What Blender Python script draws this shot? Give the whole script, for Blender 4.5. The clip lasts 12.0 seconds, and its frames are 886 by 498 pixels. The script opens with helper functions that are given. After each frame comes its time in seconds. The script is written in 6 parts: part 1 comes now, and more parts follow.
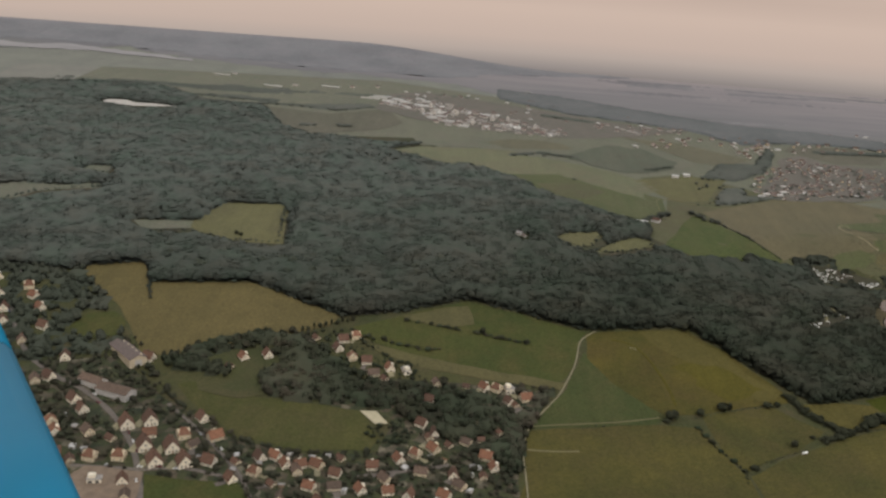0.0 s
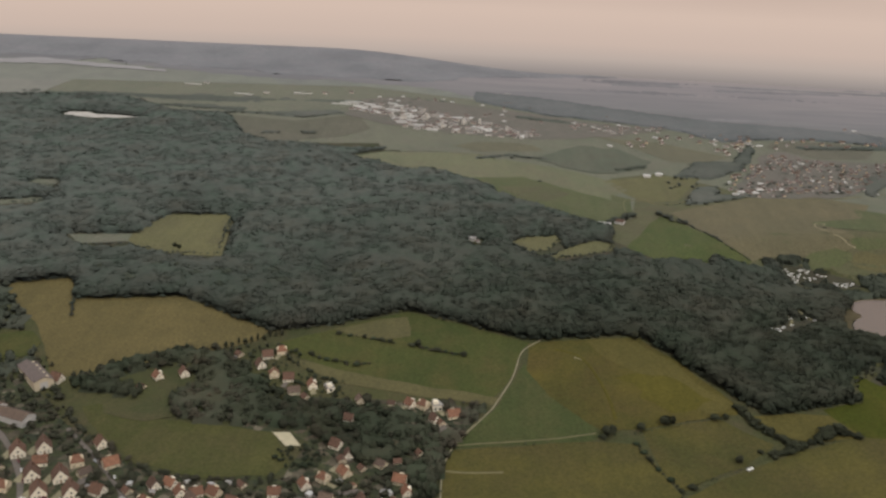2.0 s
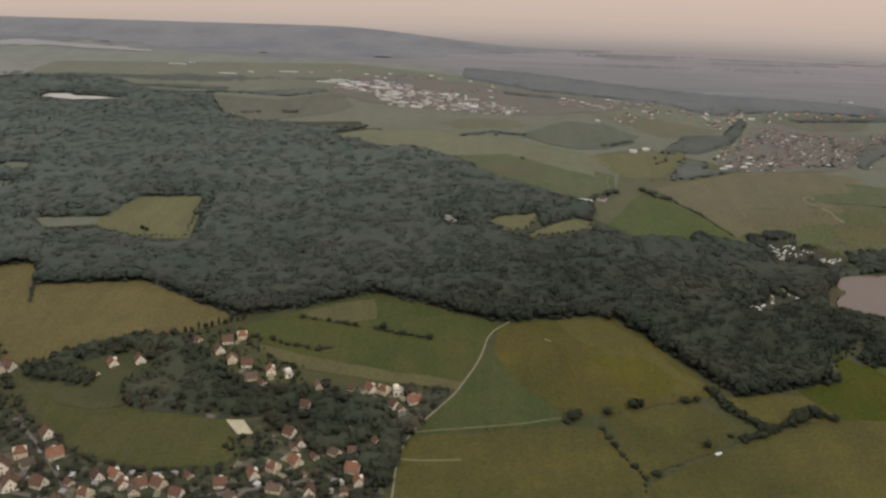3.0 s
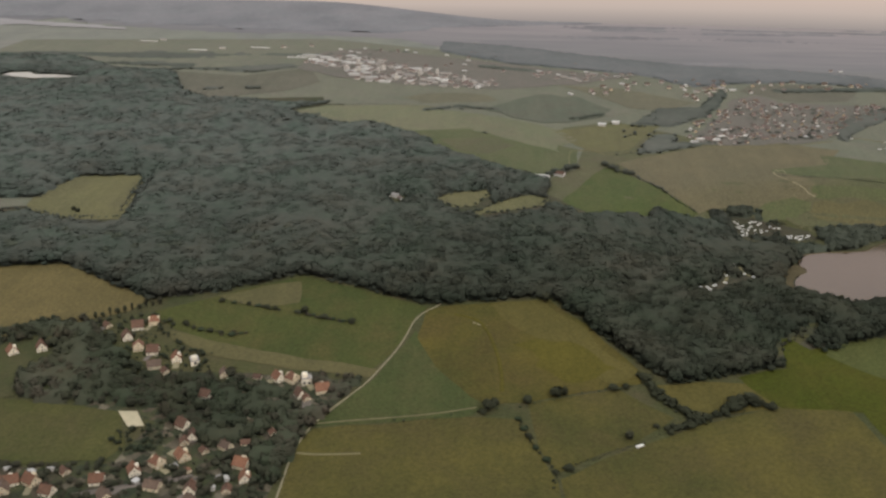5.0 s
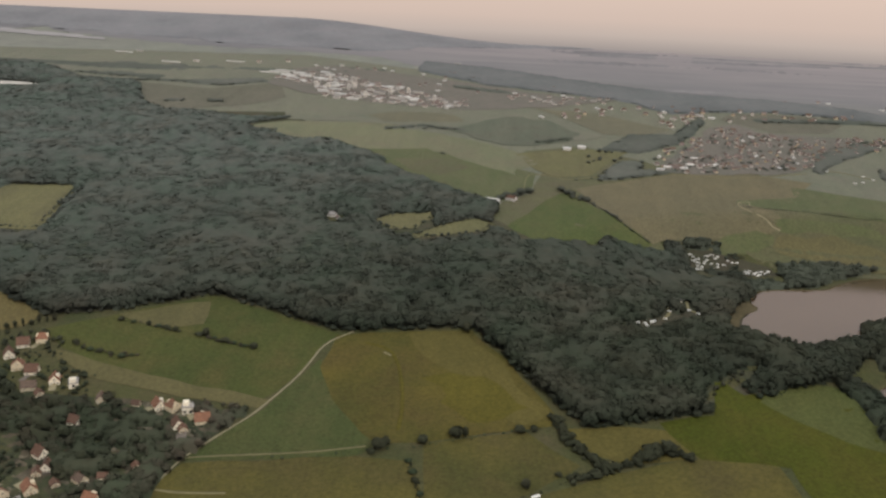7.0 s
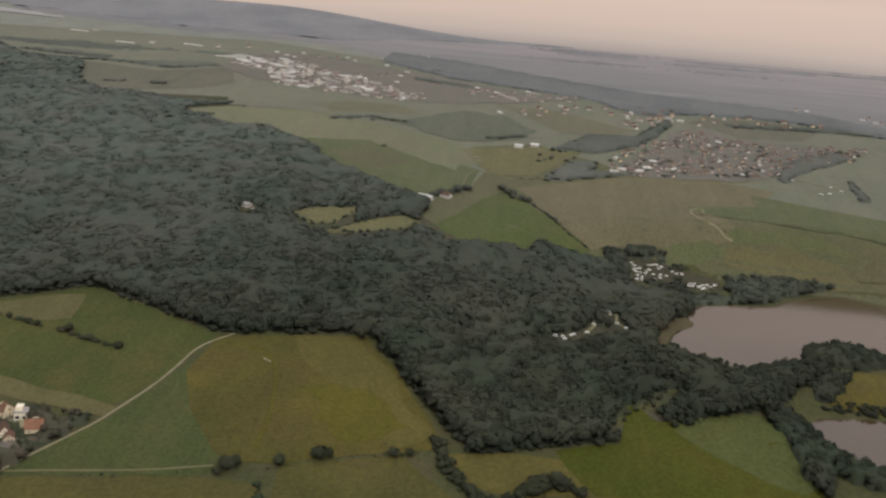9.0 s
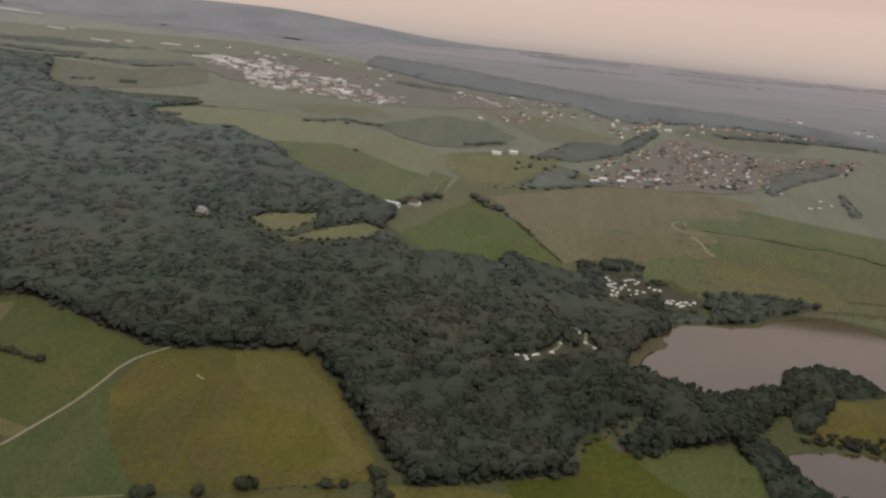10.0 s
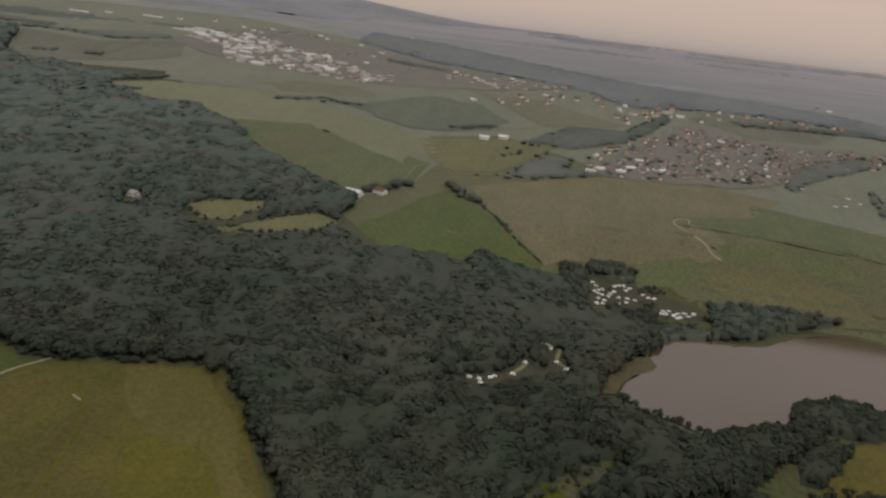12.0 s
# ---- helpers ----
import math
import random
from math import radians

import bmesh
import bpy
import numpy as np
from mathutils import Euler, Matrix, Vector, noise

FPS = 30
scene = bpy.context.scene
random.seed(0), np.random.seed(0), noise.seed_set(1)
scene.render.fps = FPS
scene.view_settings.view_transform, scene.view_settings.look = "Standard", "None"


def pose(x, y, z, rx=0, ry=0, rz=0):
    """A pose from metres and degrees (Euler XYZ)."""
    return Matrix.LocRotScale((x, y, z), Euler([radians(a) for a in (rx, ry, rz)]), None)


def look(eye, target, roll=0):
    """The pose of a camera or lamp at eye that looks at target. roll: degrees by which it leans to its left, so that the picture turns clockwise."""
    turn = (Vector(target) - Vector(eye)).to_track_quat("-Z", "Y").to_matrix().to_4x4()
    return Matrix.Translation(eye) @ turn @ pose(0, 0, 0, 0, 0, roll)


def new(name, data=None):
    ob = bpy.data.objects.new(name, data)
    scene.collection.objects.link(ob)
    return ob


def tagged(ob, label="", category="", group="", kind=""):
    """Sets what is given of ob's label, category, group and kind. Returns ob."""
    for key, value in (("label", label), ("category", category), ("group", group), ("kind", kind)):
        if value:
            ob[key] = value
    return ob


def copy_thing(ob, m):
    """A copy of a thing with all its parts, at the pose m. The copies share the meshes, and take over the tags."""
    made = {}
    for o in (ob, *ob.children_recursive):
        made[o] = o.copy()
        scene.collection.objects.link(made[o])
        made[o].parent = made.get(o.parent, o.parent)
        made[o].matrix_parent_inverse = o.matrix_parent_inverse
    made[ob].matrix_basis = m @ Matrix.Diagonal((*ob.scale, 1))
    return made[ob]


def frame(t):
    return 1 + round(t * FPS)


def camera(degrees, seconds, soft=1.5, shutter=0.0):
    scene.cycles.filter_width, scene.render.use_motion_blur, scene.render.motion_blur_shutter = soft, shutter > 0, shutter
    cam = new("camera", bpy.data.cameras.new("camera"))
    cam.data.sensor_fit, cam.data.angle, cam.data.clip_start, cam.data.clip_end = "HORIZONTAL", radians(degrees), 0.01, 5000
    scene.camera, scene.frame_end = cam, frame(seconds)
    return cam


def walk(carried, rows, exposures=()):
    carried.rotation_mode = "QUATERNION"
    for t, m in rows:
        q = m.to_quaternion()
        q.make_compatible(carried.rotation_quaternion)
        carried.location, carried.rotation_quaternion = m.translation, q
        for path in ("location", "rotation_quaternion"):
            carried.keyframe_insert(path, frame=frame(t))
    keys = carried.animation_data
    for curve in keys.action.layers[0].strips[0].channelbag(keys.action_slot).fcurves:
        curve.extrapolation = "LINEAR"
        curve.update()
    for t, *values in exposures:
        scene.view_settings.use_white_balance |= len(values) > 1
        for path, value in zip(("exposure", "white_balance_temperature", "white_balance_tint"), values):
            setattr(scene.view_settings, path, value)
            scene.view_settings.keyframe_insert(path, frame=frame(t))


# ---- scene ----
cam = camera(52.0, 12.0, soft=2.6)


def flight(x, y, z, yaw, pitch, lean):
    """Eye and heading of the aircraft's window: degrees, lean to the right."""
    a, b = radians(yaw), radians(pitch)
    way = Vector((-math.sin(a) * math.cos(b), math.cos(a) * math.cos(b), math.sin(b)))
    eye = Vector((x, y, z))
    return look(eye, eye + way, -lean)


PATH = [
    (0, 0.00, 0.00, 190.00, 0.000, -15.518, -4.069),
    (0.5, 13.51, 7.57, 188.96, 0.327, -15.214, -3.678),
    (1, 27.02, 15.21, 187.66, 0.620, -14.841, -3.291),
    (1.5, 40.19, 23.42, 186.04, 1.002, -14.673, -2.817),
    (2, 53.35, 32.13, 184.37, 1.291, -15.109, -2.423),
    (2.5, 66.48, 40.97, 182.69, 1.608, -15.752, -2.035),
    (3, 79.64, 49.76, 180.90, 1.940, -16.435, -1.584),
    (5, 132.76, 81.72, 172.64, 3.330, -17.731, -0.699),
    (5.5, 145.33, 90.57, 170.30, 3.572, -17.432, -0.953),
    (6, 157.92, 99.66, 167.98, 3.786, -16.900, -1.511),
    (6.5, 170.35, 108.94, 165.60, 4.096, -16.373, -1.943),
    (8.5, 220.89, 153.78, 153.92, 4.688, -16.047, -3.871),
    (9, 230.78, 168.71, 151.01, 4.586, -16.050, -4.490),
    (9.5, 240.01, 184.38, 148.12, 4.618, -15.843, -4.972),
    (10, 248.58, 201.20, 145.37, 4.604, -15.510, -5.483),
    (10.5, 256.38, 218.81, 142.62, 4.666, -15.214, -6.083),
    (11, 263.34, 236.81, 139.71, 4.731, -14.861, -6.541),
    (11.5, 269.53, 255.11, 136.74, 5.217, -15.018, -6.722),
    (12, 275.34, 273.63, 133.91, 6.255, -16.424, -6.283),
]
walk(cam, [(t, flight(*row)) for t, *row in PATH], [(0, -0.10), (1.5, 0.0), (2.5, 0.0), (3, -0.02), (5.5, 0.14), (9, 0.11), (10.5, 0.03), (12, -0.15)])

# ---- world, sun ----
SUN_AZIMUTH, SUN_HEIGHT = 150.0, 42.0   # from +y clockwise, above the horizon

world = bpy.data.worlds.new("world")
scene.world = world
world.use_nodes = True
wn, wl = world.node_tree.nodes, world.node_tree.links
wn.clear()
w_out = wn.new("ShaderNodeOutputWorld")
w_bg = wn.new("ShaderNodeBackground")
w_sky = wn.new("ShaderNodeTexSky")
w_sky.sky_type = "NISHITA"
w_sky.sun_disc = False
w_sky.sun_elevation = radians(SUN_HEIGHT)
w_sky.sun_rotation = radians(SUN_AZIMUTH)
w_sky.dust_density = 4.0
w_co = wn.new("ShaderNodeTexCoord")
w_sep = wn.new("ShaderNodeSeparateXYZ")
wl.new(w_co.outputs["Generated"], w_sep.inputs[0])
# the cloud sheet: pinkish beige low down, paler and greyer above
w_ramp = wn.new("ShaderNodeValToRGB")
els = w_ramp.color_ramp.elements
els[0].position, els[0].color = 0.0, (0.66, 0.51, 0.43, 1)
els[1].position, els[1].color = 1.0, (0.82, 0.87, 0.93, 1)
for at, col in ((0.06, (0.70, 0.54, 0.455, 1)), (0.20, (0.80, 0.61, 0.53, 1)), (0.42, (0.81, 0.77, 0.76, 1))):
    e = els.new(at)
    e.color = col
wl.new(w_sep.outputs["Z"], w_ramp.inputs[0])
w_map = wn.new("ShaderNodeMapping")
w_map.inputs["Scale"].default_value = (1.6, 1.6, 9.0)
wl.new(w_co.outputs["Generated"], w_map.inputs[0])
w_noise = wn.new("ShaderNodeTexNoise")
w_noise.inputs["Scale"].default_value = 1.7
w_noise.inputs["Detail"].default_value = 4.0
wl.new(w_map.outputs[0], w_noise.inputs[0])
w_cl = wn.new("ShaderNodeMapRange")
w_cl.inputs[1].default_value, w_cl.inputs[2].default_value = 0.3, 0.7
w_cl.inputs[3].default_value, w_cl.inputs[4].default_value = 0.97, 1.04
wl.new(w_noise.outputs[0], w_cl.inputs[0])
w_mul = wn.new("ShaderNodeVectorMath")
w_mul.operation = "SCALE"
wl.new(w_ramp.outputs[0], w_mul.inputs[0])
wl.new(w_cl.outputs[0], w_mul.inputs["Scale"])
w_dim = wn.new("ShaderNodeVectorMath")
w_dim.operation = "SCALE"
w_dim.inputs["Scale"].default_value = 0.06
wl.new(w_sky.outputs[0], w_dim.inputs[0])
w_mix = wn.new("ShaderNodeMix")
w_mix.data_type = "RGBA"
w_mix.inputs[0].default_value = 0.88
wl.new(w_dim.outputs[0], w_mix.inputs[6])
wl.new(w_mul.outputs[0], w_mix.inputs[7])
wl.new(w_mix.outputs[2], w_bg.inputs[0])
w_bg.inputs[1].default_value = 1.0
wl.new(w_bg.outputs[0], w_out.inputs[0])

sun = new("sun", bpy.data.lights.new("sun", "SUN"))
sun.data.energy = 1.2
sun.data.angle = radians(14)
sun.data.color = (0.95, 0.96, 0.95)
sa, sh = radians(SUN_AZIMUTH), radians(SUN_HEIGHT)
sun.matrix_world = look((0, 0, 900), Vector((0, 0, 900)) - Vector((math.sin(sa) * math.cos(sh), math.cos(sa) * math.cos(sh), math.sin(sh))))


# ---- materials ----
def material(name, build):
    m = bpy.data.materials.new(name)
    m.use_nodes = True
    nt = m.node_tree
    bsdf = nt.nodes["Principled BSDF"]
    build(nt, bsdf)
    return m


def coords(nt, stretch=(1, 1, 1), turn=0.0):
    g = nt.nodes.new("ShaderNodeNewGeometry")
    mp = nt.nodes.new("ShaderNodeMapping")
    mp.inputs["Scale"].default_value = stretch
    mp.inputs["Rotation"].default_value = (0, 0, radians(turn))
    nt.links.new(g.outputs["Position"], mp.inputs[0])
    return mp.outputs[0]


def noise_of(nt, co, scale, detail=3.0, rough=0.55):
    n = nt.nodes.new("ShaderNodeTexNoise")
    n.inputs["Scale"].default_value = scale
    n.inputs["Detail"].default_value = detail
    n.inputs["Roughness"].default_value = rough
    nt.links.new(co, n.inputs["Vector"])
    return n.outputs[0]


def ramp_of(nt, value, stops):
    r = nt.nodes.new("ShaderNodeValToRGB")
    el = r.color_ramp.elements
    el[0].position, el[0].color = stops[0][0], (*stops[0][1], 1)
    el[1].position, el[1].color = stops[-1][0], (*stops[-1][1], 1)
    for at, col in stops[1:-1]:
        e = el.new(at)
        e.color = (*col, 1)
    nt.links.new(value, r.inputs[0])
    return r.outputs[0]


def mixed(nt, a, b, factor, mode="MIX"):
    m = nt.nodes.new("ShaderNodeMix")
    m.data_type, m.blend_type = "RGBA", mode
    for sock, v in ((m.inputs[0], factor), (m.inputs[6], a), (m.inputs[7], b)):
        if hasattr(v, "is_output"):
            nt.links.new(v, sock)
        elif isinstance(v, (int, float)):
            sock.default_value = v
        else:
            sock.default_value = (*v, 1)
    return m.outputs[2]


def bumped(nt, bsdf, height, strength, distance):
    b = nt.nodes.new("ShaderNodeBump")
    b.inputs["Strength"].default_value = strength
    b.inputs["Distance"].default_value = distance
    nt.links.new(height, b.inputs["Height"])
    nt.links.new(b.outputs[0], bsdf.inputs["Normal"])


def tint(c, k):
    return tuple(v * k for v in c)


def crop(name, low, high, stains, rows=0.0, turn=0.0, seed=0.0, sheen=0.15):
    """Grass or crop: broad patches, medium mottling, fine grain, drill rows."""
    def build(nt, bsdf):
        co = coords(nt, turn=turn)
        off = nt.nodes.new("ShaderNodeVectorMath")
        off.inputs[1].default_value = (seed * 37.0, seed * 53.0, 0)
        nt.links.new(co, off.inputs[0])
        co = off.outputs[0]
        broad = ramp_of(nt, noise_of(nt, co, 0.014, 4, 0.55), [(0.40, low), (0.60, high)])
        blot = ramp_of(nt, noise_of(nt, co, 0.045, 5, 0.65), [(0.42, (0, 0, 0)), (0.68, (1, 1, 1))])
        col = mixed(nt, broad, stains, blot)
        grain = ramp_of(nt, noise_of(nt, co, 0.55, 4, 0.7), [(0.3, (0.72, 0.72, 0.72)), (0.7, (1.22, 1.22, 1.22))])
        col = mixed(nt, col, grain, 1.0, "MULTIPLY")
        if rows:
            streak = noise_of(nt, coords(nt, (rows * 3.2, rows * 0.16, 0.1), turn), 1.0, 3, 0.6)
            line = ramp_of(nt, streak, [(0.3, (0.93, 0.935, 0.93)), (0.7, (1.06, 1.055, 1.04))])
            col = mixed(nt, col, line, 1.0, "MULTIPLY")
        nt.links.new(col, bsdf.inputs["Base Color"])
        bsdf.inputs["Roughness"].default_value = 0.95
        bsdf.inputs["Specular IOR Level"].default_value = 0.15
        bsdf.inputs["Sheen Weight"].default_value = sheen
        bsdf.inputs["Sheen Roughness"].default_value = 0.6
        bumped(nt, bsdf, noise_of(nt, co, 0.9, 4, 0.7), 0.6, 0.5)
    return material(name, build)


def leaf(name, dark, mid, light, sheen=0.1, far=None):
    """Foliage: stands, single crowns and leaf clusters each vary; far puts haze into the colour, greyer with distance.
    """
    def build(nt, bsdf):
        co = coords(nt)
        stand = ramp_of(nt, noise_of(nt, co, 0.012, 4, 0.6), [(0.34, tint(dark, 0.90)), (0.50, mid), (0.66, tint(light, 1.04))])
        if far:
            farness = nt.nodes.new("ShaderNodeVectorMath")
            farness.operation = "DOT_PRODUCT"
            farness.inputs[1].default_value = (-0.45, 1.0, 0.0)
            nt.links.new(co, farness.inputs[0])
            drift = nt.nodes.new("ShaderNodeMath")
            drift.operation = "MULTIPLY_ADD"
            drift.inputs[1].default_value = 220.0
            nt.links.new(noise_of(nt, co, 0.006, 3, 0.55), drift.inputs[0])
            nt.links.new(farness.outputs["Value"], drift.inputs[2])
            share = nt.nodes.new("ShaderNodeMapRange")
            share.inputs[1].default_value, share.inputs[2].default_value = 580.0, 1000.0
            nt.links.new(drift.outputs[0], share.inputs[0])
            haze_tone = ramp_of(nt, noise_of(nt, co, 0.009, 3, 0.5), [(0.36, tint(far, 0.93)), (0.64, tint(far, 1.07))])
            stand = mixed(nt, stand, haze_tone, share.outputs[0])
        hue = ramp_of(nt, noise_of(nt, co, 0.035, 4, 0.62), [(0.36, (0.92, 1.03, 0.97)), (0.52, (1.0, 1.0, 1.0)), (0.68, (1.09, 0.99, 0.95))])
        stand = mixed(nt, stand, hue, 0.9 if far or "garden" in name else 0.2, "MULTIPLY")
        crownv = ramp_of(nt, noise_of(nt, co, 0.16, 2, 0.5), [(0.3, (0.92, 0.92, 0.92)), (0.7, (1.08, 1.07, 1.05))])
        col = mixed(nt, stand, crownv, 1.0, "MULTIPLY")
        geo = nt.nodes.new("ShaderNodeNewGeometry")
        isl = ramp_of(nt, geo.outputs["Random Per Island"], [(0.0, (0.94, 0.94, 0.94)), (1.0, (1.06, 1.06, 1.05))])
        col = mixed(nt, col, isl, 1.0, "MULTIPLY")
        fine = ramp_of(nt, noise_of(nt, co, 1.4, 3, 0.7), [(0.3, (0.86, 0.86, 0.86)), (0.7, (1.14, 1.14, 1.12))])
        col = mixed(nt, col, fine, 0.7, "MULTIPLY")
        nt.links.new(col, bsdf.inputs["Base Color"])
        bsdf.inputs["Roughness"].default_value = 0.85
        bsdf.inputs["Specular IOR Level"].default_value = 0.12
        bsdf.inputs["Sheen Weight"].default_value = sheen
        soft_n = nt.nodes.new("ShaderNodeMix")
        soft_n.data_type = "VECTOR"
        soft_n.inputs[0].default_value = 0.90
        nt.links.new(geo.outputs["Normal"], soft_n.inputs[4])
        soft_n.inputs[5].default_value = (0.0, 0.0, 1.0)
        unit = nt.nodes.new("ShaderNodeVectorMath")
        unit.operation = "NORMALIZE"
        nt.links.new(soft_n.outputs[1], unit.inputs[0])
        nt.links.new(unit.outputs[0], bsdf.inputs["Normal"])
    return material(name, build)


def rough(name, col, spread=0.12, rough_=0.85, scale=0.6, metal=0.0):
    def build(nt, bsdf):
        co = coords(nt)
        big = ramp_of(nt, noise_of(nt, co, scale, 4, 0.6), [(0.3, tint(col, 1 - spread)), (0.7, tint(col, 1 + spread))])
        info = nt.nodes.new("ShaderNodeObjectInfo")
        each = ramp_of(nt, info.outputs["Random"], [(0.0, (0.86, 0.86, 0.86)), (1.0, (1.12, 1.10, 1.06))])
        c = mixed(nt, big, each, 1.0, "MULTIPLY")
        fine = ramp_of(nt, noise_of(nt, co, scale * 9, 3, 0.7), [(0.3, (0.88, 0.88, 0.87)), (0.7, (1.08, 1.08, 1.08))])
        c = mixed(nt, c, fine, 1.0, "MULTIPLY")
        nt.links.new(c, bsdf.inputs["Base Color"])
        bsdf.inputs["Roughness"].default_value = rough_
        bsdf.inputs["Metallic"].default_value = metal
        bumped(nt, bsdf, noise_of(nt, co, scale * 6, 3, 0.7), 0.4, 0.05)
    return material(name, build)


def tiled(name, col, row=0.34):
    """Roof tiles: courses as bump and shade, weathering in patches."""
    def build(nt, bsdf):
        co = coords(nt)
        w = nt.nodes.new("ShaderNodeTexWave")
        w.bands_direction = "Z"
        w.inputs["Scale"].default_value = 1.0 / row / 6.28 * 3.14
        w.inputs["Distortion"].default_value = 0.6
        nt.links.new(co, w.inputs[0])
        weather = ramp_of(nt, noise_of(nt, co, 0.8, 5, 0.7), [(0.3, tint(col, 0.62)), (0.55, col), (0.75, tint(col, 1.25))])
        info = nt.nodes.new("ShaderNodeObjectInfo")
        each = ramp_of(nt, info.outputs["Random"], [(0.0, (0.74, 0.74, 0.74)), (1.0, (1.22, 1.16, 1.12))])
        c = mixed(nt, weather, each, 1.0, "MULTIPLY")
        nt.links.new(c, bsdf.inputs["Base Color"])
        bsdf.inputs["Roughness"].default_value = 0.8
        bumped(nt, bsdf, w.outputs[1], 0.5, 0.04)
    return material(name, build)


M_MEADOW = crop("meadow grass", (0.050, 0.056, 0.020), (0.069, 0.070, 0.024), (0.078, 0.067, 0.030), sheen=0.03)
M_VILLAGEMEADOW = crop("yellow-green village meadow", (0.062, 0.066, 0.019), (0.085, 0.081, 0.025), (0.079, 0.071, 0.026), rows=0.04, turn=-20, seed=23, sheen=0.02)
M_COOLGREEN = crop("cool green crop", (0.048, 0.063, 0.020), (0.062, 0.075, 0.024), (0.074, 0.074, 0.027), rows=0.07, turn=35, seed=1, sheen=0.01)
M_GREEN = crop("green crop", (0.053, 0.065, 0.018), (0.069, 0.077, 0.021), (0.081, 0.075, 0.024), rows=0.07, turn=35, seed=1, sheen=0.01)
M_BRIGHT = crop("bright green crop", (0.050, 0.059, 0.007), (0.062, 0.069, 0.009), (0.070, 0.067, 0.011), rows=0.07, turn=60, seed=2, sheen=0.0)
M_OLIVE = crop("olive ripening meadow", (0.061, 0.060, 0.016), (0.100, 0.085, 0.021), (0.080, 0.067, 0.021), rows=0.04, turn=-20, seed=3, sheen=0.02)
M_OLIVEWARM = crop("golden-olive ripening meadow", (0.064, 0.061, 0.015), (0.108, 0.087, 0.019), (0.084, 0.066, 0.019), rows=0.04, turn=-20, seed=3, sheen=0.01)
M_DRYSTRIP = crop("dry grey-tan grass strip", (0.096, 0.088, 0.036), (0.114, 0.100, 0.042), (0.098, 0.088, 0.037), rows=0.04, turn=-20, seed=20, sheen=0.02)
M_YELLOW = crop("yellow-green meadow", (0.122, 0.117, 0.053), (0.14, 0.129, 0.058), (0.116, 0.106, 0.052), rows=0.06, turn=10, seed=4, sheen=0.03)
M_TAN = crop("tan hay meadow", (0.118, 0.094, 0.036), (0.146, 0.114, 0.044), (0.108, 0.088, 0.034), rows=0.05, turn=70, seed=5, sheen=0.02)
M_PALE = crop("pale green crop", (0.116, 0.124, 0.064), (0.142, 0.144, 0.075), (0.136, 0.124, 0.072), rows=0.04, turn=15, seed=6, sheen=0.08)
# M_FARTAN, M_FARGREEN, M_GREYTAN: distance haze is put into pale, greyed colours.
M_FARTAN = crop("hazed tan field", (0.110, 0.104, 0.061), (0.132, 0.118, 0.068), (0.108, 0.100, 0.059), rows=0.03, turn=80, seed=7, sheen=0.08)
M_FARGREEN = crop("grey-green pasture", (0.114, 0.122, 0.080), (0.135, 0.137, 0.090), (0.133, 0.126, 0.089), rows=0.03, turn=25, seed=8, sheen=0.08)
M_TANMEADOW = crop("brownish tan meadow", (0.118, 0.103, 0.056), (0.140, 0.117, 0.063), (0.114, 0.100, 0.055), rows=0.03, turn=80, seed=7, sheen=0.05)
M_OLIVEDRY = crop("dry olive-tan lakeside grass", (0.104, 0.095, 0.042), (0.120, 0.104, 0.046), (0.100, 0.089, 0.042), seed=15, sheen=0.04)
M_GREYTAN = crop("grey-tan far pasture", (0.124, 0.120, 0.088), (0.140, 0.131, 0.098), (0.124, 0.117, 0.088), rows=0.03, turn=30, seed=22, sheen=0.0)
M_FRESH = crop("fresh green crop beyond the forest", (0.064, 0.083, 0.025), (0.077, 0.092, 0.029), (0.085, 0.089, 0.033), rows=0.04, turn=15, seed=12, sheen=0.03)
M_MIDGREEN = crop("mid green crop", (0.077, 0.091, 0.036), (0.091, 0.101, 0.041), (0.099, 0.099, 0.046), rows=0.04, turn=15, seed=12, sheen=0.05)
M_LAKESIDE = crop("lakeside meadow", (0.085, 0.089, 0.041), (0.102, 0.099, 0.046), (0.096, 0.085, 0.046), seed=13, sheen=0.05)
# Tree shade on the camp ground is put into this darker colour.
M_CAMPGRASS = crop("shaded camp grass", (0.044, 0.047, 0.028), (0.058, 0.056, 0.034), (0.066, 0.056, 0.038), seed=9, sheen=0.0)
M_FLOOR = crop("forest floor", (0.052, 0.058, 0.031), (0.073, 0.071, 0.041), (0.086, 0.073, 0.050), seed=9, sheen=0.0)


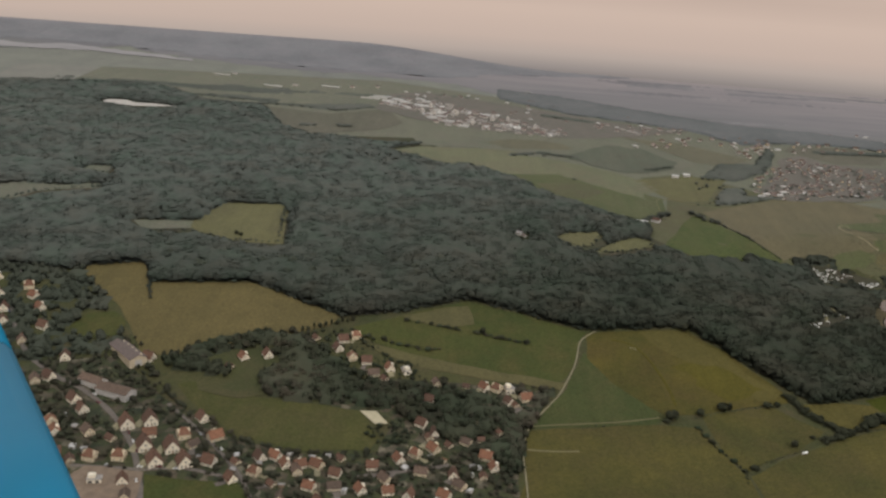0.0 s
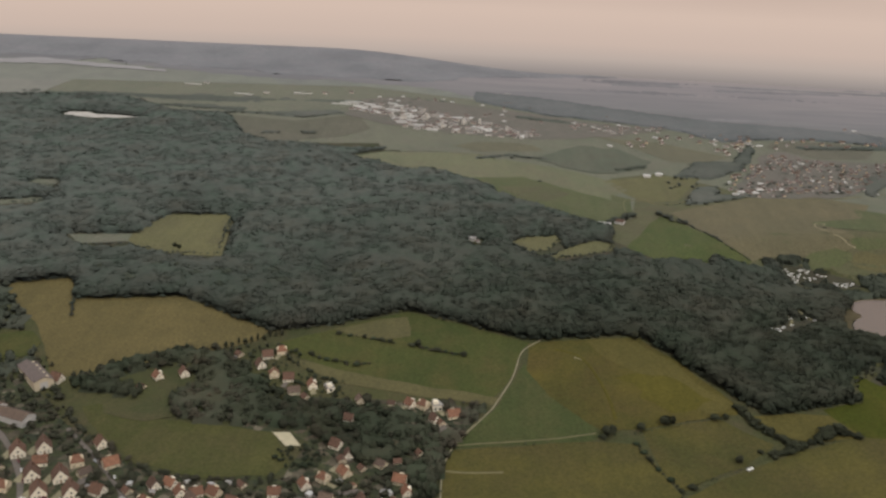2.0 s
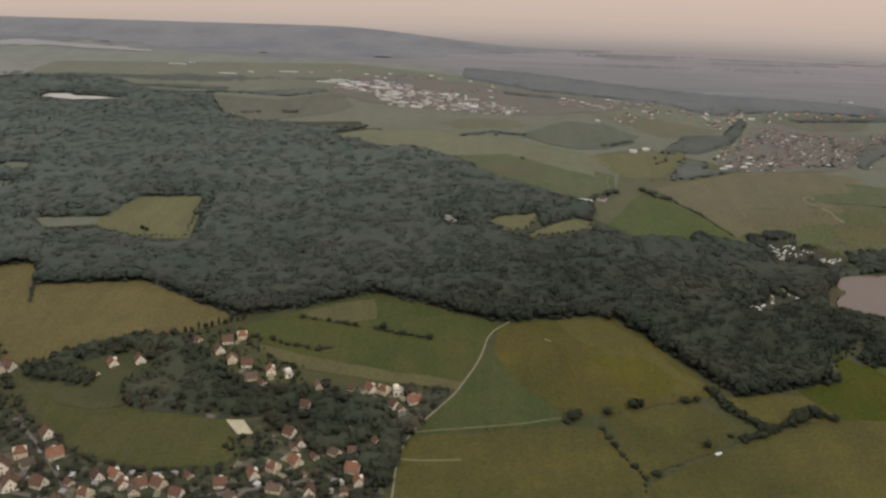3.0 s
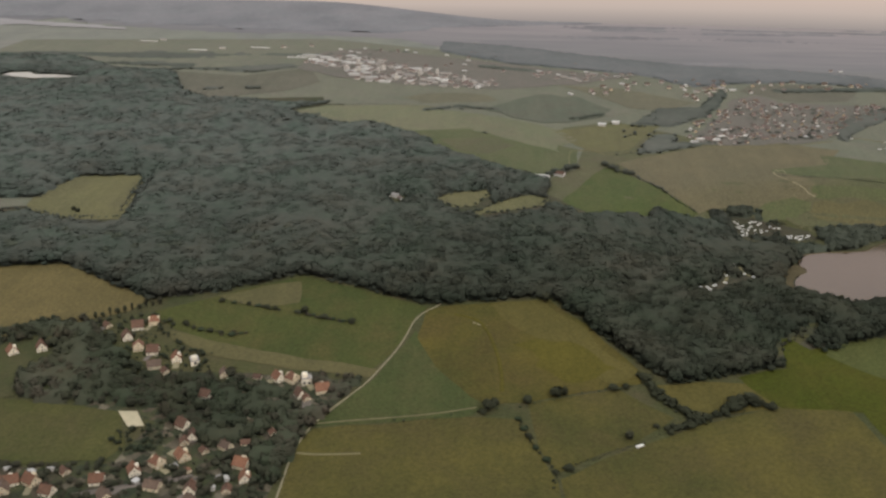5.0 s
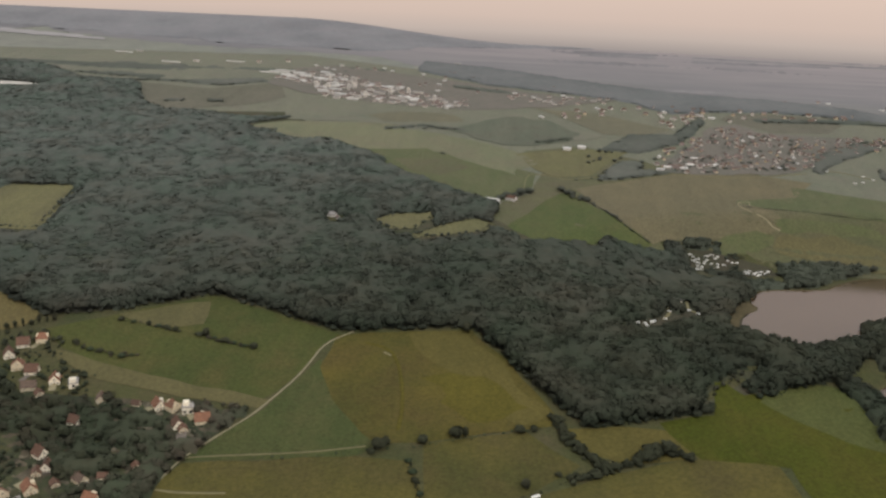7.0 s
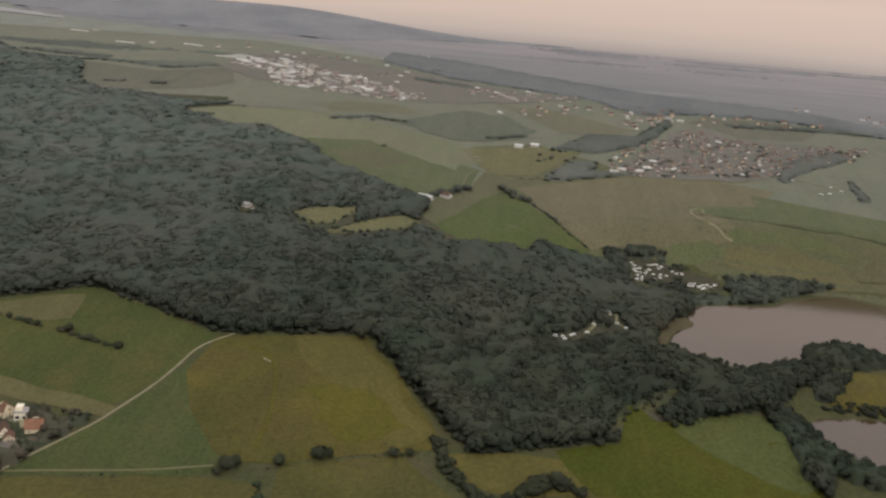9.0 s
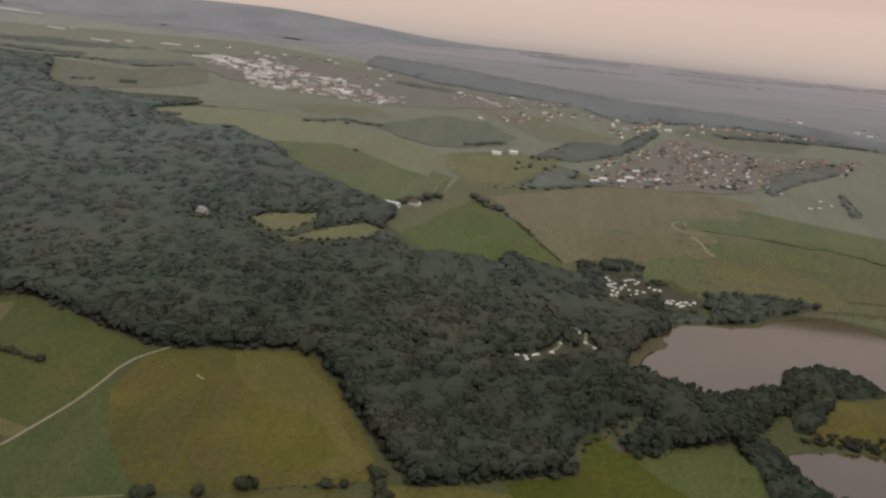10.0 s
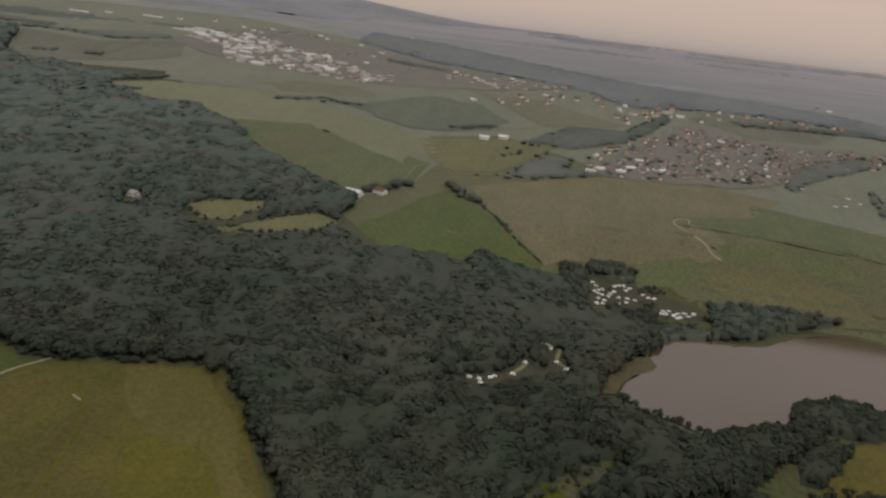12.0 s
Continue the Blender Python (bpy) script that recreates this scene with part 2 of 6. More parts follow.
def build_garden(nt, bsdf):
    """Small plots: lawn, shrubs, beds, paving and bare soil side by side."""
    co = coords(nt)
    v = nt.nodes.new("ShaderNodeTexVoronoi")
    v.distance = "CHEBYCHEV"
    v.inputs["Scale"].default_value = 0.24
    nt.links.new(coords(nt, turn=28), v.inputs["Vector"])
    sep = nt.nodes.new("ShaderNodeSeparateColor")
    nt.links.new(v.outputs["Color"], sep.inputs[0])
    plot = ramp_of(nt, sep.outputs[0], [(0.0, (0.026, 0.033, 0.014)), (0.3, (0.040, 0.046, 0.019)), (0.55, (0.051, 0.056, 0.020)), (0.75, (0.056, 0.046, 0.029)), (0.9, (0.088, 0.072, 0.048)), (1.0, (0.167, 0.145, 0.106))])
    rough_patch = ramp_of(nt, noise_of(nt, co, 0.5, 5, 0.7), [(0.3, (0.6, 0.6, 0.6)), (0.7, (1.35, 1.32, 1.25))])
    col = mixed(nt, plot, rough_patch, 1.0, "MULTIPLY")
    broad = ramp_of(nt, noise_of(nt, co, 0.03, 3), [(0.3, (0.8, 0.85, 0.8)), (0.7, (1.15, 1.1, 1.05))])
    col = mixed(nt, col, broad, 1.0, "MULTIPLY")
    nt.links.new(col, bsdf.inputs["Base Color"])
    bsdf.inputs["Roughness"].default_value = 0.95
    bumped(nt, bsdf, noise_of(nt, co, 1.0, 4, 0.7), 0.6, 0.4)


M_GARDEN = material("garden plots", build_garden)
M_REED = crop("reed bank", (0.082, 0.067, 0.034), (0.100, 0.080, 0.041), (0.080, 0.066, 0.035), seed=11, sheen=0.0)

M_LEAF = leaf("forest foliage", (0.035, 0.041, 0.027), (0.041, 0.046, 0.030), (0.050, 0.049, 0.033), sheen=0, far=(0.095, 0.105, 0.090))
M_LEAFGARDEN = leaf("mixed garden foliage", (0.046, 0.053, 0.032), (0.058, 0.063, 0.039), (0.074, 0.069, 0.047), sheen=0)
M_LEAFDARK = leaf("dark hedge foliage", (0.042, 0.046, 0.027), (0.051, 0.054, 0.031), (0.062, 0.058, 0.036), sheen=0)
M_LEAFGREEN = leaf("fresh green foliage", (0.046, 0.062, 0.034), (0.054, 0.070, 0.038), (0.063, 0.070, 0.042), sheen=0)
# M_LEAFFAR to M_LEAFPALE: distance haze is put into the foliage colours.
M_LEAFFAR = leaf("hazed far foliage", (0.078, 0.086, 0.066), (0.086, 0.093, 0.071), (0.094, 0.098, 0.075), sheen=0)
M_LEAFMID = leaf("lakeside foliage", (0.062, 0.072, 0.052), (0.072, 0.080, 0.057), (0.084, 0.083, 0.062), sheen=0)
M_LEAFHAZE = leaf("hazed grey-green foliage", (0.086, 0.095, 0.078), (0.098, 0.104, 0.086), (0.110, 0.112, 0.095), sheen=0)
M_LEAFBELT = leaf("hazed blue-grey far foliage", (0.118, 0.126, 0.124), (0.128, 0.134, 0.132), (0.140, 0.143, 0.141), sheen=0)
M_LEAFRIDGE = leaf("hazed pale ridge forest", (0.199, 0.197, 0.206), (0.210, 0.206, 0.213), (0.220, 0.214, 0.220), sheen=0)
M_LEAFPALE = leaf("hazed pale far wood", (0.186, 0.178, 0.184), (0.198, 0.188, 0.193), (0.212, 0.199, 0.202), sheen=0)
M_LEAFBROWN = leaf("brownish garden foliage", (0.054, 0.054, 0.035), (0.066, 0.063, 0.042), (0.082, 0.069, 0.049), sheen=0)


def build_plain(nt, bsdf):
    """The far plain: long streaks of wood, pasture and stubble; haze put into the colour, paler towards the crest."""
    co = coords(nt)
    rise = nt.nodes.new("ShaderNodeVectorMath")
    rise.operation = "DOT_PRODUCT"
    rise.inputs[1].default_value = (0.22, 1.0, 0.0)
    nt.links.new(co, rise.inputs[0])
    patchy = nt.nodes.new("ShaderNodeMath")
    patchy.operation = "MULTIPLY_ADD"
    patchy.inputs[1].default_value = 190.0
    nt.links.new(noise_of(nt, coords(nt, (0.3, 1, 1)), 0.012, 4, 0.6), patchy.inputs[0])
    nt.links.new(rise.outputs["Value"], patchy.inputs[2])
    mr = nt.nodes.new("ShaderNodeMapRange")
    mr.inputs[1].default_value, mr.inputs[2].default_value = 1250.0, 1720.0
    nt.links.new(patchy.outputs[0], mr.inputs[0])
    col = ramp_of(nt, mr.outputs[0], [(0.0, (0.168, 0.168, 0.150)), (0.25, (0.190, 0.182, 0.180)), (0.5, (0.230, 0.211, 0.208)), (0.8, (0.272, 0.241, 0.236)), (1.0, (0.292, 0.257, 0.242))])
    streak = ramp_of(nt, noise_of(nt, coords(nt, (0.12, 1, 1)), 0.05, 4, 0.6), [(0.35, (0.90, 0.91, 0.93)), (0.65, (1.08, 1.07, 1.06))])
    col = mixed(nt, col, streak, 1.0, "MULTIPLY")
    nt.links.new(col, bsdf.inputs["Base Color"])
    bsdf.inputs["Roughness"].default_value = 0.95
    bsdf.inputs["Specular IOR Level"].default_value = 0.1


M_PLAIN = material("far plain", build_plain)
M_TOWNGROUND = crop("pinkish bare plots and gardens", (0.133, 0.120, 0.096), (0.154, 0.132, 0.108), (0.119, 0.114, 0.089), seed=16, sheen=0.05)
M_BARK = rough("bark", (0.075, 0.06, 0.045), 0.3, 0.95, 1.5)
M_GRAVEL = rough("pale gravel", (0.262, 0.230, 0.140), 0.15, 0.95, 0.4)
M_TRACK = rough("worn grass track", (0.155, 0.135, 0.065), 0.2, 0.95, 0.3)
M_OLIVETAN = crop("tan-olive dry grass", (0.094, 0.080, 0.022), (0.116, 0.095, 0.026), (0.100, 0.083, 0.023), rows=0.04, turn=-20, seed=20, sheen=0.01)
M_YELLOWOLIVE = crop("yellow-olive ripening grass", (0.083, 0.074, 0.013), (0.101, 0.086, 0.016), (0.090, 0.076, 0.015), rows=0.04, turn=-20, seed=3, sheen=0.0)
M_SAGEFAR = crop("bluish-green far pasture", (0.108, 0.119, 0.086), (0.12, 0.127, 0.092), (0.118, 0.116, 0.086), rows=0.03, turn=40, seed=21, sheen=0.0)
M_SAGE = crop("pale sage-green crop", (0.073, 0.083, 0.026), (0.084, 0.093, 0.029), (0.079, 0.083, 0.026), rows=0.05, turn=50, seed=18, sheen=0.0)
M_ASPHALT = rough("dusty grey asphalt", (0.150, 0.125, 0.105), 0.15, 0.9, 0.3)
M_SAND = rough("dug sand", (0.231, 0.168, 0.117), 0.2, 0.95, 0.25)
M_PALESAND = rough("pale riding sand", (0.495, 0.432, 0.289), 0.1, 0.95, 0.3)
M_QUARRY = rough("pale quarry sand", (0.465, 0.435, 0.390), 0.1, 0.95, 0.1)
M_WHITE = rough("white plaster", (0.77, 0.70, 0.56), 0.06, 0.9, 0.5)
# A darker copy of the white plaster for the far houses.
M_FARWHITE = rough("dimmer white plaster", (0.603, 0.568, 0.522), 0.10, 0.9, 0.3)
M_CREAM = rough("cream plaster", (0.58, 0.49, 0.345), 0.08, 0.9, 0.5)
M_GREY = rough("grey plaster", (0.45, 0.43, 0.40), 0.1, 0.9, 0.5)
M_HALL = rough("pale sheet metal", (0.554, 0.539, 0.509), 0.10, 0.55, 0.2)
M_TILE_RED = tiled("orange-red roof tiles", (0.205, 0.098, 0.055))
M_TILE_PINK = tiled("faded pinkish roof tiles", (0.185, 0.142, 0.122))
M_TILE_BROWN = tiled("dark red-brown roof tiles", (0.122, 0.066, 0.041))
M_TILE_GREY = tiled("brown-grey roof tiles", (0.128, 0.088, 0.062))
M_FLATROOF = rough("grey roofing felt", (0.30, 0.28, 0.26), 0.12, 0.9, 0.4)
M_WOOD = rough("weathered boards", (0.22, 0.16, 0.11), 0.2, 0.9, 0.8)
M_SILVER = rough("silver car paint", (0.45, 0.45, 0.45), 0.05, 0.35, 0.6)
M_CARRED = rough("dark red car paint", (0.16, 0.02, 0.02), 0.05, 0.35, 0.6)
M_CARBLUE = rough("dark blue car paint", (0.02, 0.04, 0.10), 0.05, 0.35, 0.6)
M_CARAVAN = rough("white caravan sheet", (0.809, 0.800, 0.762), 0.04, 0.35, 0.6)


def build_glass(nt, bsdf):
    bsdf.inputs["Base Color"].default_value = (0.03, 0.035, 0.04, 1)
    bsdf.inputs["Roughness"].default_value = 0.08


M_PANE = material("dark window glass", build_glass)


def build_water(nt, bsdf):
    co = coords(nt)
    c = ramp_of(nt, noise_of(nt, co, 0.02, 3), [(0.3, (0.060, 0.038, 0.020)), (0.7, (0.072, 0.047, 0.026))])
    nt.links.new(c, bsdf.inputs["Base Color"])
    bsdf.inputs["Roughness"].default_value = 0.12
    bsdf.inputs["IOR"].default_value = 1.52
    bumped(nt, bsdf, noise_of(nt, co, 0.35, 4, 0.6), 0.12, 0.25)


M_WATER = material("lake water", build_water)


# The reflected sky is put into the pale base colour of this sloping sheet.
def build_farwater(nt, bsdf):
    co = coords(nt, (0.2, 1, 1))
    nt.links.new(ramp_of(nt, noise_of(nt, co, 0.05, 3), [(0.3, (0.19, 0.18, 0.175)), (0.7, (0.25, 0.235, 0.225))]), bsdf.inputs["Base Color"])
    bsdf.inputs["Roughness"].default_value = 0.45


M_FARWATER = material("far water with painted sky", build_farwater)


def build_ground(nt, bsdf):
    """Open country: a patchwork of far fields, pasture and dark wood strips, haze put into its greyed colours."""
    co = coords(nt, (1.0, 0.45, 1.0), 12)
    v = nt.nodes.new("ShaderNodeTexVoronoi")
    v.inputs["Scale"].default_value = 0.009
    v.inputs["Randomness"].default_value = 0.85
    nt.links.new(co, v.inputs["Vector"])
    sep = nt.nodes.new("ShaderNodeSeparateColor")
    nt.links.new(v.outputs["Color"], sep.inputs[0])
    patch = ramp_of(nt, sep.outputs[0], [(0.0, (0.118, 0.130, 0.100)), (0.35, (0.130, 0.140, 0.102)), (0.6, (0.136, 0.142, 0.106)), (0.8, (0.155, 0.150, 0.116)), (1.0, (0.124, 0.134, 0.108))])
    co2 = coords(nt)
    mott = ramp_of(nt, noise_of(nt, co2, 0.03, 5, 0.65), [(0.3, (0.8, 0.8, 0.8)), (0.7, (1.18, 1.18, 1.15))])
    c = mixed(nt, patch, mott, 1.0, "MULTIPLY")
    grain = ramp_of(nt, noise_of(nt, co2, 0.6, 4, 0.7), [(0.3, (0.78, 0.78, 0.78)), (0.7, (1.18, 1.18, 1.18))])
    c = mixed(nt, c, grain, 1.0, "MULTIPLY")
    nt.links.new(c, bsdf.inputs["Base Color"])
    bsdf.inputs["Roughness"].default_value = 0.95
    bsdf.inputs["Specular IOR Level"].default_value = 0.15
    # Cool-tinted sheen stands in for haze at grazing angles.
    bsdf.inputs["Sheen Weight"].default_value = 0.25
    bsdf.inputs["Sheen Roughness"].default_value = 0.5
    bsdf.inputs["Sheen Tint"].default_value = (0.85, 0.85, 0.9, 1)
    bumped(nt, bsdf, noise_of(nt, co2, 0.5, 4, 0.7), 0.5, 0.5)


M_GROUND = material("open country", build_ground)


# ---- the land ----
LAKE_LEVEL, POND_LEVEL = -13.0, -20.0
BASINS = ((426, 652, 168, 84, LAKE_LEVEL), (405, 530, 53, 29, POND_LEVEL))


def step(a, b, v):
    u = np.clip((v - a) / (b - a), 0, 1)
    return u * u * (3 - 2 * u)


def land(x, y):
    """Height of the ground: a long rise to a low crest, a wooded ridge on it, the lakes' basins."""
    s = 400 + 60 * np.logaddexp(0, (y - 400) / 60)
    over = 60 * np.logaddexp(0, (s - 1520) / 60)
    z = 165 - 293 * np.exp(-(s - over) / 1150) - 0.10 * over
    z = z + 26 * step(190, -180, x) * np.exp(-((y - 1560) / 150) ** 2) - 5 * step(200, 900, x) * np.exp(-((y - 1540) / 260) ** 2)
    for cx, cy, rx, ry, level in BASINS:
        w = 1 - step(0.75, 1.5, np.hypot((x - cx) / rx, (y - cy) / ry))
        z = z * (1 - w) + w * level
    return z


def high(x, y):
    return float(land(np.float64(x), np.float64(y)))


def mesh_of(name, verts, faces, mats, index=None, smooth=False):
    """A mesh from arrays: n x 3 places, m x k corners of one size."""
    verts, faces = np.asarray(verts, np.float32), np.asarray(faces, np.int32)
    me = bpy.data.meshes.new(name)
    me.vertices.add(len(verts))
    me.vertices.foreach_set("co", verts.ravel())
    k = faces.shape[1]
    me.loops.add(faces.size)
    me.loops.foreach_set("vertex_index", faces.ravel())
    me.polygons.add(len(faces))
    me.polygons.foreach_set("loop_start", np.arange(0, faces.size, k, dtype=np.int32))
    if index is not None:
        me.polygons.foreach_set("material_index", np.asarray(index, np.int32))
    me.polygons.foreach_set("use_smooth", np.full(len(faces), smooth))
    for m in mats:
        me.materials.append(m)
    me.update(calc_edges=True)
    return me


def part(name, bm, mat, parent, label=""):
    """Links a bmesh as one mesh object under a thing or a part."""
    me = bpy.data.meshes.new(name)
    bm.to_mesh(me)
    bm.free()
    for m in (mat if isinstance(mat, (list, tuple)) else [mat]):
        me.materials.append(m)
    ob = new(name, me)
    ob.parent = parent
    return tagged(ob, label)


# one sheet of ground out to the horizon
def lines(stops):
    out = []
    for (a, b, d) in stops:
        out += list(np.arange(a, b, d))
    return np.array(out + [stops[-1][1]], float)


gx = lines([(-4700, -1500, 200), (-1500, -600, 50), (-600, 750, 10), (750, 1500, 50), (1500, 4700, 200)])
gy = lines([(-1600, 300, 100), (300, 1000, 10), (1000, 1700, 15), (1700, 2800, 50), (2800, 4750, 150)])
mx, my = np.meshgrid(gx, gy)
mz = land(mx, my)
for cx, cy, rx, ry, level in BASINS:
    mz = mz - 1.6 * (1 - step(1.3, 1.9, np.hypot((mx - cx) / rx, (my - cy) / ry)))
nx, ny = len(gx), len(gy)
ii, jj = np.meshgrid(np.arange(nx - 1), np.arange(ny - 1))
a = (jj * nx + ii).ravel()
ground = new("ground", mesh_of("ground", np.stack([mx.ravel(), my.ravel(), mz.ravel()], 1), np.stack([a, a + 1, a + 1 + nx, a + nx], 1), [M_GROUND], smooth=True))
tagged(ground, "open rolling farmland rising gently to the hazy horizon", "ground", kind="structure")


def inside(poly, x, y):
    x, y = np.asarray(x, float), np.asarray(y, float)
    hit = np.zeros(x.shape, bool)
    n = len(poly)
    for i in range(n):
        (xa, ya), (xb, yb) = poly[i], poly[(i + 1) % n]
        c = ((ya > y) != (yb > y)) & (x < (xb - xa) * (y - ya) / ((yb - ya) or 1e-9) + xa)
        hit ^= c
    return hit


def wavy(poly, gap=7.0, amount=1.2, seed=0):
    """The outline with points every few metres, a little uneven."""
    out = []
    n = len(poly)
    for i in range(n):
        p, q = Vector((*poly[i], 0)), Vector((*poly[(i + 1) % n], 0))
        k = max(1, int((q - p).length / gap))
        for j in range(k):
            v = p.lerp(q, j / k)
            d = noise.noise_vector(Vector((v.x * 0.05, v.y * 0.05, seed * 3.1)))
            out.append((v.x + d.x * amount * 1.6, v.y + d.y * amount * 1.6))
    return out


def grown(poly, k):
    """An outline widened about its middle."""
    cx, cy = sum(p[0] for p in poly) / len(poly), sum(p[1] for p in poly) / len(poly)
    return [(cx + (x - cx) * k, cy + (y - cy) * k) for x, y in poly]


def draped(name, poly, mat, lift, label, category="field", cell=9.0, amount=1.2, level=None, kind="structure", hem=False):
    """A sheet laid over the land (or level, for water) inside an outline."""
    bm = bmesh.new()
    pts = wavy(poly, amount=amount, seed=len(label))
    f = bm.faces.new([bm.verts.new((x, y, 0)) for x, y in pts])
    if f.normal.z < 0:
        f.normal_flip()
    bmesh.ops.triangulate(bm, faces=bm.faces[:])
    if level is None:
        xs, ys = [p[0] for p in pts], [p[1] for p in pts]
        for axis, lo, hi in ((0, min(xs), max(xs)), (1, min(ys), max(ys))):
            v = lo + cell
            while v < hi:
                co, no = ((v, 0, 0), (1, 0, 0)) if axis == 0 else ((0, v, 0), (0, 1, 0))
                bmesh.ops.bisect_plane(bm, geom=bm.verts[:] + bm.edges[:] + bm.faces[:], plane_co=co, plane_no=no)
                v += cell
    bmesh.ops.recalc_face_normals(bm, faces=bm.faces[:])
    for v in bm.verts:
        v.co.z = high(v.co.x, v.co.y) + lift if level is None else level
    if hem:
        for e in bm.edges:
            if e.is_boundary:
                for v in e.verts:
                    v.co.z = high(v.co.x, v.co.y) - 0.1
    if sum(f.normal.z for f in bm.faces) < 0:
        for f in bm.faces:
            f.normal_flip()
    for f in bm.faces:
        f.smooth = True
    ob = part(name, bm, mat, None)
    return tagged(ob, label, category, kind=kind)


def curve_through(points, gap=4.0):
    """A smooth line through plan points."""
    p = [Vector((*q, 0)) for q in points]
    p = [p[0] * 2 - p[1]] + p + [p[-1] * 2 - p[-2]]
    out = []
    for i in range(1, len(p) - 2):
        k = max(2, int((p[i + 1] - p[i]).length / gap))
        for j in range(k):
            t = j / k
            out.append(0.5 * (2 * p[i] + (p[i + 1] - p[i - 1]) * t + (2 * p[i - 1] - 5 * p[i] + 4 * p[i + 1] - p[i + 2]) * t * t + (3 * p[i] - p[i - 1] - 3 * p[i + 1] + p[i + 2]) * t ** 3))
    return out + [p[-2]]


def ribbon(name, points, width, mat, label, category="road", lift=0.38):
    """A road or track laid on the land, with shoulders that fall to the verge."""
    line = curve_through(points)
    verts, faces = [], []
    for i, c in enumerate(line):
        d = (line[min(i + 1, len(line) - 1)] - line[max(i - 1, 0)]).normalized()
        n = Vector((-d.y, d.x, 0))
        w = width * (1 + 0.22 * noise.noise(Vector((c.x * 0.09, c.y * 0.09, 1.7))))
        for side, drop in ((-0.62, -0.4), (-0.5, 0), (0.5, 0), (0.62, -0.4)):
            q = c + n * w * side
            verts.append((q.x, q.y, high(q.x, q.y) + lift + drop))
        if i:
            b = 4 * i
            faces += [(b - 4 + k, b - 3 + k, b + 1 + k, b + k) for k in range(3)]
    ob = new(name, mesh_of(name, verts, faces, [mat], smooth=True))
    return tagged(ob, label, category, kind="structure")


# fields
SMALL_A = [(88, 716), (105, 727), (126, 734), (130, 727), (123, 716), (119, 704), (105, 700), (99, 706), (93, 711)]
SMALL_B = [(111, 687), (124, 697), (141, 716), (153, 725), (164, 725), (171, 718), (165, 706), (150, 699), (132, 692), (118, 687)]
NOTCH = [(282, 509), (284.5, 527), (286, 536), (291, 537), (295, 531), (299, 527), (306.5, 530), (313, 527), (306, 520), (294, 512)]
VALE = [(277, 521), (282, 527.5), (290, 536.5), (301, 549), (309, 556), (311, 552), (301, 541), (292, 531.5), (285.5, 524)]
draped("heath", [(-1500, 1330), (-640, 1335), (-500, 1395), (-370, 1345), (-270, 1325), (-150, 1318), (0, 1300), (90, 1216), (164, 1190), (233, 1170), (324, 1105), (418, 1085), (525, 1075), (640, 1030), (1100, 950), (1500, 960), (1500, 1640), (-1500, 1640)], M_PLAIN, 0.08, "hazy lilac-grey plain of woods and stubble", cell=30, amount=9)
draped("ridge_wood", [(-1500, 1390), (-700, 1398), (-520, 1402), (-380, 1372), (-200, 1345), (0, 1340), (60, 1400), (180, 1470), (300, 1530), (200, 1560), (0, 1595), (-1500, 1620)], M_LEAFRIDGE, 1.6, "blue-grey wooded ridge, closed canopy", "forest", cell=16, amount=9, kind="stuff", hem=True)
draped("town_ground", [(-95, 1107), (-80, 1200), (-40, 1230), (110, 1165), (232, 1105), (290, 1106), (224, 1058), (135, 1022), (46, 1034), (-42, 1065)], M_TOWNGROUND, 0.45, "brownish plots and yards of the far town", "ground", cell=20, amount=3)
draped("village_ground", [(296, 846), (309, 884), (340, 942), (366, 1003), (395, 1020), (408, 990), (449, 990), (500, 985), (480, 950), (425, 884), (397, 861), (365, 856)], M_TOWNGROUND, 0.5, "pinkish plots and yards of the far village", "ground", cell=16, amount=3)
draped("field", [(380, 1037), (401, 1068), (470, 1070), (500, 1040), (477, 1003), (424, 994)], M_GREYTAN, 0.2, "grey-tan field behind the far village", cell=14)
draped("camp_ground", [(247.8, 588.5), (269.2, 606.2), (276.1, 624.5), (278, 647), (293, 650), (299.5, 623.1), (283.6, 607.3), (269.4, 595), (251.5, 581.6)], M_CAMPGRASS, 0.3, "trodden grass of the small camp site", "ground", amount=0.8)
draped("camp_ground", [(296, 724), (306, 728), (336, 724), (358, 720), (362, 707), (340, 702), (312, 698), (299, 706)], M_CAMPGRASS, 0.35, "shaded trodden grass of the camp site", "ground", amount=0.8)
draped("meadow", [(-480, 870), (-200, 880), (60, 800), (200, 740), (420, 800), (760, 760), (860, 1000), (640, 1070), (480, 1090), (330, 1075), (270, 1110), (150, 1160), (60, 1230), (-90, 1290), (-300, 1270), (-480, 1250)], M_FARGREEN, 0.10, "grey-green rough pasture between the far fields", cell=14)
draped("meadow", [(-900, 250), (900, 250), (900, 700), (600, 720), (560, 760), (340, 760), (200, 700), (-900, 700)], M_MEADOW, 0.12, "rough green meadow and verges round the fields", cell=10)
draped("meadow", [(178, 690), (290, 700), (350, 740), (380, 860), (300, 870), (240, 915), (190, 890), (205, 840), (196, 780)], M_LAKESIDE, 0.16, "pale rough grass between the far fields", cell=12)
draped("field", [(-424, 757), (-377, 752), (-358, 759), (-332, 756), (-311.5, 764), (-282, 769), (-298, 753), (-316, 748), (-343, 735), (-350, 722), (-359, 711), (-424, 696)], M_FARGREEN, 0.2, "pale grassy clearing in the western forest")
draped("field", [(-332, 797), (-325, 812), (-303, 812), (-304, 795)], M_FARGREEN, 0.2, "small pale clearing in the forest")
draped("field", NOTCH, M_BRIGHT, 0.27, "bright green corner of the crop reaching into the wood")
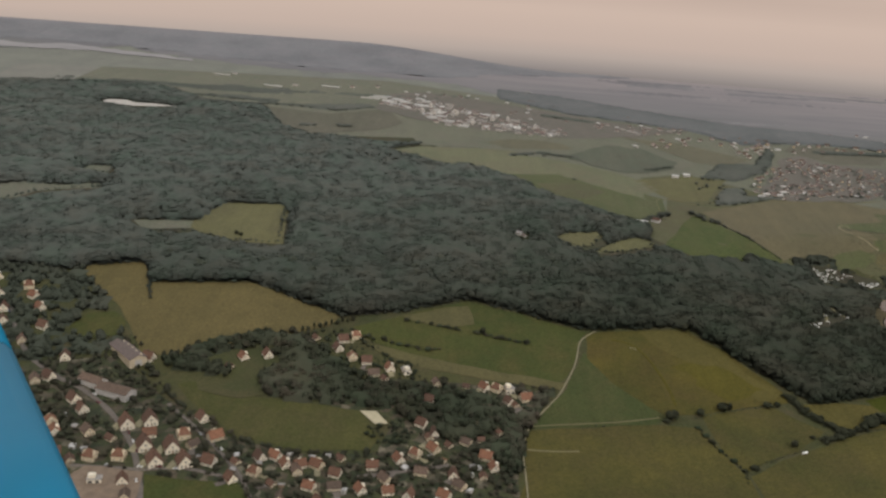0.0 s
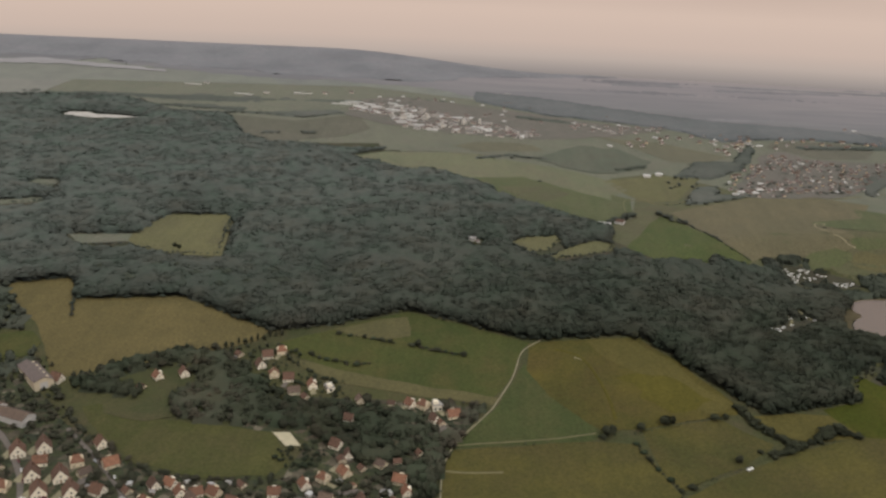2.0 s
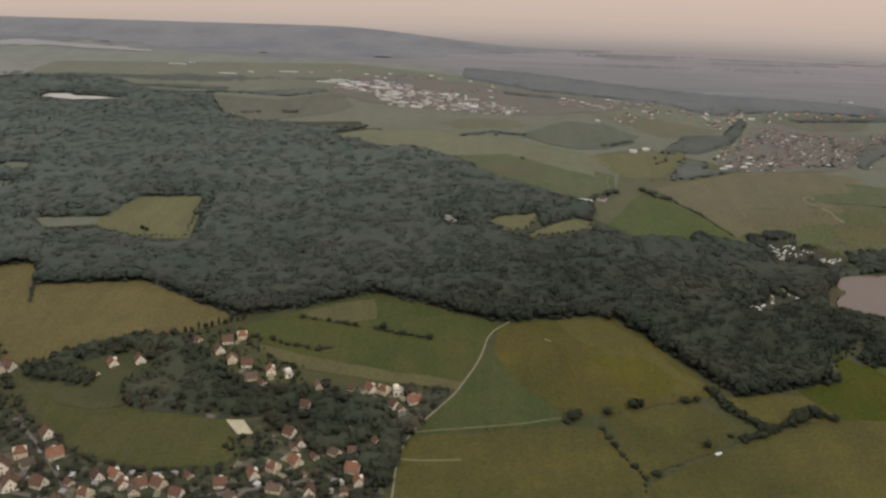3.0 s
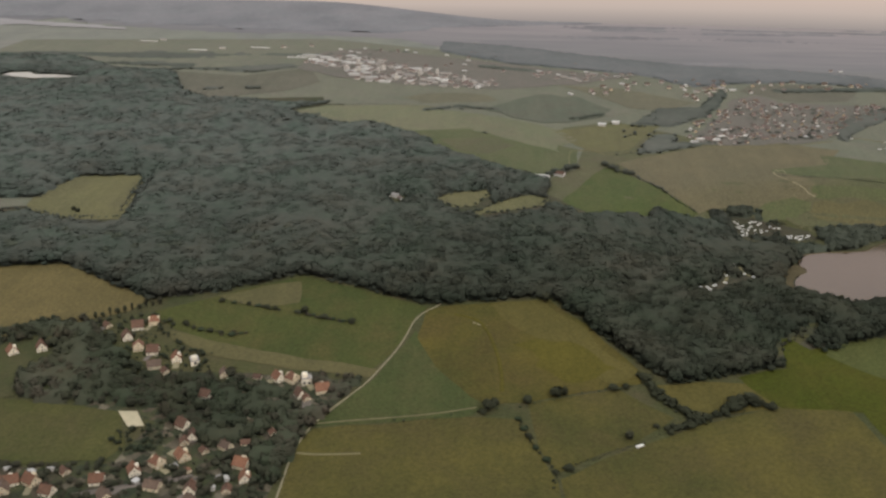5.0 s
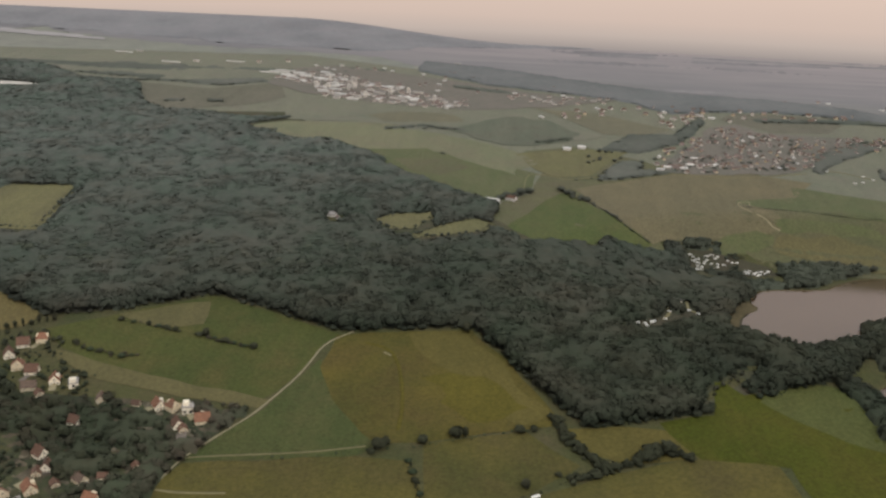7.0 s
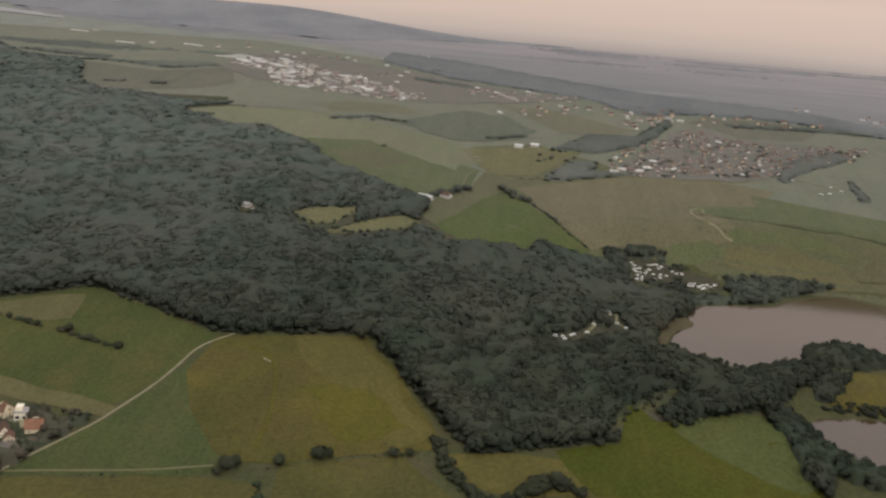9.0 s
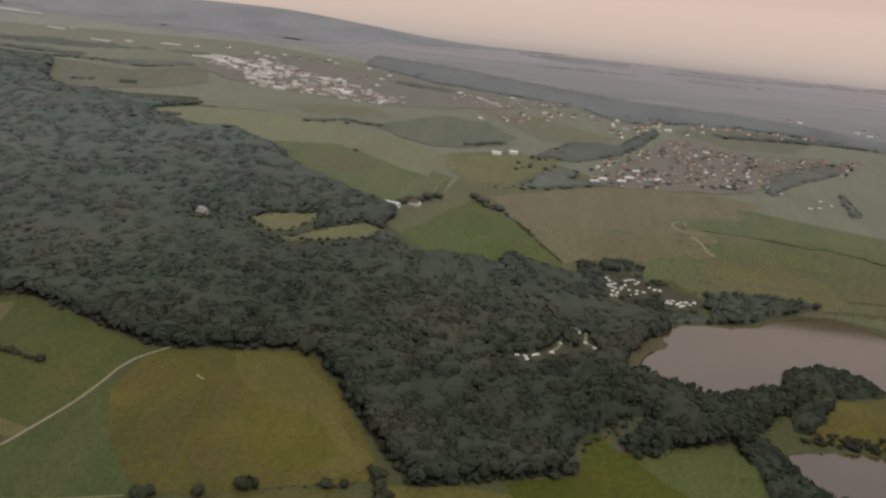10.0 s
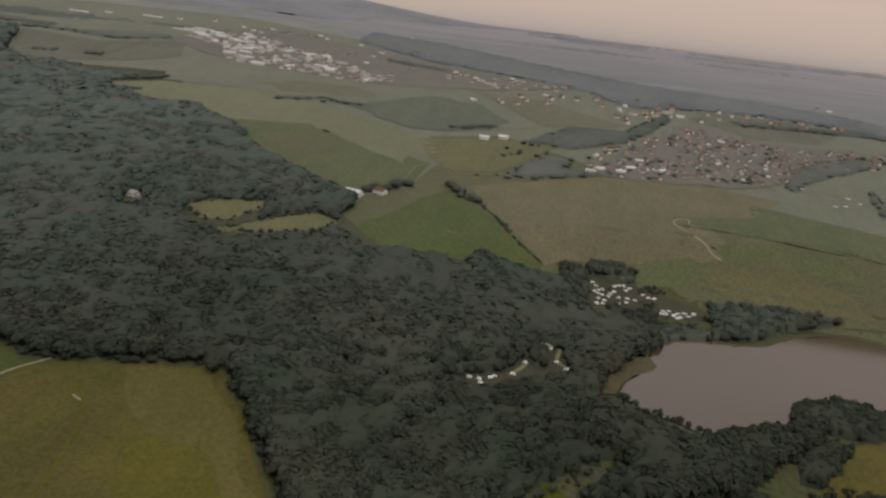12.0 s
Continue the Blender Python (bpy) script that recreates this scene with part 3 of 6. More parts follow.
draped("field", grown(VALE, 1.05), M_MEADOW, 0.2, "narrow grassy vale inside the wood")
draped("field", [(-250, 604), (-231, 611), (-211, 617), (-197, 586), (-168, 590), (-131, 596.5), (-98, 578.5), (-63, 556), (-68.1, 544.1), (-111.8, 516.7), (-147.2, 496.5), (-171.1, 492.5), (-194, 531), (-209, 554), (-235, 579)], M_TAN, 0.25, "dry tan-olive meadow in front of the dark forest")
draped("field", [(-245, 690), (-196, 697), (-194, 682), (-233, 673)], M_FARGREEN, 0.25, "narrow pale green strip in a forest clearing")
draped("field", grown([(-196, 697), (-187, 740), (-135, 745), (-126, 667), (-166, 665), (-193, 680)], 1.1), M_YELLOW, 0.3, "yellow-green meadow in a forest clearing")
draped("field", [(-56.6, 542.6), (-24.4, 562.7), (18.5, 589.9), (55.2, 575.9), (96.6, 558.5), (91.2, 540.7), (85.9, 521.2), (73.3, 492.4), (30.1, 500.4), (-2.2, 510.3), (-37, 524.6)], M_GREEN, 0.25, "fresh green sloping field beside the gravel track")
draped("field", [(-24.4, 562.7), (1.5, 576.4), (19.4, 583.8), (23, 558.6), (5, 551.1), (-12.8, 556.8)], M_DRYSTRIP, 0.32, "olive-tan corner of the green field")
draped("field", [(-40.6, 524.5), (-16.5, 515.3), (30.1, 503.1), (78.7, 493.4), (73.3, 486.2), (31, 491.5), (-13.8, 503), (-35.2, 514)], M_DRYSTRIP, 0.34, "unmown olive-tan strip behind the houses")
draped("field", [(93, 531.9), (85.9, 514.9), (76.9, 487.1), (62.6, 462.6), (53.6, 445.4), (82.4, 449.6), (124.8, 457.6), (132.1, 465.9), (123.9, 473.8), (110.3, 491.4), (102.1, 509.1)], M_COOLGREEN, 0.25, "green triangular field between two tracks")
draped("field", [(96.6, 556.7), (128, 564.4), (164.9, 571.3), (190.5, 533.9), (212.6, 491.6), (193.6, 485), (149.2, 470.7), (132, 466.8), (123.9, 473.8), (104.9, 499.3), (93.1, 524.9)], M_OLIVEWARM, 0.28, "olive-brown ripening meadow beside the forest edge")
draped("field", [(53.6, 443.6), (82.4, 448.7), (124.8, 457.6), (146.6, 456.3), (156.6, 427.6), (162.9, 413.2), (166.4, 353.2), (35.6, 332.5), (47.3, 393.7), (50, 410.1), (49.1, 429)], M_OLIVE, 0.22, "olive mown meadow with faint tracks")
draped("field", [(151, 468.9), (194.5, 484.1), (218.1, 463), (197.3, 441.9), (162.9, 420.5), (154.7, 433.9)], M_OLIVE, 0.22, "olive grazed paddock between hedges")
draped("field", [(163.8, 415.9), (196.4, 438.3), (232.7, 459.6), (266.2, 474.5), (298.8, 485.7), (311.9, 428.2), (298, 355.4), (170.9, 353.3)], M_OLIVE, 0.22, "olive-brown meadow beside the hedge")
draped("field", [(258.8, 490.5), (256, 498), (270, 505.5), (284.1, 508.5), (311.1, 527.8), (340.9, 538.8), (355.6, 523.8), (359.5, 505.2), (361.9, 428.8), (316.4, 419.2), (307.1, 473.3), (268.9, 473.7)], M_BRIGHT, 0.25, "bright green young crop beside the wood")
draped("field", [(212.6, 488), (237, 493.8), (258.8, 493.2), (268.9, 473.7), (236.3, 466), (220.8, 472)], M_OLIVETAN, 0.24, "pale grass strip along the wood")
draped("field", [(373.9, 566.5), (394.2, 590.3), (428.1, 605.3), (449.7, 608.9), (468.8, 572.2), (426.7, 556.2), (396.8, 557.1), (378.6, 558.7)], M_OLIVEWARM, 0.75, "olive meadow between the lake and a pond", hem=True)
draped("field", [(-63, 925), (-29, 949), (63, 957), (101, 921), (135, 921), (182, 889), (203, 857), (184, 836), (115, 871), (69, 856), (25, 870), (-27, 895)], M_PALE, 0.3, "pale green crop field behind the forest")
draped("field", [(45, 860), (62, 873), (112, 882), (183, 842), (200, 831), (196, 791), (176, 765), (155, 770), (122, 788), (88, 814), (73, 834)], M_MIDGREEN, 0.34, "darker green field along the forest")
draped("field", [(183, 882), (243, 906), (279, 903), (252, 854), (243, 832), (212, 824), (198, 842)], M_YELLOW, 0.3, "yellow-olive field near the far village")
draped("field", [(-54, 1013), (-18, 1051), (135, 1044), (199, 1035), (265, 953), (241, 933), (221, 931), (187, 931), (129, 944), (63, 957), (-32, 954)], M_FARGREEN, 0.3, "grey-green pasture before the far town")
draped("field", grown(SMALL_A, 1.08), M_YELLOW, 0.3, "small yellow-green meadow in the forest")
draped("field", grown(SMALL_B, 1.08), M_YELLOW, 0.3, "narrow pale meadow at the forest edge")
draped("field", [(180, 716), (217, 787), (224, 787), (247, 755), (261, 735), (280, 720), (261, 702), (240, 705), (200, 695)], M_FRESH, 0.3, "triangular green field beyond the forest")
draped("field", [(229, 799), (285, 833), (306, 847), (368, 861), (417, 844), (394, 806), (348, 793), (350, 776), (373, 757), (355, 745), (325, 738), (289, 728), (278, 720), (258, 739), (242, 770)], M_TANMEADOW, 0.3, "wide pale tan meadow before the far village")
draped("field", [(398, 831), (470, 807), (560, 775), (560, 735), (459, 768), (411, 774), (378, 780), (355, 781), (347, 789), (349, 793), (394, 806)], M_MIDGREEN, 0.3, "pale green field beyond the lake")
draped("field", [(373, 757), (352, 779), (378, 780), (411, 774), (459, 768), (560, 735), (600, 690), (530, 672), (480, 697), (452, 712), (436, 718), (410, 716), (390, 700), (350, 725), (340, 733)], M_LAKESIDE, 0.26, "olive-green lakeside meadow")
draped("field", [(321, 733.4), (332, 740.8), (352.5, 748.8), (366.7, 750), (363.3, 741), (350.7, 731), (332, 725), (324.5, 727)], M_MIDGREEN, 0.34, "greener wet grass behind the camp site", amount=3)
draped("field", [(369, 762), (377, 766.6), (409, 766), (440, 762), (452, 752), (408, 756), (385.6, 753.4), (370.7, 752.6)], M_MIDGREEN, 0.36, "green strip below the low hedge", amount=3)
draped("field", [(346.7, 788), (368, 776.5), (372, 767), (368.7, 761.7), (364, 763.7), (354, 769), (349, 779)], M_TANMEADOW, 0.38, "brownish trodden corner beside the winding track", amount=2)
draped("field", [(366.6, 749), (408, 755), (430, 748), (452, 730), (440, 722), (406.6, 727), (386, 732), (369, 733.6), (363, 738)], M_OLIVEDRY, 0.33, "dry tan-olive grass of the lakeside meadow", amount=4)
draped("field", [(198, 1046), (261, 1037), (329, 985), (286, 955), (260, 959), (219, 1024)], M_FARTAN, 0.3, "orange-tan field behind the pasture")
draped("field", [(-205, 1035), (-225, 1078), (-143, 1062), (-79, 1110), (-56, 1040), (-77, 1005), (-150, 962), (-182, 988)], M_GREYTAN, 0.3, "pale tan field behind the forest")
draped("field", [(-142, 464.6), (-121.6, 473.9), (-97.6, 456.6), (-56.7, 452.9), (-38.8, 449.7), (-24.5, 425.7), (-30.7, 414.7), (-65.5, 408.6), (-98.5, 418.8), (-133.1, 449.6)], M_VILLAGEMEADOW, 0.3, "olive-green village meadow ringed by trees")
draped("field", [(-133.7, 380.3), (-89.5, 379.3), (-76.9, 362.2), (-124.7, 347.9)], M_GREEN, 0.3, "green lawn beside the village street")

draped("field", [(306, 522), (311, 530), (330, 539), (341, 542.5), (349, 541), (355.7, 514), (357, 494), (351, 488), (338, 494), (322, 505)], M_SAGE, 0.34, "pale sage-green crop beside the tree belt")
draped("meadow", [(170, 738), (176, 762), (192, 780), (218, 788), (200, 745), (184, 712), (172, 728)], M_LAKESIDE, 0.22, "rough grass round the farm sheds")
draped("field", [(131.9, 562.4), (152.4, 567.9), (165.4, 568.5), (185.2, 533.9), (205.1, 496.1), (192.7, 487.7), (176.3, 502.2), (159.6, 524.2), (143.3, 544.2)], M_OLIVETAN, 0.36, "paler dry grass along the forest side of the meadow", amount=4)
draped("field", [(68, 930), (92, 940), (128, 925), (160, 893), (184, 852), (186, 824), (160, 838), (128, 866), (92, 893), (70, 915)], M_PALE, 0.42, "pale yellowish crop beside the green field", amount=4)
draped("field", [(84, 846), (108, 858), (135, 852), (146, 836), (128, 816), (104, 822)], M_LAKESIDE, 0.46, "drier patch in the green field", amount=5)
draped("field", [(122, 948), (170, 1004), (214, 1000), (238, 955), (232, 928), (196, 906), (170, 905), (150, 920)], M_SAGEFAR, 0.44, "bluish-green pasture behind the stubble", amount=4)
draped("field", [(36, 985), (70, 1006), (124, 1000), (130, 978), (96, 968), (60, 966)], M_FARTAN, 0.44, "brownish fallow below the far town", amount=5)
draped("field", [(148, 521), (160, 527), (177, 526), (195, 503), (186, 490), (172, 488), (157, 499)], M_YELLOWOLIVE, 0.40, "yellower ripening patch of the olive meadow", amount=6)
HAMLET_LAWN = [(-222, 520), (-219, 536), (-206, 540), (-196, 528), (-197, 514), (-212, 508)]
draped("garden_lawn", grown(HAMLET_LAWN, 1.15), M_GREEN, 0.45, "green paddock between the hamlet trees", "lawn", amount=2)
draped("garden_lawn", [(-137.4, 482.3), (-132.5, 494.5), (-121.2, 502.6), (-99.4, 495.2), (-98.3, 471.5), (-91.9, 459.3), (-106.0, 452.8), (-129.3, 461.4)], M_MEADOW, 0.5, "rough lawn round the two houses above the meadow", "lawn", amount=2)


# water
draped("lake", [(313, 603), (317, 616), (324, 626), (329.5, 631), (331, 637), (329, 645), (330.5, 657), (338, 667), (353, 673.5), (367, 676), (384, 681), (391, 689), (402, 699), (415, 708), (428, 711.5), (439, 709), (447, 702), (455, 690), (464, 673), (468, 652), (461, 630), (446, 613), (428, 606), (423, 620), (410, 631), (396, 627.5), (383, 617.5), (379.5, 607), (378, 598), (366, 590), (352, 583), (343, 580), (336, 586), (326, 589.5), (319, 594.5)], M_WATER, 0, "calm grey lake reflecting the overcast sky", "lake", level=LAKE_LEVEL + 1.15)
draped("pond", [(366, 543), (371, 549), (377, 551.5), (390, 554), (404, 554.5), (430, 553), (456, 535), (440, 510), (424.9, 503.6), (403, 505), (386, 508), (376, 515), (369, 528)], M_WATER, 0, "small calm pond beside the wood", "pond", level=POND_LEVEL + 0.9)
draped("quarry_floor", [(-403, 1042), (-400, 1056), (-380, 1060), (-367, 1050), (-340, 1049), (-313, 1044), (-340, 1038), (-363, 1032)], M_QUARRY, 0.6, "far pale sand quarry behind the forest", "quarry")
draped("far_lake", [(-700, 1380), (-660, 1374), (-626, 1368), (-592, 1384), (-546, 1377), (-475, 1364), (-385, 1343), (-379, 1330), (-472, 1341), (-542, 1352), (-613, 1346), (-660, 1340), (-720, 1344)], M_FARWATER, 0.7, "pale misty far reservoir below the wooded ridge", "lake", cell=14, amount=4)
draped("reed_bank", [(306, 600), (312, 629), (317, 642), (328, 648), (331, 640), (329, 630), (320.5, 625), (315.5, 615), (312, 602)], M_REED, 0.95, "tan reed bank along the lake shore", "reeds", amount=0.3)
draped("sandy_arena", [(-38.6, 450.2), (-29.8, 451), (-22.4, 439.6), (-29.6, 438.8)], M_PALESAND, 0.5, "pale sand riding arena among the trees", "arena", amount=0.3)
draped("building_plot", [(-162, 383.5), (-133.8, 383.9), (-130.1, 358.7), (-152.9, 347.5), (-168.9, 369.9)], M_SAND, 0.4, "dug reddish sand of a building plot", "building site")
draped("garden_ground", [(-230.8, 476.4), (-182.5, 490.5), (-142.8, 448.5), (-135.8, 445.1), (-100.2, 417), (-67.3, 406.8), (-25.4, 413), (-18.3, 444.8), (-55.8, 452.9), (-36.2, 486.5), (49, 484.8), (71.5, 484.3), (59, 459.9), (46.4, 423.6), (44.6, 350.9), (-203.6, 342.4), (-232.2, 409.6)], M_GARDEN, 0.18, "mixed garden lawns and bare soil of the village", "garden")

# roads and tracks
ribbon("gravel_track", [(104, 562), (100, 557), (94, 550), (90.3, 541), (88.3, 530), (84.6, 514), (79, 498), (73, 482.5), (65, 468), (58, 456), (52.7, 444.5), (49.3, 430), (48.4, 416), (48.6, 395), (48.2, 350.9)], 0.8, M_GRAVEL, "pale gravel farm track between the fields", "track")
ribbon("field_track", [(55, 447), (68, 450), (81, 452.5), (105, 457.7), (127, 464.5)], 0.8, M_TRACK, "worn grass track across the meadow", "track")
ribbon("field_track", [(50, 425), (58.6, 424.5), (68, 425.3), (78, 426.5)], 1.1, M_TRACK, "short worn track off the gravel track", "track")
STREET_MAIN = [(-205.4, 460.8), (-188.7, 451.3), (-166.6, 431.1), (-148, 406.3), (-136.4, 383), (-125.6, 355.1), (-115.7, 329.8)]
ribbon("village_street", STREET_MAIN, 2.5, M_ASPHALT, "grey asphalt village street", "street")
STREET_LANE = [(-141.1, 444.1), (-121.5, 424.7), (-101.1, 401.7), (-86.8, 382), (-75.2, 357.7)]
ribbon("village_street", STREET_LANE, 1.9, M_ASPHALT, "narrow grey village lane", "street")
STREET_CROSS = [(-169, 384.3), (-136.4, 384.8), (-115.2, 387.9), (-89.5, 382)]
ribbon("village_street", STREET_CROSS, 2.0, M_ASPHALT, "pale village cross lane", "street")
ribbon("village_street", [(-27.1, 392.2), (-0.3, 402.7), (10.5, 406.5)], 2.0, M_ASPHALT, "short village lane between gardens", "street")
STREET_HAMLET = [(-290.7, 609.9), (-279.2, 558.6), (-256.9, 515.5), (-232.5, 482.5), (-205.4, 460.8)]
ribbon("village_street", STREET_HAMLET, 2.5, M_ASPHALT, "asphalt street leading to the hamlet", "street")
# A yellower streak laid across the meadow.
ribbon("field_track", [(112.6, 550.8), (123.8, 546.7), (130.7, 534.8), (135.5, 516.6), (138.6, 495.4), (139, 478)], 1.6, M_YELLOWOLIVE, "faint yellowish streak across the olive meadow", "track", lift=0.5)
ribbon("bare_patch", [(123, 542.5), (126.5, 540.7), (130, 538.8)], 0.6, M_GRAVEL, "bare pale streak worn into the olive meadow", "track")
ribbon("village_street", [(-34, 391), (-22, 395.5), (-10, 399.5), (2, 402.5), (14, 405)], 1.5, M_ASPHALT, "pale lane past the southern houses", "street")
ribbon("country_road", [(191, 788), (192, 813), (196, 827), (212, 828), (228, 821), (286, 847), (359, 848), (420, 869)], 0.7, M_TRACK, "worn country road to the far village", "road")
ribbon("field_track", [(371.5, 754), (366.5, 757), (364, 762.5), (358, 768), (349, 779), (348, 786), (352, 791), (357, 790), (356, 784)], 0.7, M_GRAVEL, "pale winding farm track", "track")
ribbon("reed_bank", [(331, 658), (338, 668), (353, 674.5), (367, 677), (384, 682), (391, 690), (402, 700), (415, 709), (428, 712.5), (439, 710), (447.5, 703), (456, 691), (465, 674)], 1.5, M_REED, "tan reed fringe along the far lake shore", "reeds", lift=1.3)
ribbon("camp_lane", [(270.4, 602.3), (275.3, 613.6), (277.1, 624.2), (275.4, 634.4), (278.6, 646.5), (284.8, 647.4), (289.9, 641.4), (288.9, 627.7), (292.5, 622.0)], 1.7, M_TRACK, "sandy lane round the small camp site", "track")
ribbon("country_road", [(428.5, 875), (445, 878), (463.8, 867.5), (472.3, 860.5)], 0.6, M_TRACK, "worn far lane beside the village fields", "road")


# ---- trees ----
def ico_template(level=1):
    bm = bmesh.new()
    bmesh.ops.create_icosphere(bm, subdivisions=level, radius=1.0)
    v = np.array([q.co[:] for q in bm.verts])
    f = np.array([[q.index for q in p.verts] for p in bm.faces])
    bm.free()
    return v, f


ICO = ico_template(1)


def trunk_mesh(height, radius, sides=5):
    """A tapered trunk with a slight lean and two limbs."""
    v, f = [], []

    def tube(p, q, r0, r1):
        b = len(v)
        d = (q - p).normalized()
        n = d.orthogonal().normalized()
        m = d.cross(n)
        for c, r in ((p, r0), (q, r1)):
            for i in range(sides):
                t = 2 * math.pi * i / sides
                v.append(c + (n * math.cos(t) + m * math.sin(t)) * r)
        for i in range(sides):
            j = (i + 1) % sides
            f.append((b + i, b + j, b + sides + j))
            f.append((b + i, b + sides + j, b + sides + i))
    top = Vector((0.03 * height, 0.02 * height, height))
    tube(Vector((0, 0, -0.6)), top * 0.62, radius, radius * 0.55)
    tube(top * 0.60, top, radius * 0.55, radius * 0.15)
    tube(top * 0.45, top * 0.45 + Vector((0.16, 0.07, 0.2)) * height, radius * 0.4, radius * 0.12)
    tube(top * 0.55, top * 0.55 + Vector((-0.15, -0.1, 0.17)) * height, radius * 0.35, radius * 0.1)
    return np.array([q[:] for q in v]), np.array(f)


def crown_mesh(rng, tufts, height=1.0, width=0.36, low=0.22, pointed=False, size=0.34, loose=1.0, uneven=1.0):
    """A crown: a lobed, uneven dark core under many small leaf tufts that stand out from it."""
    lobes = rng.normal(0, 1, (6, 3))
    lobes /= np.linalg.norm(lobes, axis=1)[:, None]
    gains = rng.uniform(-0.22, 0.38, 6) * uneven
    mid, half = (0.96 + low) / 2, (0.96 - low) / 2

    def shell(d):
        r = 1 + (np.clip(d @ lobes.T, 0, 1) ** 4) @ gains
        w = np.full(len(d), width)
        if pointed:
            w = width * (0.62 - 0.48 * d[:, 2]) * 1.5
        return np.stack([d[:, 0] * r * w, d[:, 1] * r * w, mid + d[:, 2] * half * (0.8 + 0.2 * r)], 1)

    core_d = ICO[0] / np.linalg.norm(ICO[0], axis=1)[:, None]
    core = shell(core_d)
    axis = np.array([0, 0, mid])
    core = axis + (core - axis) * (0.96 - 0.10 * loose)
    d = rng.normal(0, 1, (tufts, 3))
    d[:, 2] = np.abs(d[:, 2]) * np.where(rng.random(tufts) < 0.78, 1, -0.7)
    d /= np.linalg.norm(d, axis=1)[:, None]
    p = axis + (shell(d) - axis) * (0.98 + loose * rng.uniform(-0.18, 0.12, (tufts, 1)))
    s = size * width * rng.uniform(0.6, 1.3, (tufts, 1))
    face = d + rng.normal(0, 0.20, (tufts, 3))
    u = np.cross(face, rng.normal(0, 1, (tufts, 3)))
    u /= np.linalg.norm(u, axis=1)[:, None]
    v = np.cross(u, face)
    v /= np.linalg.norm(v, axis=1)[:, None] + 1e-6
    tri = np.stack([p + u * s, p - u * s * 0.6 + v * s * 0.8, p - u * s * 0.4 - v * s * 0.9], 1).reshape(-1, 3)
    verts = np.concatenate([core, tri]) * height
    faces = np.concatenate([ICO[1], np.arange(3 * tufts).reshape(-1, 3) + len(core)])
    return verts, faces


def tree_template(rng, clumps, pointed=False, trunk=True, width=0.36):
    v, f = crown_mesh(rng, clumps, 1.0, width, 0.05 if trunk else 0.0, pointed, loose=1.0 if trunk else 0.4)
    m = np.zeros(len(f), int)
    if trunk:
        tv, tf = trunk_mesh(0.8, 0.025, 4)
        f = np.concatenate([f, tf + len(v)])
        v = np.concatenate([v, tv])
        m = np.concatenate([m, np.ones(len(tf), int)])
    return v, f, m


RNG = np.random.default_rng(7)
NEAR_TREES = [tree_template(RNG, 60, False, True, w) for w in (0.36, 0.40, 0.44, 0.38, 0.42)] + [tree_template(RNG, 50, True, True, w) for w in (0.28, 0.32)]
MID_TREES = [tree_template(RNG, 32, False, False, w) for w in (0.42, 0.46, 0.50, 0.44)] + [tree_template(RNG, 28, True, False, 0.34)]
FAR_TREES = [tree_template(RNG, 16, False, False, w) for w in (0.50, 0.56, 0.62)]


def spots(poly, gap, rng, holes=(), jitter=0.42, thin=0.0):
    """Uneven grid of plan places inside an outline and outside its holes."""
    xs, ys = [p[0] for p in poly], [p[1] for p in poly]
    gxs, gys = np.meshgrid(np.arange(min(xs), max(xs), gap), np.arange(min(ys), max(ys), gap))
    gxs = gxs + (np.arange(gxs.shape[0]) % 2)[:, None] * gap * 0.5
    x = gxs.ravel() + rng.uniform(-jitter, jitter, gxs.size) * gap
    y = gys.ravel() + rng.uniform(-jitter, jitter, gxs.size) * gap
    ok = inside(poly, x, y)
    for h in holes:
        ok &= ~inside(h, x, y)
    if thin:
        ok &= rng.random(x.size) > thin
    return x[ok], y[ok]


def stand_height(x, y):
    """Stands of older and younger trees, as a share of the full height."""
    return 0.85 + 0.3 * np.array([noise.noise(Vector((a * 0.02, b * 0.02, 4.0))) for a, b in zip(x, y)])


def wood(name, x, y, templates, mats, label, rng, tall=(9.0, 14.0), squat=1.0, category="forest", kind="stuff", grow=None):
    """All the trees of a wood in one mesh."""
    vs, fs, ms, n = [], [], [], 0
    kind_of = rng.integers(0, len(templates), len(x))
    size = rng.uniform(tall[0], tall[1], len(x)) * stand_height(x, y)
    if grow is not None:
        size = size * grow(x, y)
    turn = rng.uniform(0, 6.28, len(x))
    z = land(x, y)
    for k, (tv, tf, tm) in enumerate(templates):
        pick = np.where(kind_of == k)[0]
        if not len(pick):
            continue
        c, s, h = np.cos(turn[pick])[:, None], np.sin(turn[pick])[:, None], size[pick][:, None]
        px = (tv[None, :, 0] * c - tv[None, :, 1] * s) * h * squat + x[pick][:, None]
        py = (tv[None, :, 0] * s + tv[None, :, 1] * c) * h * squat + y[pick][:, None]
        pz = tv[None, :, 2] * h + z[pick][:, None]
        vs.append(np.stack([px, py, pz], 2).reshape(-1, 3))
        fs.append((tf[None] + (np.arange(len(pick)) * len(tv))[:, None, None]).reshape(-1, 3) + n)
        ms.append(np.tile(tm, len(pick)))
        n += len(pick) * len(tv)
    ob = new(name, mesh_of(name, np.concatenate(vs), np.concatenate(fs), mats, np.concatenate(ms), smooth=True))
    return tagged(ob, label, category, kind=kind)


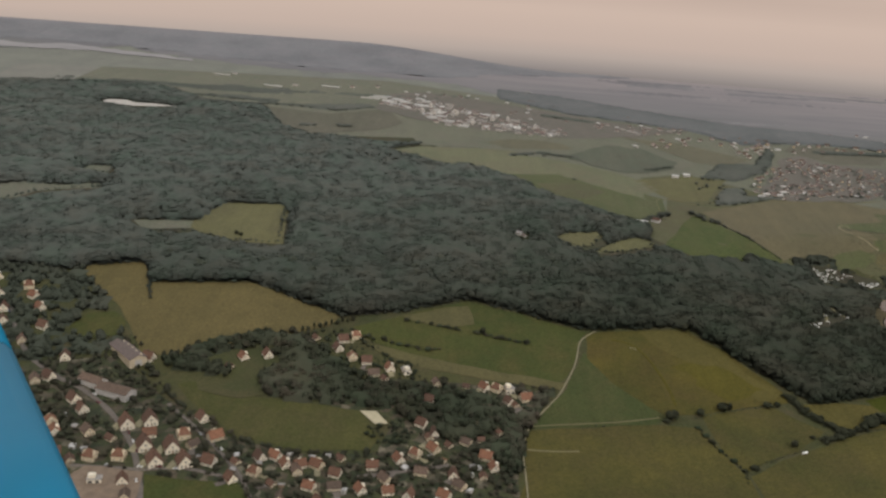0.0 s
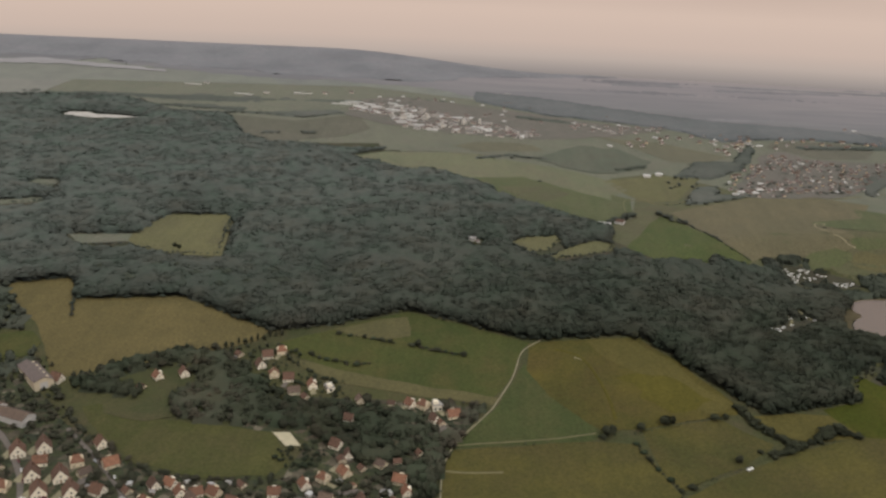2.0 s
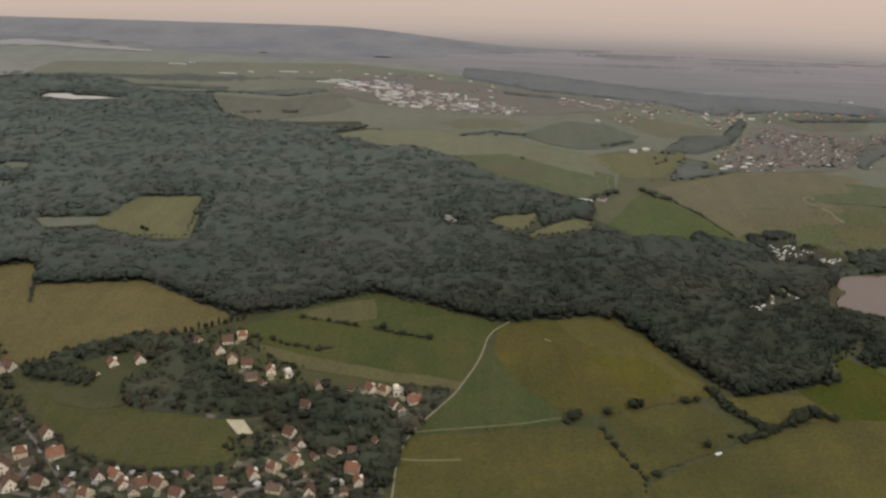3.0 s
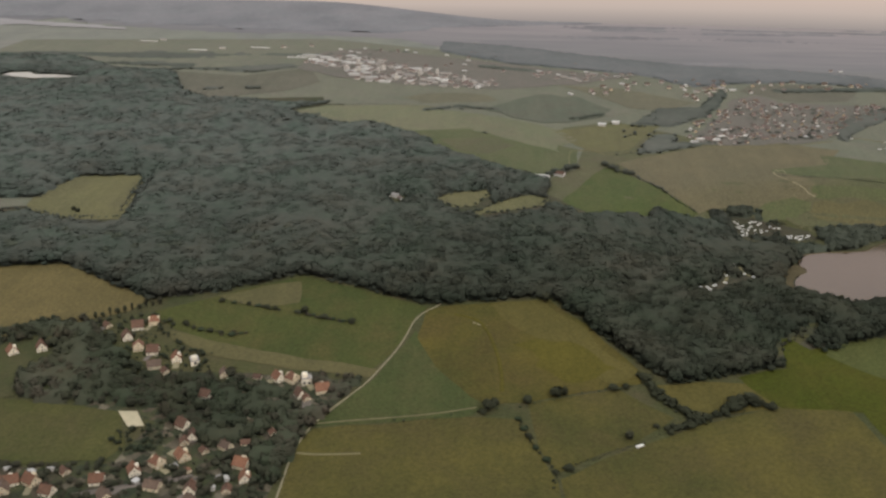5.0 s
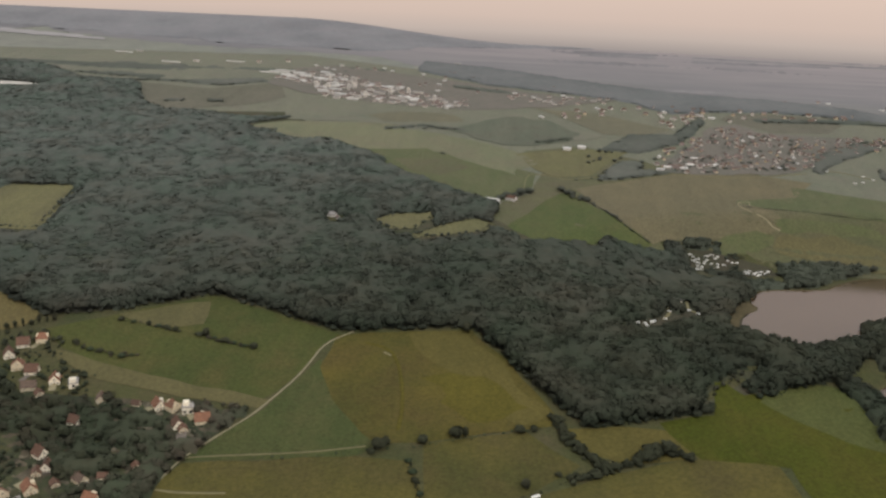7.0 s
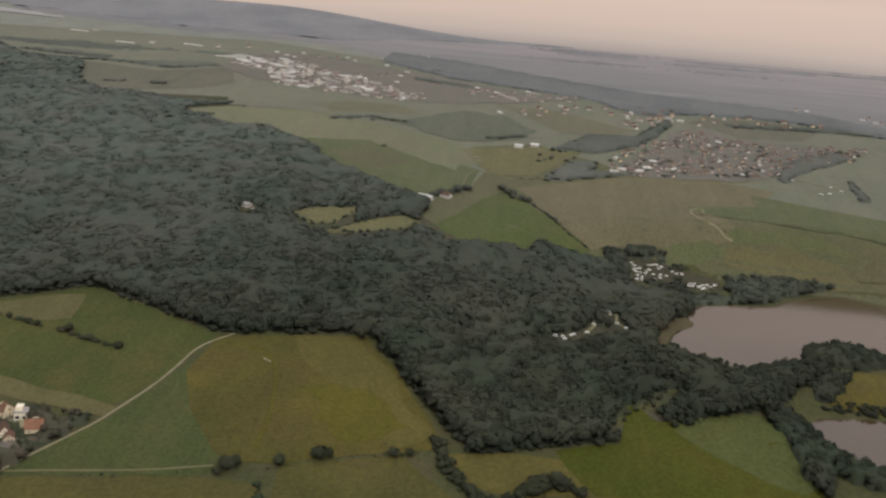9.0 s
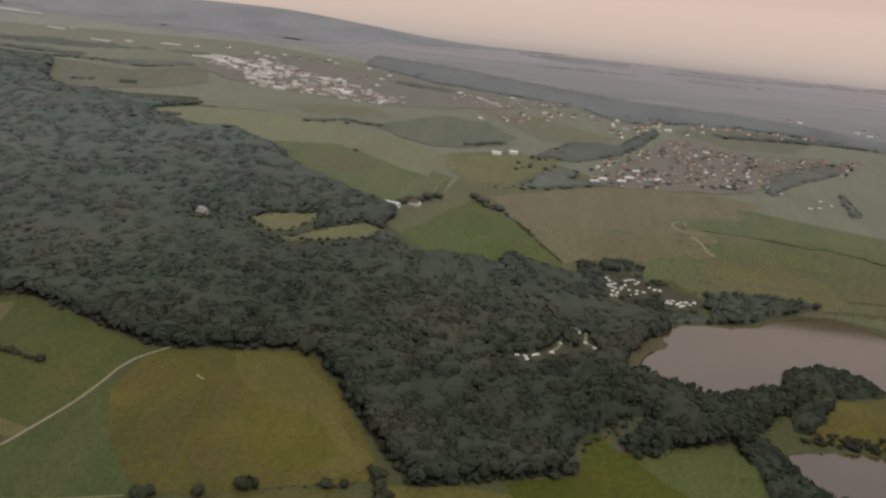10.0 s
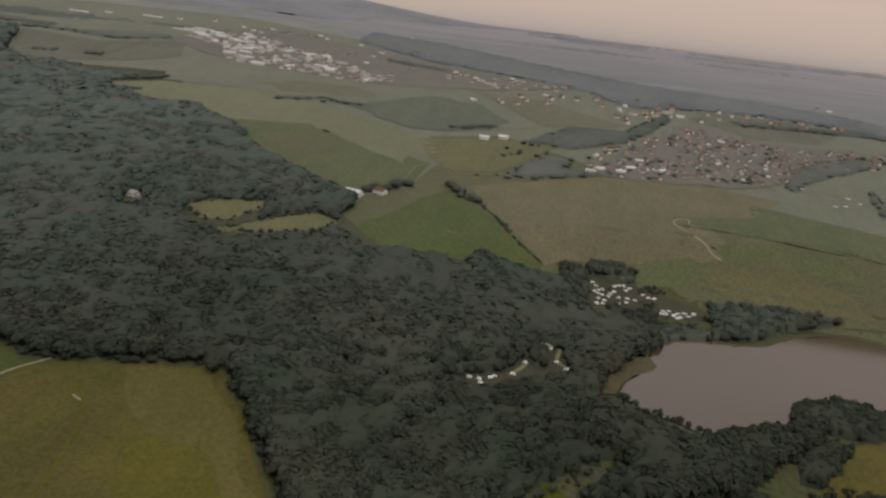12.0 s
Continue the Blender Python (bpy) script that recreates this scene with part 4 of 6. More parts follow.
CLEARING = [(-250, 690), (-196, 699), (-187, 740), (-135, 745), (-126, 667), (-166, 665), (-195, 677), (-233, 671)]
CAMP_SOUTH = [(247.8, 588.5), (269.2, 606.2), (276.1, 624.5), (280, 647), (293, 647), (299.5, 623.1), (283.6, 607.3), (269.4, 595), (251.5, 581.6)]
CAMP_NORTH = [(297, 722), (306, 726), (336, 723), (358, 719), (359, 706), (340, 703), (312, 699), (301, 706)]
LAKE_EDGE = [(306, 600), (312, 629), (317, 642), (328, 648), (331, 660), (480, 692), (525, 640), (428, 606), (380, 597), (357, 588), (344, 580), (331, 588), (318, 597)]
WEST_CLEARINGS = [(-420, 755), (-377, 750), (-358, 757), (-332, 754), (-311.5, 762), (-284, 767), (-300, 755), (-317, 750), (-344, 737), (-352, 724), (-361, 714), (-420, 700)]
WEST_GAP = [(-332, 797), (-325, 812), (-303, 812), (-304, 795)]
FOREST = [(-537.8, 605.7), (-258, 597), (-247, 605), (-231, 612), (-211, 618), (-196, 587.5), (-168, 591.5), (-131, 598), (-98, 580), (-62, 557.5), (-25.3, 568.8), (18.5, 594.2), (95.6, 561.9), (166.7, 575.7), (192.3, 535.7), (222.5, 491.7), (243.3, 498.3), (280.5, 510.5), (307.5, 526.9), (336.3, 543.2), (349, 543.3), (364, 562.8), (372.7, 580.5), (342.9, 576.7), (320.1, 588.7), (311.6, 606), (315.6, 632), (331, 668), (323, 697), (300, 708), (255, 707), (231, 712), (190, 704), (169, 731), (174, 765), (117, 806), (81, 835), (68, 864), (24, 888), (-8, 893), (-44, 911), (-64, 926), (-58, 935), (-30, 958), (-20, 963), (-36, 981), (-80, 973), (-112, 968), (-157, 968), (-190, 990), (-212, 1035), (-232, 1078), (-300, 1092), (-360, 1140), (-420, 1150), (-560, 1120)]
QUARRY = [(-408, 1036), (-404, 1060), (-380, 1064), (-365, 1054), (-340, 1053), (-309, 1046), (-335, 1026), (-365, 1018)]
CAMP_GAP = grown(CAMP_SOUTH, 0.86)
LODGE_GAP = [(55, 711), (56, 720), (62, 722), (68, 718), (68, 709), (61, 707)]
HOLES = (LODGE_GAP, QUARRY, CLEARING, SMALL_A, SMALL_B, CAMP_GAP, WEST_CLEARINGS, WEST_GAP, VALE, NOTCH, CAMP_NORTH, LAKE_EDGE)

draped("forest_floor", FOREST, M_FLOOR, 0.18, "dark leaf-covered forest floor", "ground", cell=12)

rng = np.random.default_rng(11)


def behind_clear(x, y):
    """Fits the wood to the camera's view: drops trees that would hide open land behind them."""
    ok = np.ones(len(x), bool)
    away = np.hypot(x - 170, y - 120)
    ux, uy = (x - 170) / away, (y - 120) / away
    for d in (7, 14, 20):
        px, py = x + ux * d, y + uy * d
        keep = inside(FOREST, px, py) | (x > 245)
        for h in HOLES:
            if d < 8 or not (h is VALE or h is NOTCH or h is CAMP_GAP or (h is LAKE_EDGE and d > 15)):
                keep &= ~inside(h, px, py)
        ok &= keep | ((y < 590) & (x < 230))
    return ok


def rim(x, y):
    """How tall trees grow beside a clearing: lower along its edges than inside the wood."""
    x, y = np.asarray(x, float), np.asarray(y, float)
    out = np.ones(x.shape)
    for d, k in ((13, 0.80), (7, 0.52)):
        for u in np.arange(0, 6.28, 0.785):
            hit = np.zeros(x.shape, bool)
            for h in HOLES:
                if h is not LAKE_EDGE:
                    hit |= inside(h, x + d * math.cos(u), y + d * math.sin(u))
            out[hit] = np.minimum(out[hit], k)
    young = np.clip((x + 115) / 45, 0, 1) * np.clip((y - 908) / 18, 0, 1)
    return out * (1 - 0.68 * young)


fx, fy = spots(FOREST, 3.75, rng, HOLES)
ok = behind_clear(fx, fy)
fx, fy = fx[ok], fy[ok]
close = fy + 0.25 * np.abs(fx - 150) < 660
distant = (fy > 850) | (fx < -370)
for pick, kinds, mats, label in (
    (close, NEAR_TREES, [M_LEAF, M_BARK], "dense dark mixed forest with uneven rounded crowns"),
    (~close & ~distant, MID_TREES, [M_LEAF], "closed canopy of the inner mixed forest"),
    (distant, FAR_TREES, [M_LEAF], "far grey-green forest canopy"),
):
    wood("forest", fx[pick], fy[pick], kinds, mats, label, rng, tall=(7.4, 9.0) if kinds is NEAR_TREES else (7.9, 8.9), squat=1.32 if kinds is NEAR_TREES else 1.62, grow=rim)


def closed_foliage(name, px, py, cell, lift, mat, label, grow=None):
    """The foliage that joins the crowns: an uneven sheet below their tops, down to the ground at every rim."""
    every = set(zip(np.round(px / cell).astype(int).tolist(), np.round(py / cell).astype(int).tolist()))
    kept = {c for c in every if sum((c[0] + i, c[1] + j) in every for i in (-1, 0, 1) for j in (-1, 0, 1)) > 4}
    half = cell / 2
    small = sorted((2 * i + m, 2 * j + n) for i, j in kept for m in (0, 1) for n in (0, 1))
    held = set(small)
    corners = sorted({(i + m, j + n) for i, j in small for m in (0, 1) for n in (0, 1)})
    index = {c: k for k, c in enumerate(corners)}
    cx, cy = np.array([c[0] for c in corners]) * half - half, np.array([c[1] for c in corners]) * half - half
    share = stand_height(cx, cy) * (grow(cx, cy) if grow else 1.0)
    verts = []
    for (a, b), x, y, z, k in zip(corners, cx, cy, land(cx, cy), share):
        d = noise.noise_vector(Vector((x * 0.23, y * 0.23, 7.0)))
        e = noise.noise(Vector((x * 0.55, y * 0.55, 3.0)))
        inner = all((a - m, b - n) in held for m in (0, 1) for n in (0, 1))
        verts.append((x + d.x, y + d.y, z + (k * lift * (1 + 0.16 * d.z + 0.17 * e) if inner else 0.3)))
    faces = [(index[(i, j)], index[(i + 1, j)], index[(i + 1, j + 1)], index[(i, j + 1)]) for i, j in small]
    ob = new(name, mesh_of(name, verts, faces, [mat], smooth=True))
    tagged(ob, label, "forest", kind="stuff")


def inner_lift(x, y):
    """Raises the inner foliage sheet to imitate the smooth look haze gives it in the camera's view."""
    return rim(x, y) * (1 + 0.18 * step(590, 740, y + 0.25 * np.abs(x - 150)))


closed_foliage("forest_canopy", fx, fy, 4.0, 7.4, M_LEAF, "closed dark foliage below the crowns of the forest", inner_lift)
# brighter trees along the valley inside the forest
vx, vy = spots([(-212.4, 603.2), (-106.8, 605.8), (53.4, 622.7), (179, 655), (169, 685), (53, 657), (-106, 636), (-212, 637)], 9.0, rng, HOLES, thin=0.55)
wood("forest", vx, vy, MID_TREES, [M_LEAFMID], "lighter green broadleaved trees in the forest", rng, tall=(8.5, 10.5), squat=1.2)

# woods round the village
LAWN = [(-137.4, 482.3), (-132.5, 494.5), (-121.2, 502.6), (-99.4, 495.2), (-98.3, 471.5), (-91.9, 459.3), (-106.0, 452.8), (-129.3, 461.4)]
VILLAGE_WOOD = [(-160.5, 492.7), (-132.2, 514.5), (-102.8, 532.8), (-82.4, 531.5), (-62.9, 510.7), (-45.1, 489.8), (-27.2, 481.3), (1.4, 483.7), (26.6, 478), (49.9, 486.6), (71.5, 486.1), (59, 460.8), (48.2, 422.7), (46.4, 400.9), (13.1, 419.3), (-7.5, 433.3), (-18.3, 453.7), (-39.7, 454.2), (-56.7, 454.7), (-97.6, 458.4), (-123.4, 478.4)]
gxs, gys = spots(VILLAGE_WOOD, 3.3, rng, [[(-37.9, 451.5), (-28.1, 453.5), (-18.2, 437.6), (-30.8, 434.6)], [(-125.1, 504.9), (-105.6, 509.8), (-89.6, 492.4), (-114.5, 481.2)], LAWN], thin=0.2)


# ---- houses ----
def box(bm, x0, x1, y0, y1, z0, z1, mat=0):
    v = [bm.verts.new((x, y, z)) for z in (z0, z1) for x, y in ((x0, y0), (x1, y0), (x1, y1), (x0, y1))]
    fs = [bm.faces.new([v[i] for i in q]) for q in ((3, 2, 1, 0), (4, 5, 6, 7), (0, 1, 5, 4), (1, 2, 6, 5), (2, 3, 7, 6), (3, 0, 4, 7))]
    for f in fs:
        f.material_index = mat
    return fs


def prism(bm, profile, y0, y1):
    """A profile in x and z drawn out along y."""
    a = [bm.verts.new((x, y0, z)) for x, z in profile]
    b = [bm.verts.new((x, y1, z)) for x, z in profile]
    n = len(profile)
    bm.faces.new(a)
    bm.faces.new(b[::-1])
    for i in range(n):
        bm.faces.new((a[i], b[i], b[(i + 1) % n], a[(i + 1) % n]))
    bmesh.ops.recalc_face_normals(bm, faces=bm.faces[:])


def window_part(parent, x, y, z, w, h, facing):
    """A framed window standing proud of the wall, with its pane."""
    bm = bmesh.new()
    t = 0.07
    if facing in "ns":
        box(bm, x - w / 2, x + w / 2, y - t, y + t, z, z + h)
    else:
        box(bm, x - t, x + t, y - w / 2, y + w / 2, z, z + h)
    frame_ob = part("window", bm, M_WHITE, parent)
    bm = bmesh.new()
    k, g = 0.12, 0.10
    if facing in "ns":
        box(bm, x - w / 2 + k, x + w / 2 - k, y - g, y + g, z + k, z + h - k)
    else:
        box(bm, x - g, x + g, y - w / 2 + k, y + w / 2 - k, z + k, z + h - k)
    part("pane", bm, M_PANE, frame_ob)


def house(w, l, eave, ridge, wall_mat, roof_mat, label, windows=True, hip=0.0, dormer=False, chimney=True, group="", category="house"):
    """A gabled house on its own base: walls, roof slabs, chimney, windows, door."""
    w, l, eave, ridge = (0.70 * v for v in (w, l, eave, ridge))
    top = tagged(new("house"), label, category, group)
    bm = bmesh.new()
    prism(bm, [(-w / 2, -2.5), (w / 2, -2.5), (w / 2, eave), (0, ridge - 0.15), (-w / 2, eave)], -l / 2, l / 2)
    part("wall", bm, wall_mat, top)
    o, t = 0.35, 0.2
    slope = (ridge - eave) / (w / 2)
    bm = bmesh.new()
    ex, ez = w / 2 + o, eave - o * slope
    prism(bm, [(-ex, ez), (0, ridge), (ex, ez), (ex, ez + t), (0, ridge + t * 1.3), (-ex, ez + t)], -l / 2 - o, l / 2 + o)
    if hip:
        for v in bm.verts:
            if v.co.z > ridge - 0.3:
                v.co.y *= 1 - hip
    roof = part("roof", bm, roof_mat, top)
    bm = bmesh.new()
    box(bm, -0.18, 0.18, -(l / 2 + o) * (1 - hip), (l / 2 + o) * (1 - hip), ridge + t * 1.1, ridge + t * 1.3 + 0.12)
    part("ridge_cap", bm, roof_mat, roof)
    if chimney:
        bm = bmesh.new()
        box(bm, 0.5, 1.0, l * 0.12, l * 0.12 + 0.5, ridge - 1.5, ridge + 0.6)
        box(bm, 0.45, 1.05, l * 0.12 - 0.05, l * 0.12 + 0.55, ridge + 0.6, ridge + 0.7)
        part("chimney", bm, M_TILE_BROWN, top)
    if dormer:
        bm = bmesh.new()
        zc = eave + (ridge - eave) * 0.35
        prism(bm, [(w * 0.05, zc + 1.5), (w * 0.42, zc + 1.7), (w * 0.42, zc - 0.4), (w * 0.30, zc - 0.4)], -l * 0.18, l * 0.18)
        part("dormer", bm, wall_mat, top)
    if windows:
        for side, y in (("s", -l / 2), ("n", l / 2)):
            for x in (-w * 0.26, w * 0.26):
                window_part(top, x, y, 0.6, 0.9, 1.0, side)
            window_part(top, 0, y, eave + 0.2, 1.0, 0.9, side)
        for side, x in (("w", -w / 2), ("e", w / 2)):
            for y in (-l * 0.27, l * 0.27):
                window_part(top, x, y, 0.6, 0.9, 1.0, side)
        bm = bmesh.new()
        box(bm, -0.4, 0.4, -l / 2 - 0.08, -l / 2 + 0.02, -0.2, 1.6)
        part("door", bm, M_WOOD, top)
    return top


def flat_house(w, l, h, wall_mat, label, category="house"):
    """A cubic modern house with a parapet, a set-back storey and dark windows."""
    w, l, h = 0.75 * w, 0.75 * l, 0.8 * h
    top = tagged(new("house"), label, category)
    bm = bmesh.new()
    box(bm, -w / 2, w / 2, -l / 2, l / 2, -2.5, h)
    part("wall", bm, wall_mat, top)
    bm = bmesh.new()
    box(bm, -w / 2 - 0.2, w / 2 + 0.2, -l / 2 - 0.2, l / 2 + 0.2, h, h + 0.35)
    part("roof", bm, M_FLATROOF, top)
    bm = bmesh.new()
    box(bm, -w * 0.42, w * 0.1, -l * 0.3, l * 0.4, h + 0.35, h + 2.2)
    part("upper_storey", bm, wall_mat, top)
    for x in (-w * 0.25, w * 0.25):
        for z in ((0.6, h - 2.4) if h > 5 else (0.7,)):
            window_part(top, x, -l / 2, z, w * 0.3, 1.6, "s")
            window_part(top, x, l / 2, z, w * 0.3, 1.6, "n")
    for z in ((0.6, h - 2.4) if h > 5 else (0.7,)):
        window_part(top, w / 2, 0, z, l * 0.4, 1.6, "e")
        window_part(top, -w / 2, 0, z, l * 0.4, 1.6, "w")
    return top


def hall(w, l, eave, ridge, wall_mat, roof_mat, label, category="hall", lights=0):
    """A long low-pitched hall with roof slabs, a gate and roof lights."""
    top = tagged(new("hall"), label, category)
    bm = bmesh.new()
    prism(bm, [(-w / 2, -3), (w / 2, -3), (w / 2, eave), (0, ridge - 0.1), (-w / 2, eave)], -l / 2, l / 2)
    part("wall", bm, wall_mat, top)
    bm = bmesh.new()
    prism(bm, [(-w / 2 - 0.3, eave - 0.05), (0, ridge), (w / 2 + 0.3, eave - 0.05), (w / 2 + 0.3, eave + 0.2), (0, ridge + 0.3), (-w / 2 - 0.3, eave + 0.2)], -l / 2 - 0.3, l / 2 + 0.3)
    part("roof", bm, roof_mat, top)
    bm = bmesh.new()
    box(bm, -w * 0.2, w * 0.2, -l / 2 - 0.06, -l / 2 + 0.02, -0.5, eave * 0.8)
    part("gate", bm, M_GREY, top)
    for i in range(lights):
        y = (i + 0.5) / lights * l - l / 2
        bm = bmesh.new()
        zc = (eave + ridge) / 2
        box(bm, w * 0.18, w * 0.32, y - 0.8, y + 0.8, zc - 0.2, zc + 0.45)
        part("roof_light", bm, M_CREAM, top)
    return top


def place(thing, x, y, turn, sink=0.3):
    thing.matrix_basis = pose(x, y, high(x, y) - sink, 0, 0, turn)
    return thing


def copies(kinds, rows, sink=0.3, size=1.0, vary=0.0):
    """Each kind is built at its first place and copied to the others, which may differ in size."""
    made = {}
    for i, (x, y, turn, k) in enumerate(rows):
        if k in made:
            wide, tall = 1 + vary * math.sin(2.3 * i), 1 + vary * math.sin(3.7 * i + 1)
            copy_thing(made[k], pose(x, y, high(x, y) - sink, 0, 0, turn) @ Matrix.Diagonal((wide, wide * (1 + 0.5 * vary * math.cos(1.9 * i)), tall, 1)))
        else:
            made[k] = place(kinds[k](), x, y, turn, sink)
            made[k].scale = (size, size, size)


KINDS = {
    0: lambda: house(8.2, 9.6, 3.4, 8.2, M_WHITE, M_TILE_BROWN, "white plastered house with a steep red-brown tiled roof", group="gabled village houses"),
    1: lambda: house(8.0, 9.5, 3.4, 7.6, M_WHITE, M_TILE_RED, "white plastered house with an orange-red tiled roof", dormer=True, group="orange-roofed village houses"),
    2: lambda: house(7.6, 10.5, 3.6, 7.2, M_CREAM, M_TILE_GREY, "cream house with a brown-grey tiled roof", group="grey-roofed village houses"),
    3: lambda: house(8.6, 9.0, 4.6, 8.0, M_CREAM, M_TILE_RED, "cream house with a hipped orange-red roof", hip=0.55, group="hip-roofed village houses"),
    4: lambda: house(6.0, 7.0, 2.6, 5.0, M_CREAM, M_TILE_BROWN, "small cream house with a weathered brown roof", windows=True, chimney=False, group="small village houses"),
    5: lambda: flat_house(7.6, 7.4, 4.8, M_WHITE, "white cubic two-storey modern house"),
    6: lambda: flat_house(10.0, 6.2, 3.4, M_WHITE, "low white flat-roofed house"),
    7: lambda: house(8.6, 10.5, 3.6, 8.0, M_CREAM, M_TILE_RED, "large farmhouse with a broad orange tiled roof", dormer=True, group="large village houses"),
}
VILLAGE_SW = [(-212.4, 482.9, 20, 0), (-165.8, 488.2, 70, 0), (-212.4, 460.7, 60, 0), (-218.5, 457, 30, 2), (-190.4, 440.6, 50, 0), (-182.5, 431.7, 45, 0), (-171.8, 412.2, 40, 2), (-158.6, 407.9, 60, 4), (-192.9, 418.1, 35, 3), (-187.6, 410.1, 30, 1),
              (-155.1, 420.5, 28, 0), (-144.5, 425.2, 28, 0), (-140, 402.8, 28, 0), (-126.8, 403, 28, 0), (-131.1, 390.3, 28, 0), (-117, 391.4, 28, 0), (-105.5, 393.5, 70, 0), (-141, 413.6, 110, 1), (-124.2, 414.8, 120, 3), (-118.9, 431.1, 40, 0), (-108.2, 415.1, 130, 7), (-162, 390.7, 80, 3), (-148.8, 392.7, 90, 3), (-170.8, 387.9, 30, 4)]
VILLAGE_S = [(-153.1, 372.8, 10, 6), (-140.7, 373.9, 20, 0), (-135.4, 362.2, 15, 2), (-92.1, 381, 40, 0), (-93.1, 395.5, 50, 4), (-82.4, 400.2, 40, 0), (-75.3, 402.1, 60, 1), (-69.1, 395.9, 30, 1), (-61.9, 396.1, 120, 1), (-53.9, 397.1, 60, 7), (-43.2, 380.1, 100, 2), (-54.8, 379, 70, 1), (-30.7, 379.4, 30, 1), (-72.6, 379.6, 50, 4), (-48.5, 367.3, 40, 0), (-3, 397.2, 80, 2), (-27.1, 399.4, 100, 1), (-14.6, 406.9, 30, 1), (-6.6, 412.5, 60, 3), (2.4, 418.1, 40, 7), (29.3, 414.2, 70, 7), (27.5, 397.8, 10, 4), (15.9, 388.5, 50, 2), (-4.8, 440.5, 60, 0)]
VILLAGE_N = [(-0.3, 428.9, 20, 4), (-43.2, 404.6, 50, 4), (-112.7, 496.4, 40, 1), (-99.4, 501.1, 30, 0), (-118.1, 485.6, 60, 4), (-74.4, 525.5, 50, 4), (-57.5, 525, 110, 0), (-50.4, 530.5, 110, 3), (-59.3, 514.4, 30, 0), (-49.5, 504.8, 20, 3), (-40.6, 501.5, 100, 0), (-35.3, 488.3, 110, 2), (-26.3, 495.6, 20, 1), (-16.5, 494, 115, 6), (-28.1, 484, 40, 4), (43.6, 480.2, 15, 5), (52.6, 473.2, 110, 7), (46.3, 465.9, 30, 4), (29.3, 481.6, 40, 1), (36.4, 480.9, 60, 3), (-62.8, 391.5, 20, 2), (-82.4, 387.5, 70, 3), (-20, 389.6, 40, 2), (8.7, 379.3, 60, 1)]
VILLAGE_W = [(-330, 681, 20, 0), (-321, 676, 60, 1), (-324, 648, 40, 0), (-318, 632, 20, 1), (-302, 608, 60, 7), (-292.4, 610.7, 30, 1), (-284.5, 553.3, 40, 0), (-261.9, 552.9, 60, 1), (-272.5, 534.5, 20, 0), (-251.5, 538.3, 50, 1), (-265.6, 518.9, 30, 0), (-239.4, 515.8, 70, 0), (-270.5, 565.7, 110, 3), (-296.4, 575.6, 50, 1), (-342, 686, 20, 0), (-244.7, 498.2, 30, 2), (-308, 669, 80, 2), (-338, 664, 15, 1)]
INFILL = [(-205, 420), (-180, 440), (-160, 395), (-120, 420), (-85, 407), (-40, 412), (35, 418), (40, 372), (-60, 360), (-84, 380), (-98, 386), (-125, 392), (-160, 388), (-195, 385)]
copies(KINDS, [r for r in VILLAGE_SW if r[2] == 28], size=1.18)
copies(KINDS, [r for r in VILLAGE_SW if r[2] != 28], size=0.95)
copies(KINDS, VILLAGE_S, size=0.86)
copies(KINDS, VILLAGE_N, size=0.88)
copies(KINDS, VILLAGE_W, size=0.95)

WOOD_HOUSES = [(1.7, 483.4, 20, 2), (-1.6, 464.7, 70, 0), (37, 438, 30, 4), (18.9, 426.3, 60, 2), (2.1, 432.4, 15, 0), (10.2, 423, 40, 4), (26.7, 429.9, 100, 4), (42.9, 468.5, 35, 0), (18.9, 482.1, 80, 4)]
copies(KINDS, WOOD_HOUSES, size=0.78)


def clear_rows(x, y, taken, gap):
    ok = [all(math.hypot(a - c, b - d) > gap for c, d in taken) for a, b in zip(x, y)]
    return np.array(x)[ok], np.array(y)[ok]


TAKEN = [(r[0], r[1]) for rows in (VILLAGE_SW, VILLAGE_S, VILLAGE_N, VILLAGE_W, WOOD_HOUSES) for r in rows]
LANES = [(-206, 461), (-189, 451), (-167, 431), (-148, 407), (-136, 384), (-126, 360), (-141, 443), (-121, 424), (-101, 402), (-86, 382), (-160, 386), (-137, 386), (-114, 388), (-150, 375), (-165, 372)]
rng = np.random.default_rng(31)
ix, iy = spots(INFILL, 11.0, rng, jitter=0.4, thin=0.66)
ix, iy = clear_rows(ix, iy, TAKEN, 8.2)
ix, iy = clear_rows(ix, iy, LANES, 7.0)
few = (ix < -25) | (np.sin(3.1 * ix) > 0.35)
ix, iy = ix[few], iy[few]
INFILL_HOUSES = [(float(x), float(y), float(t), int(k)) for x, y, t, k in zip(ix, iy, rng.uniform(0, 180, len(ix)), rng.choice([0, 1, 2, 3, 4], len(ix), p=[0.3, 0.25, 0.2, 0.1, 0.15]))]
copies(KINDS, INFILL_HOUSES, size=0.82)


# paved yards beside the gabled houses
for x, y, t, k in VILLAGE_SW:
    if t == 28:
        draped("paved_yard", [(x - 7.5, y - 4.5), (x - 3.5, y - 5.5), (x - 2.5, y + 1.5), (x - 6.5, y + 2.5)], M_GRAVEL, 0.45, "pale paved yard beside a gabled house", "yard", amount=0.4)


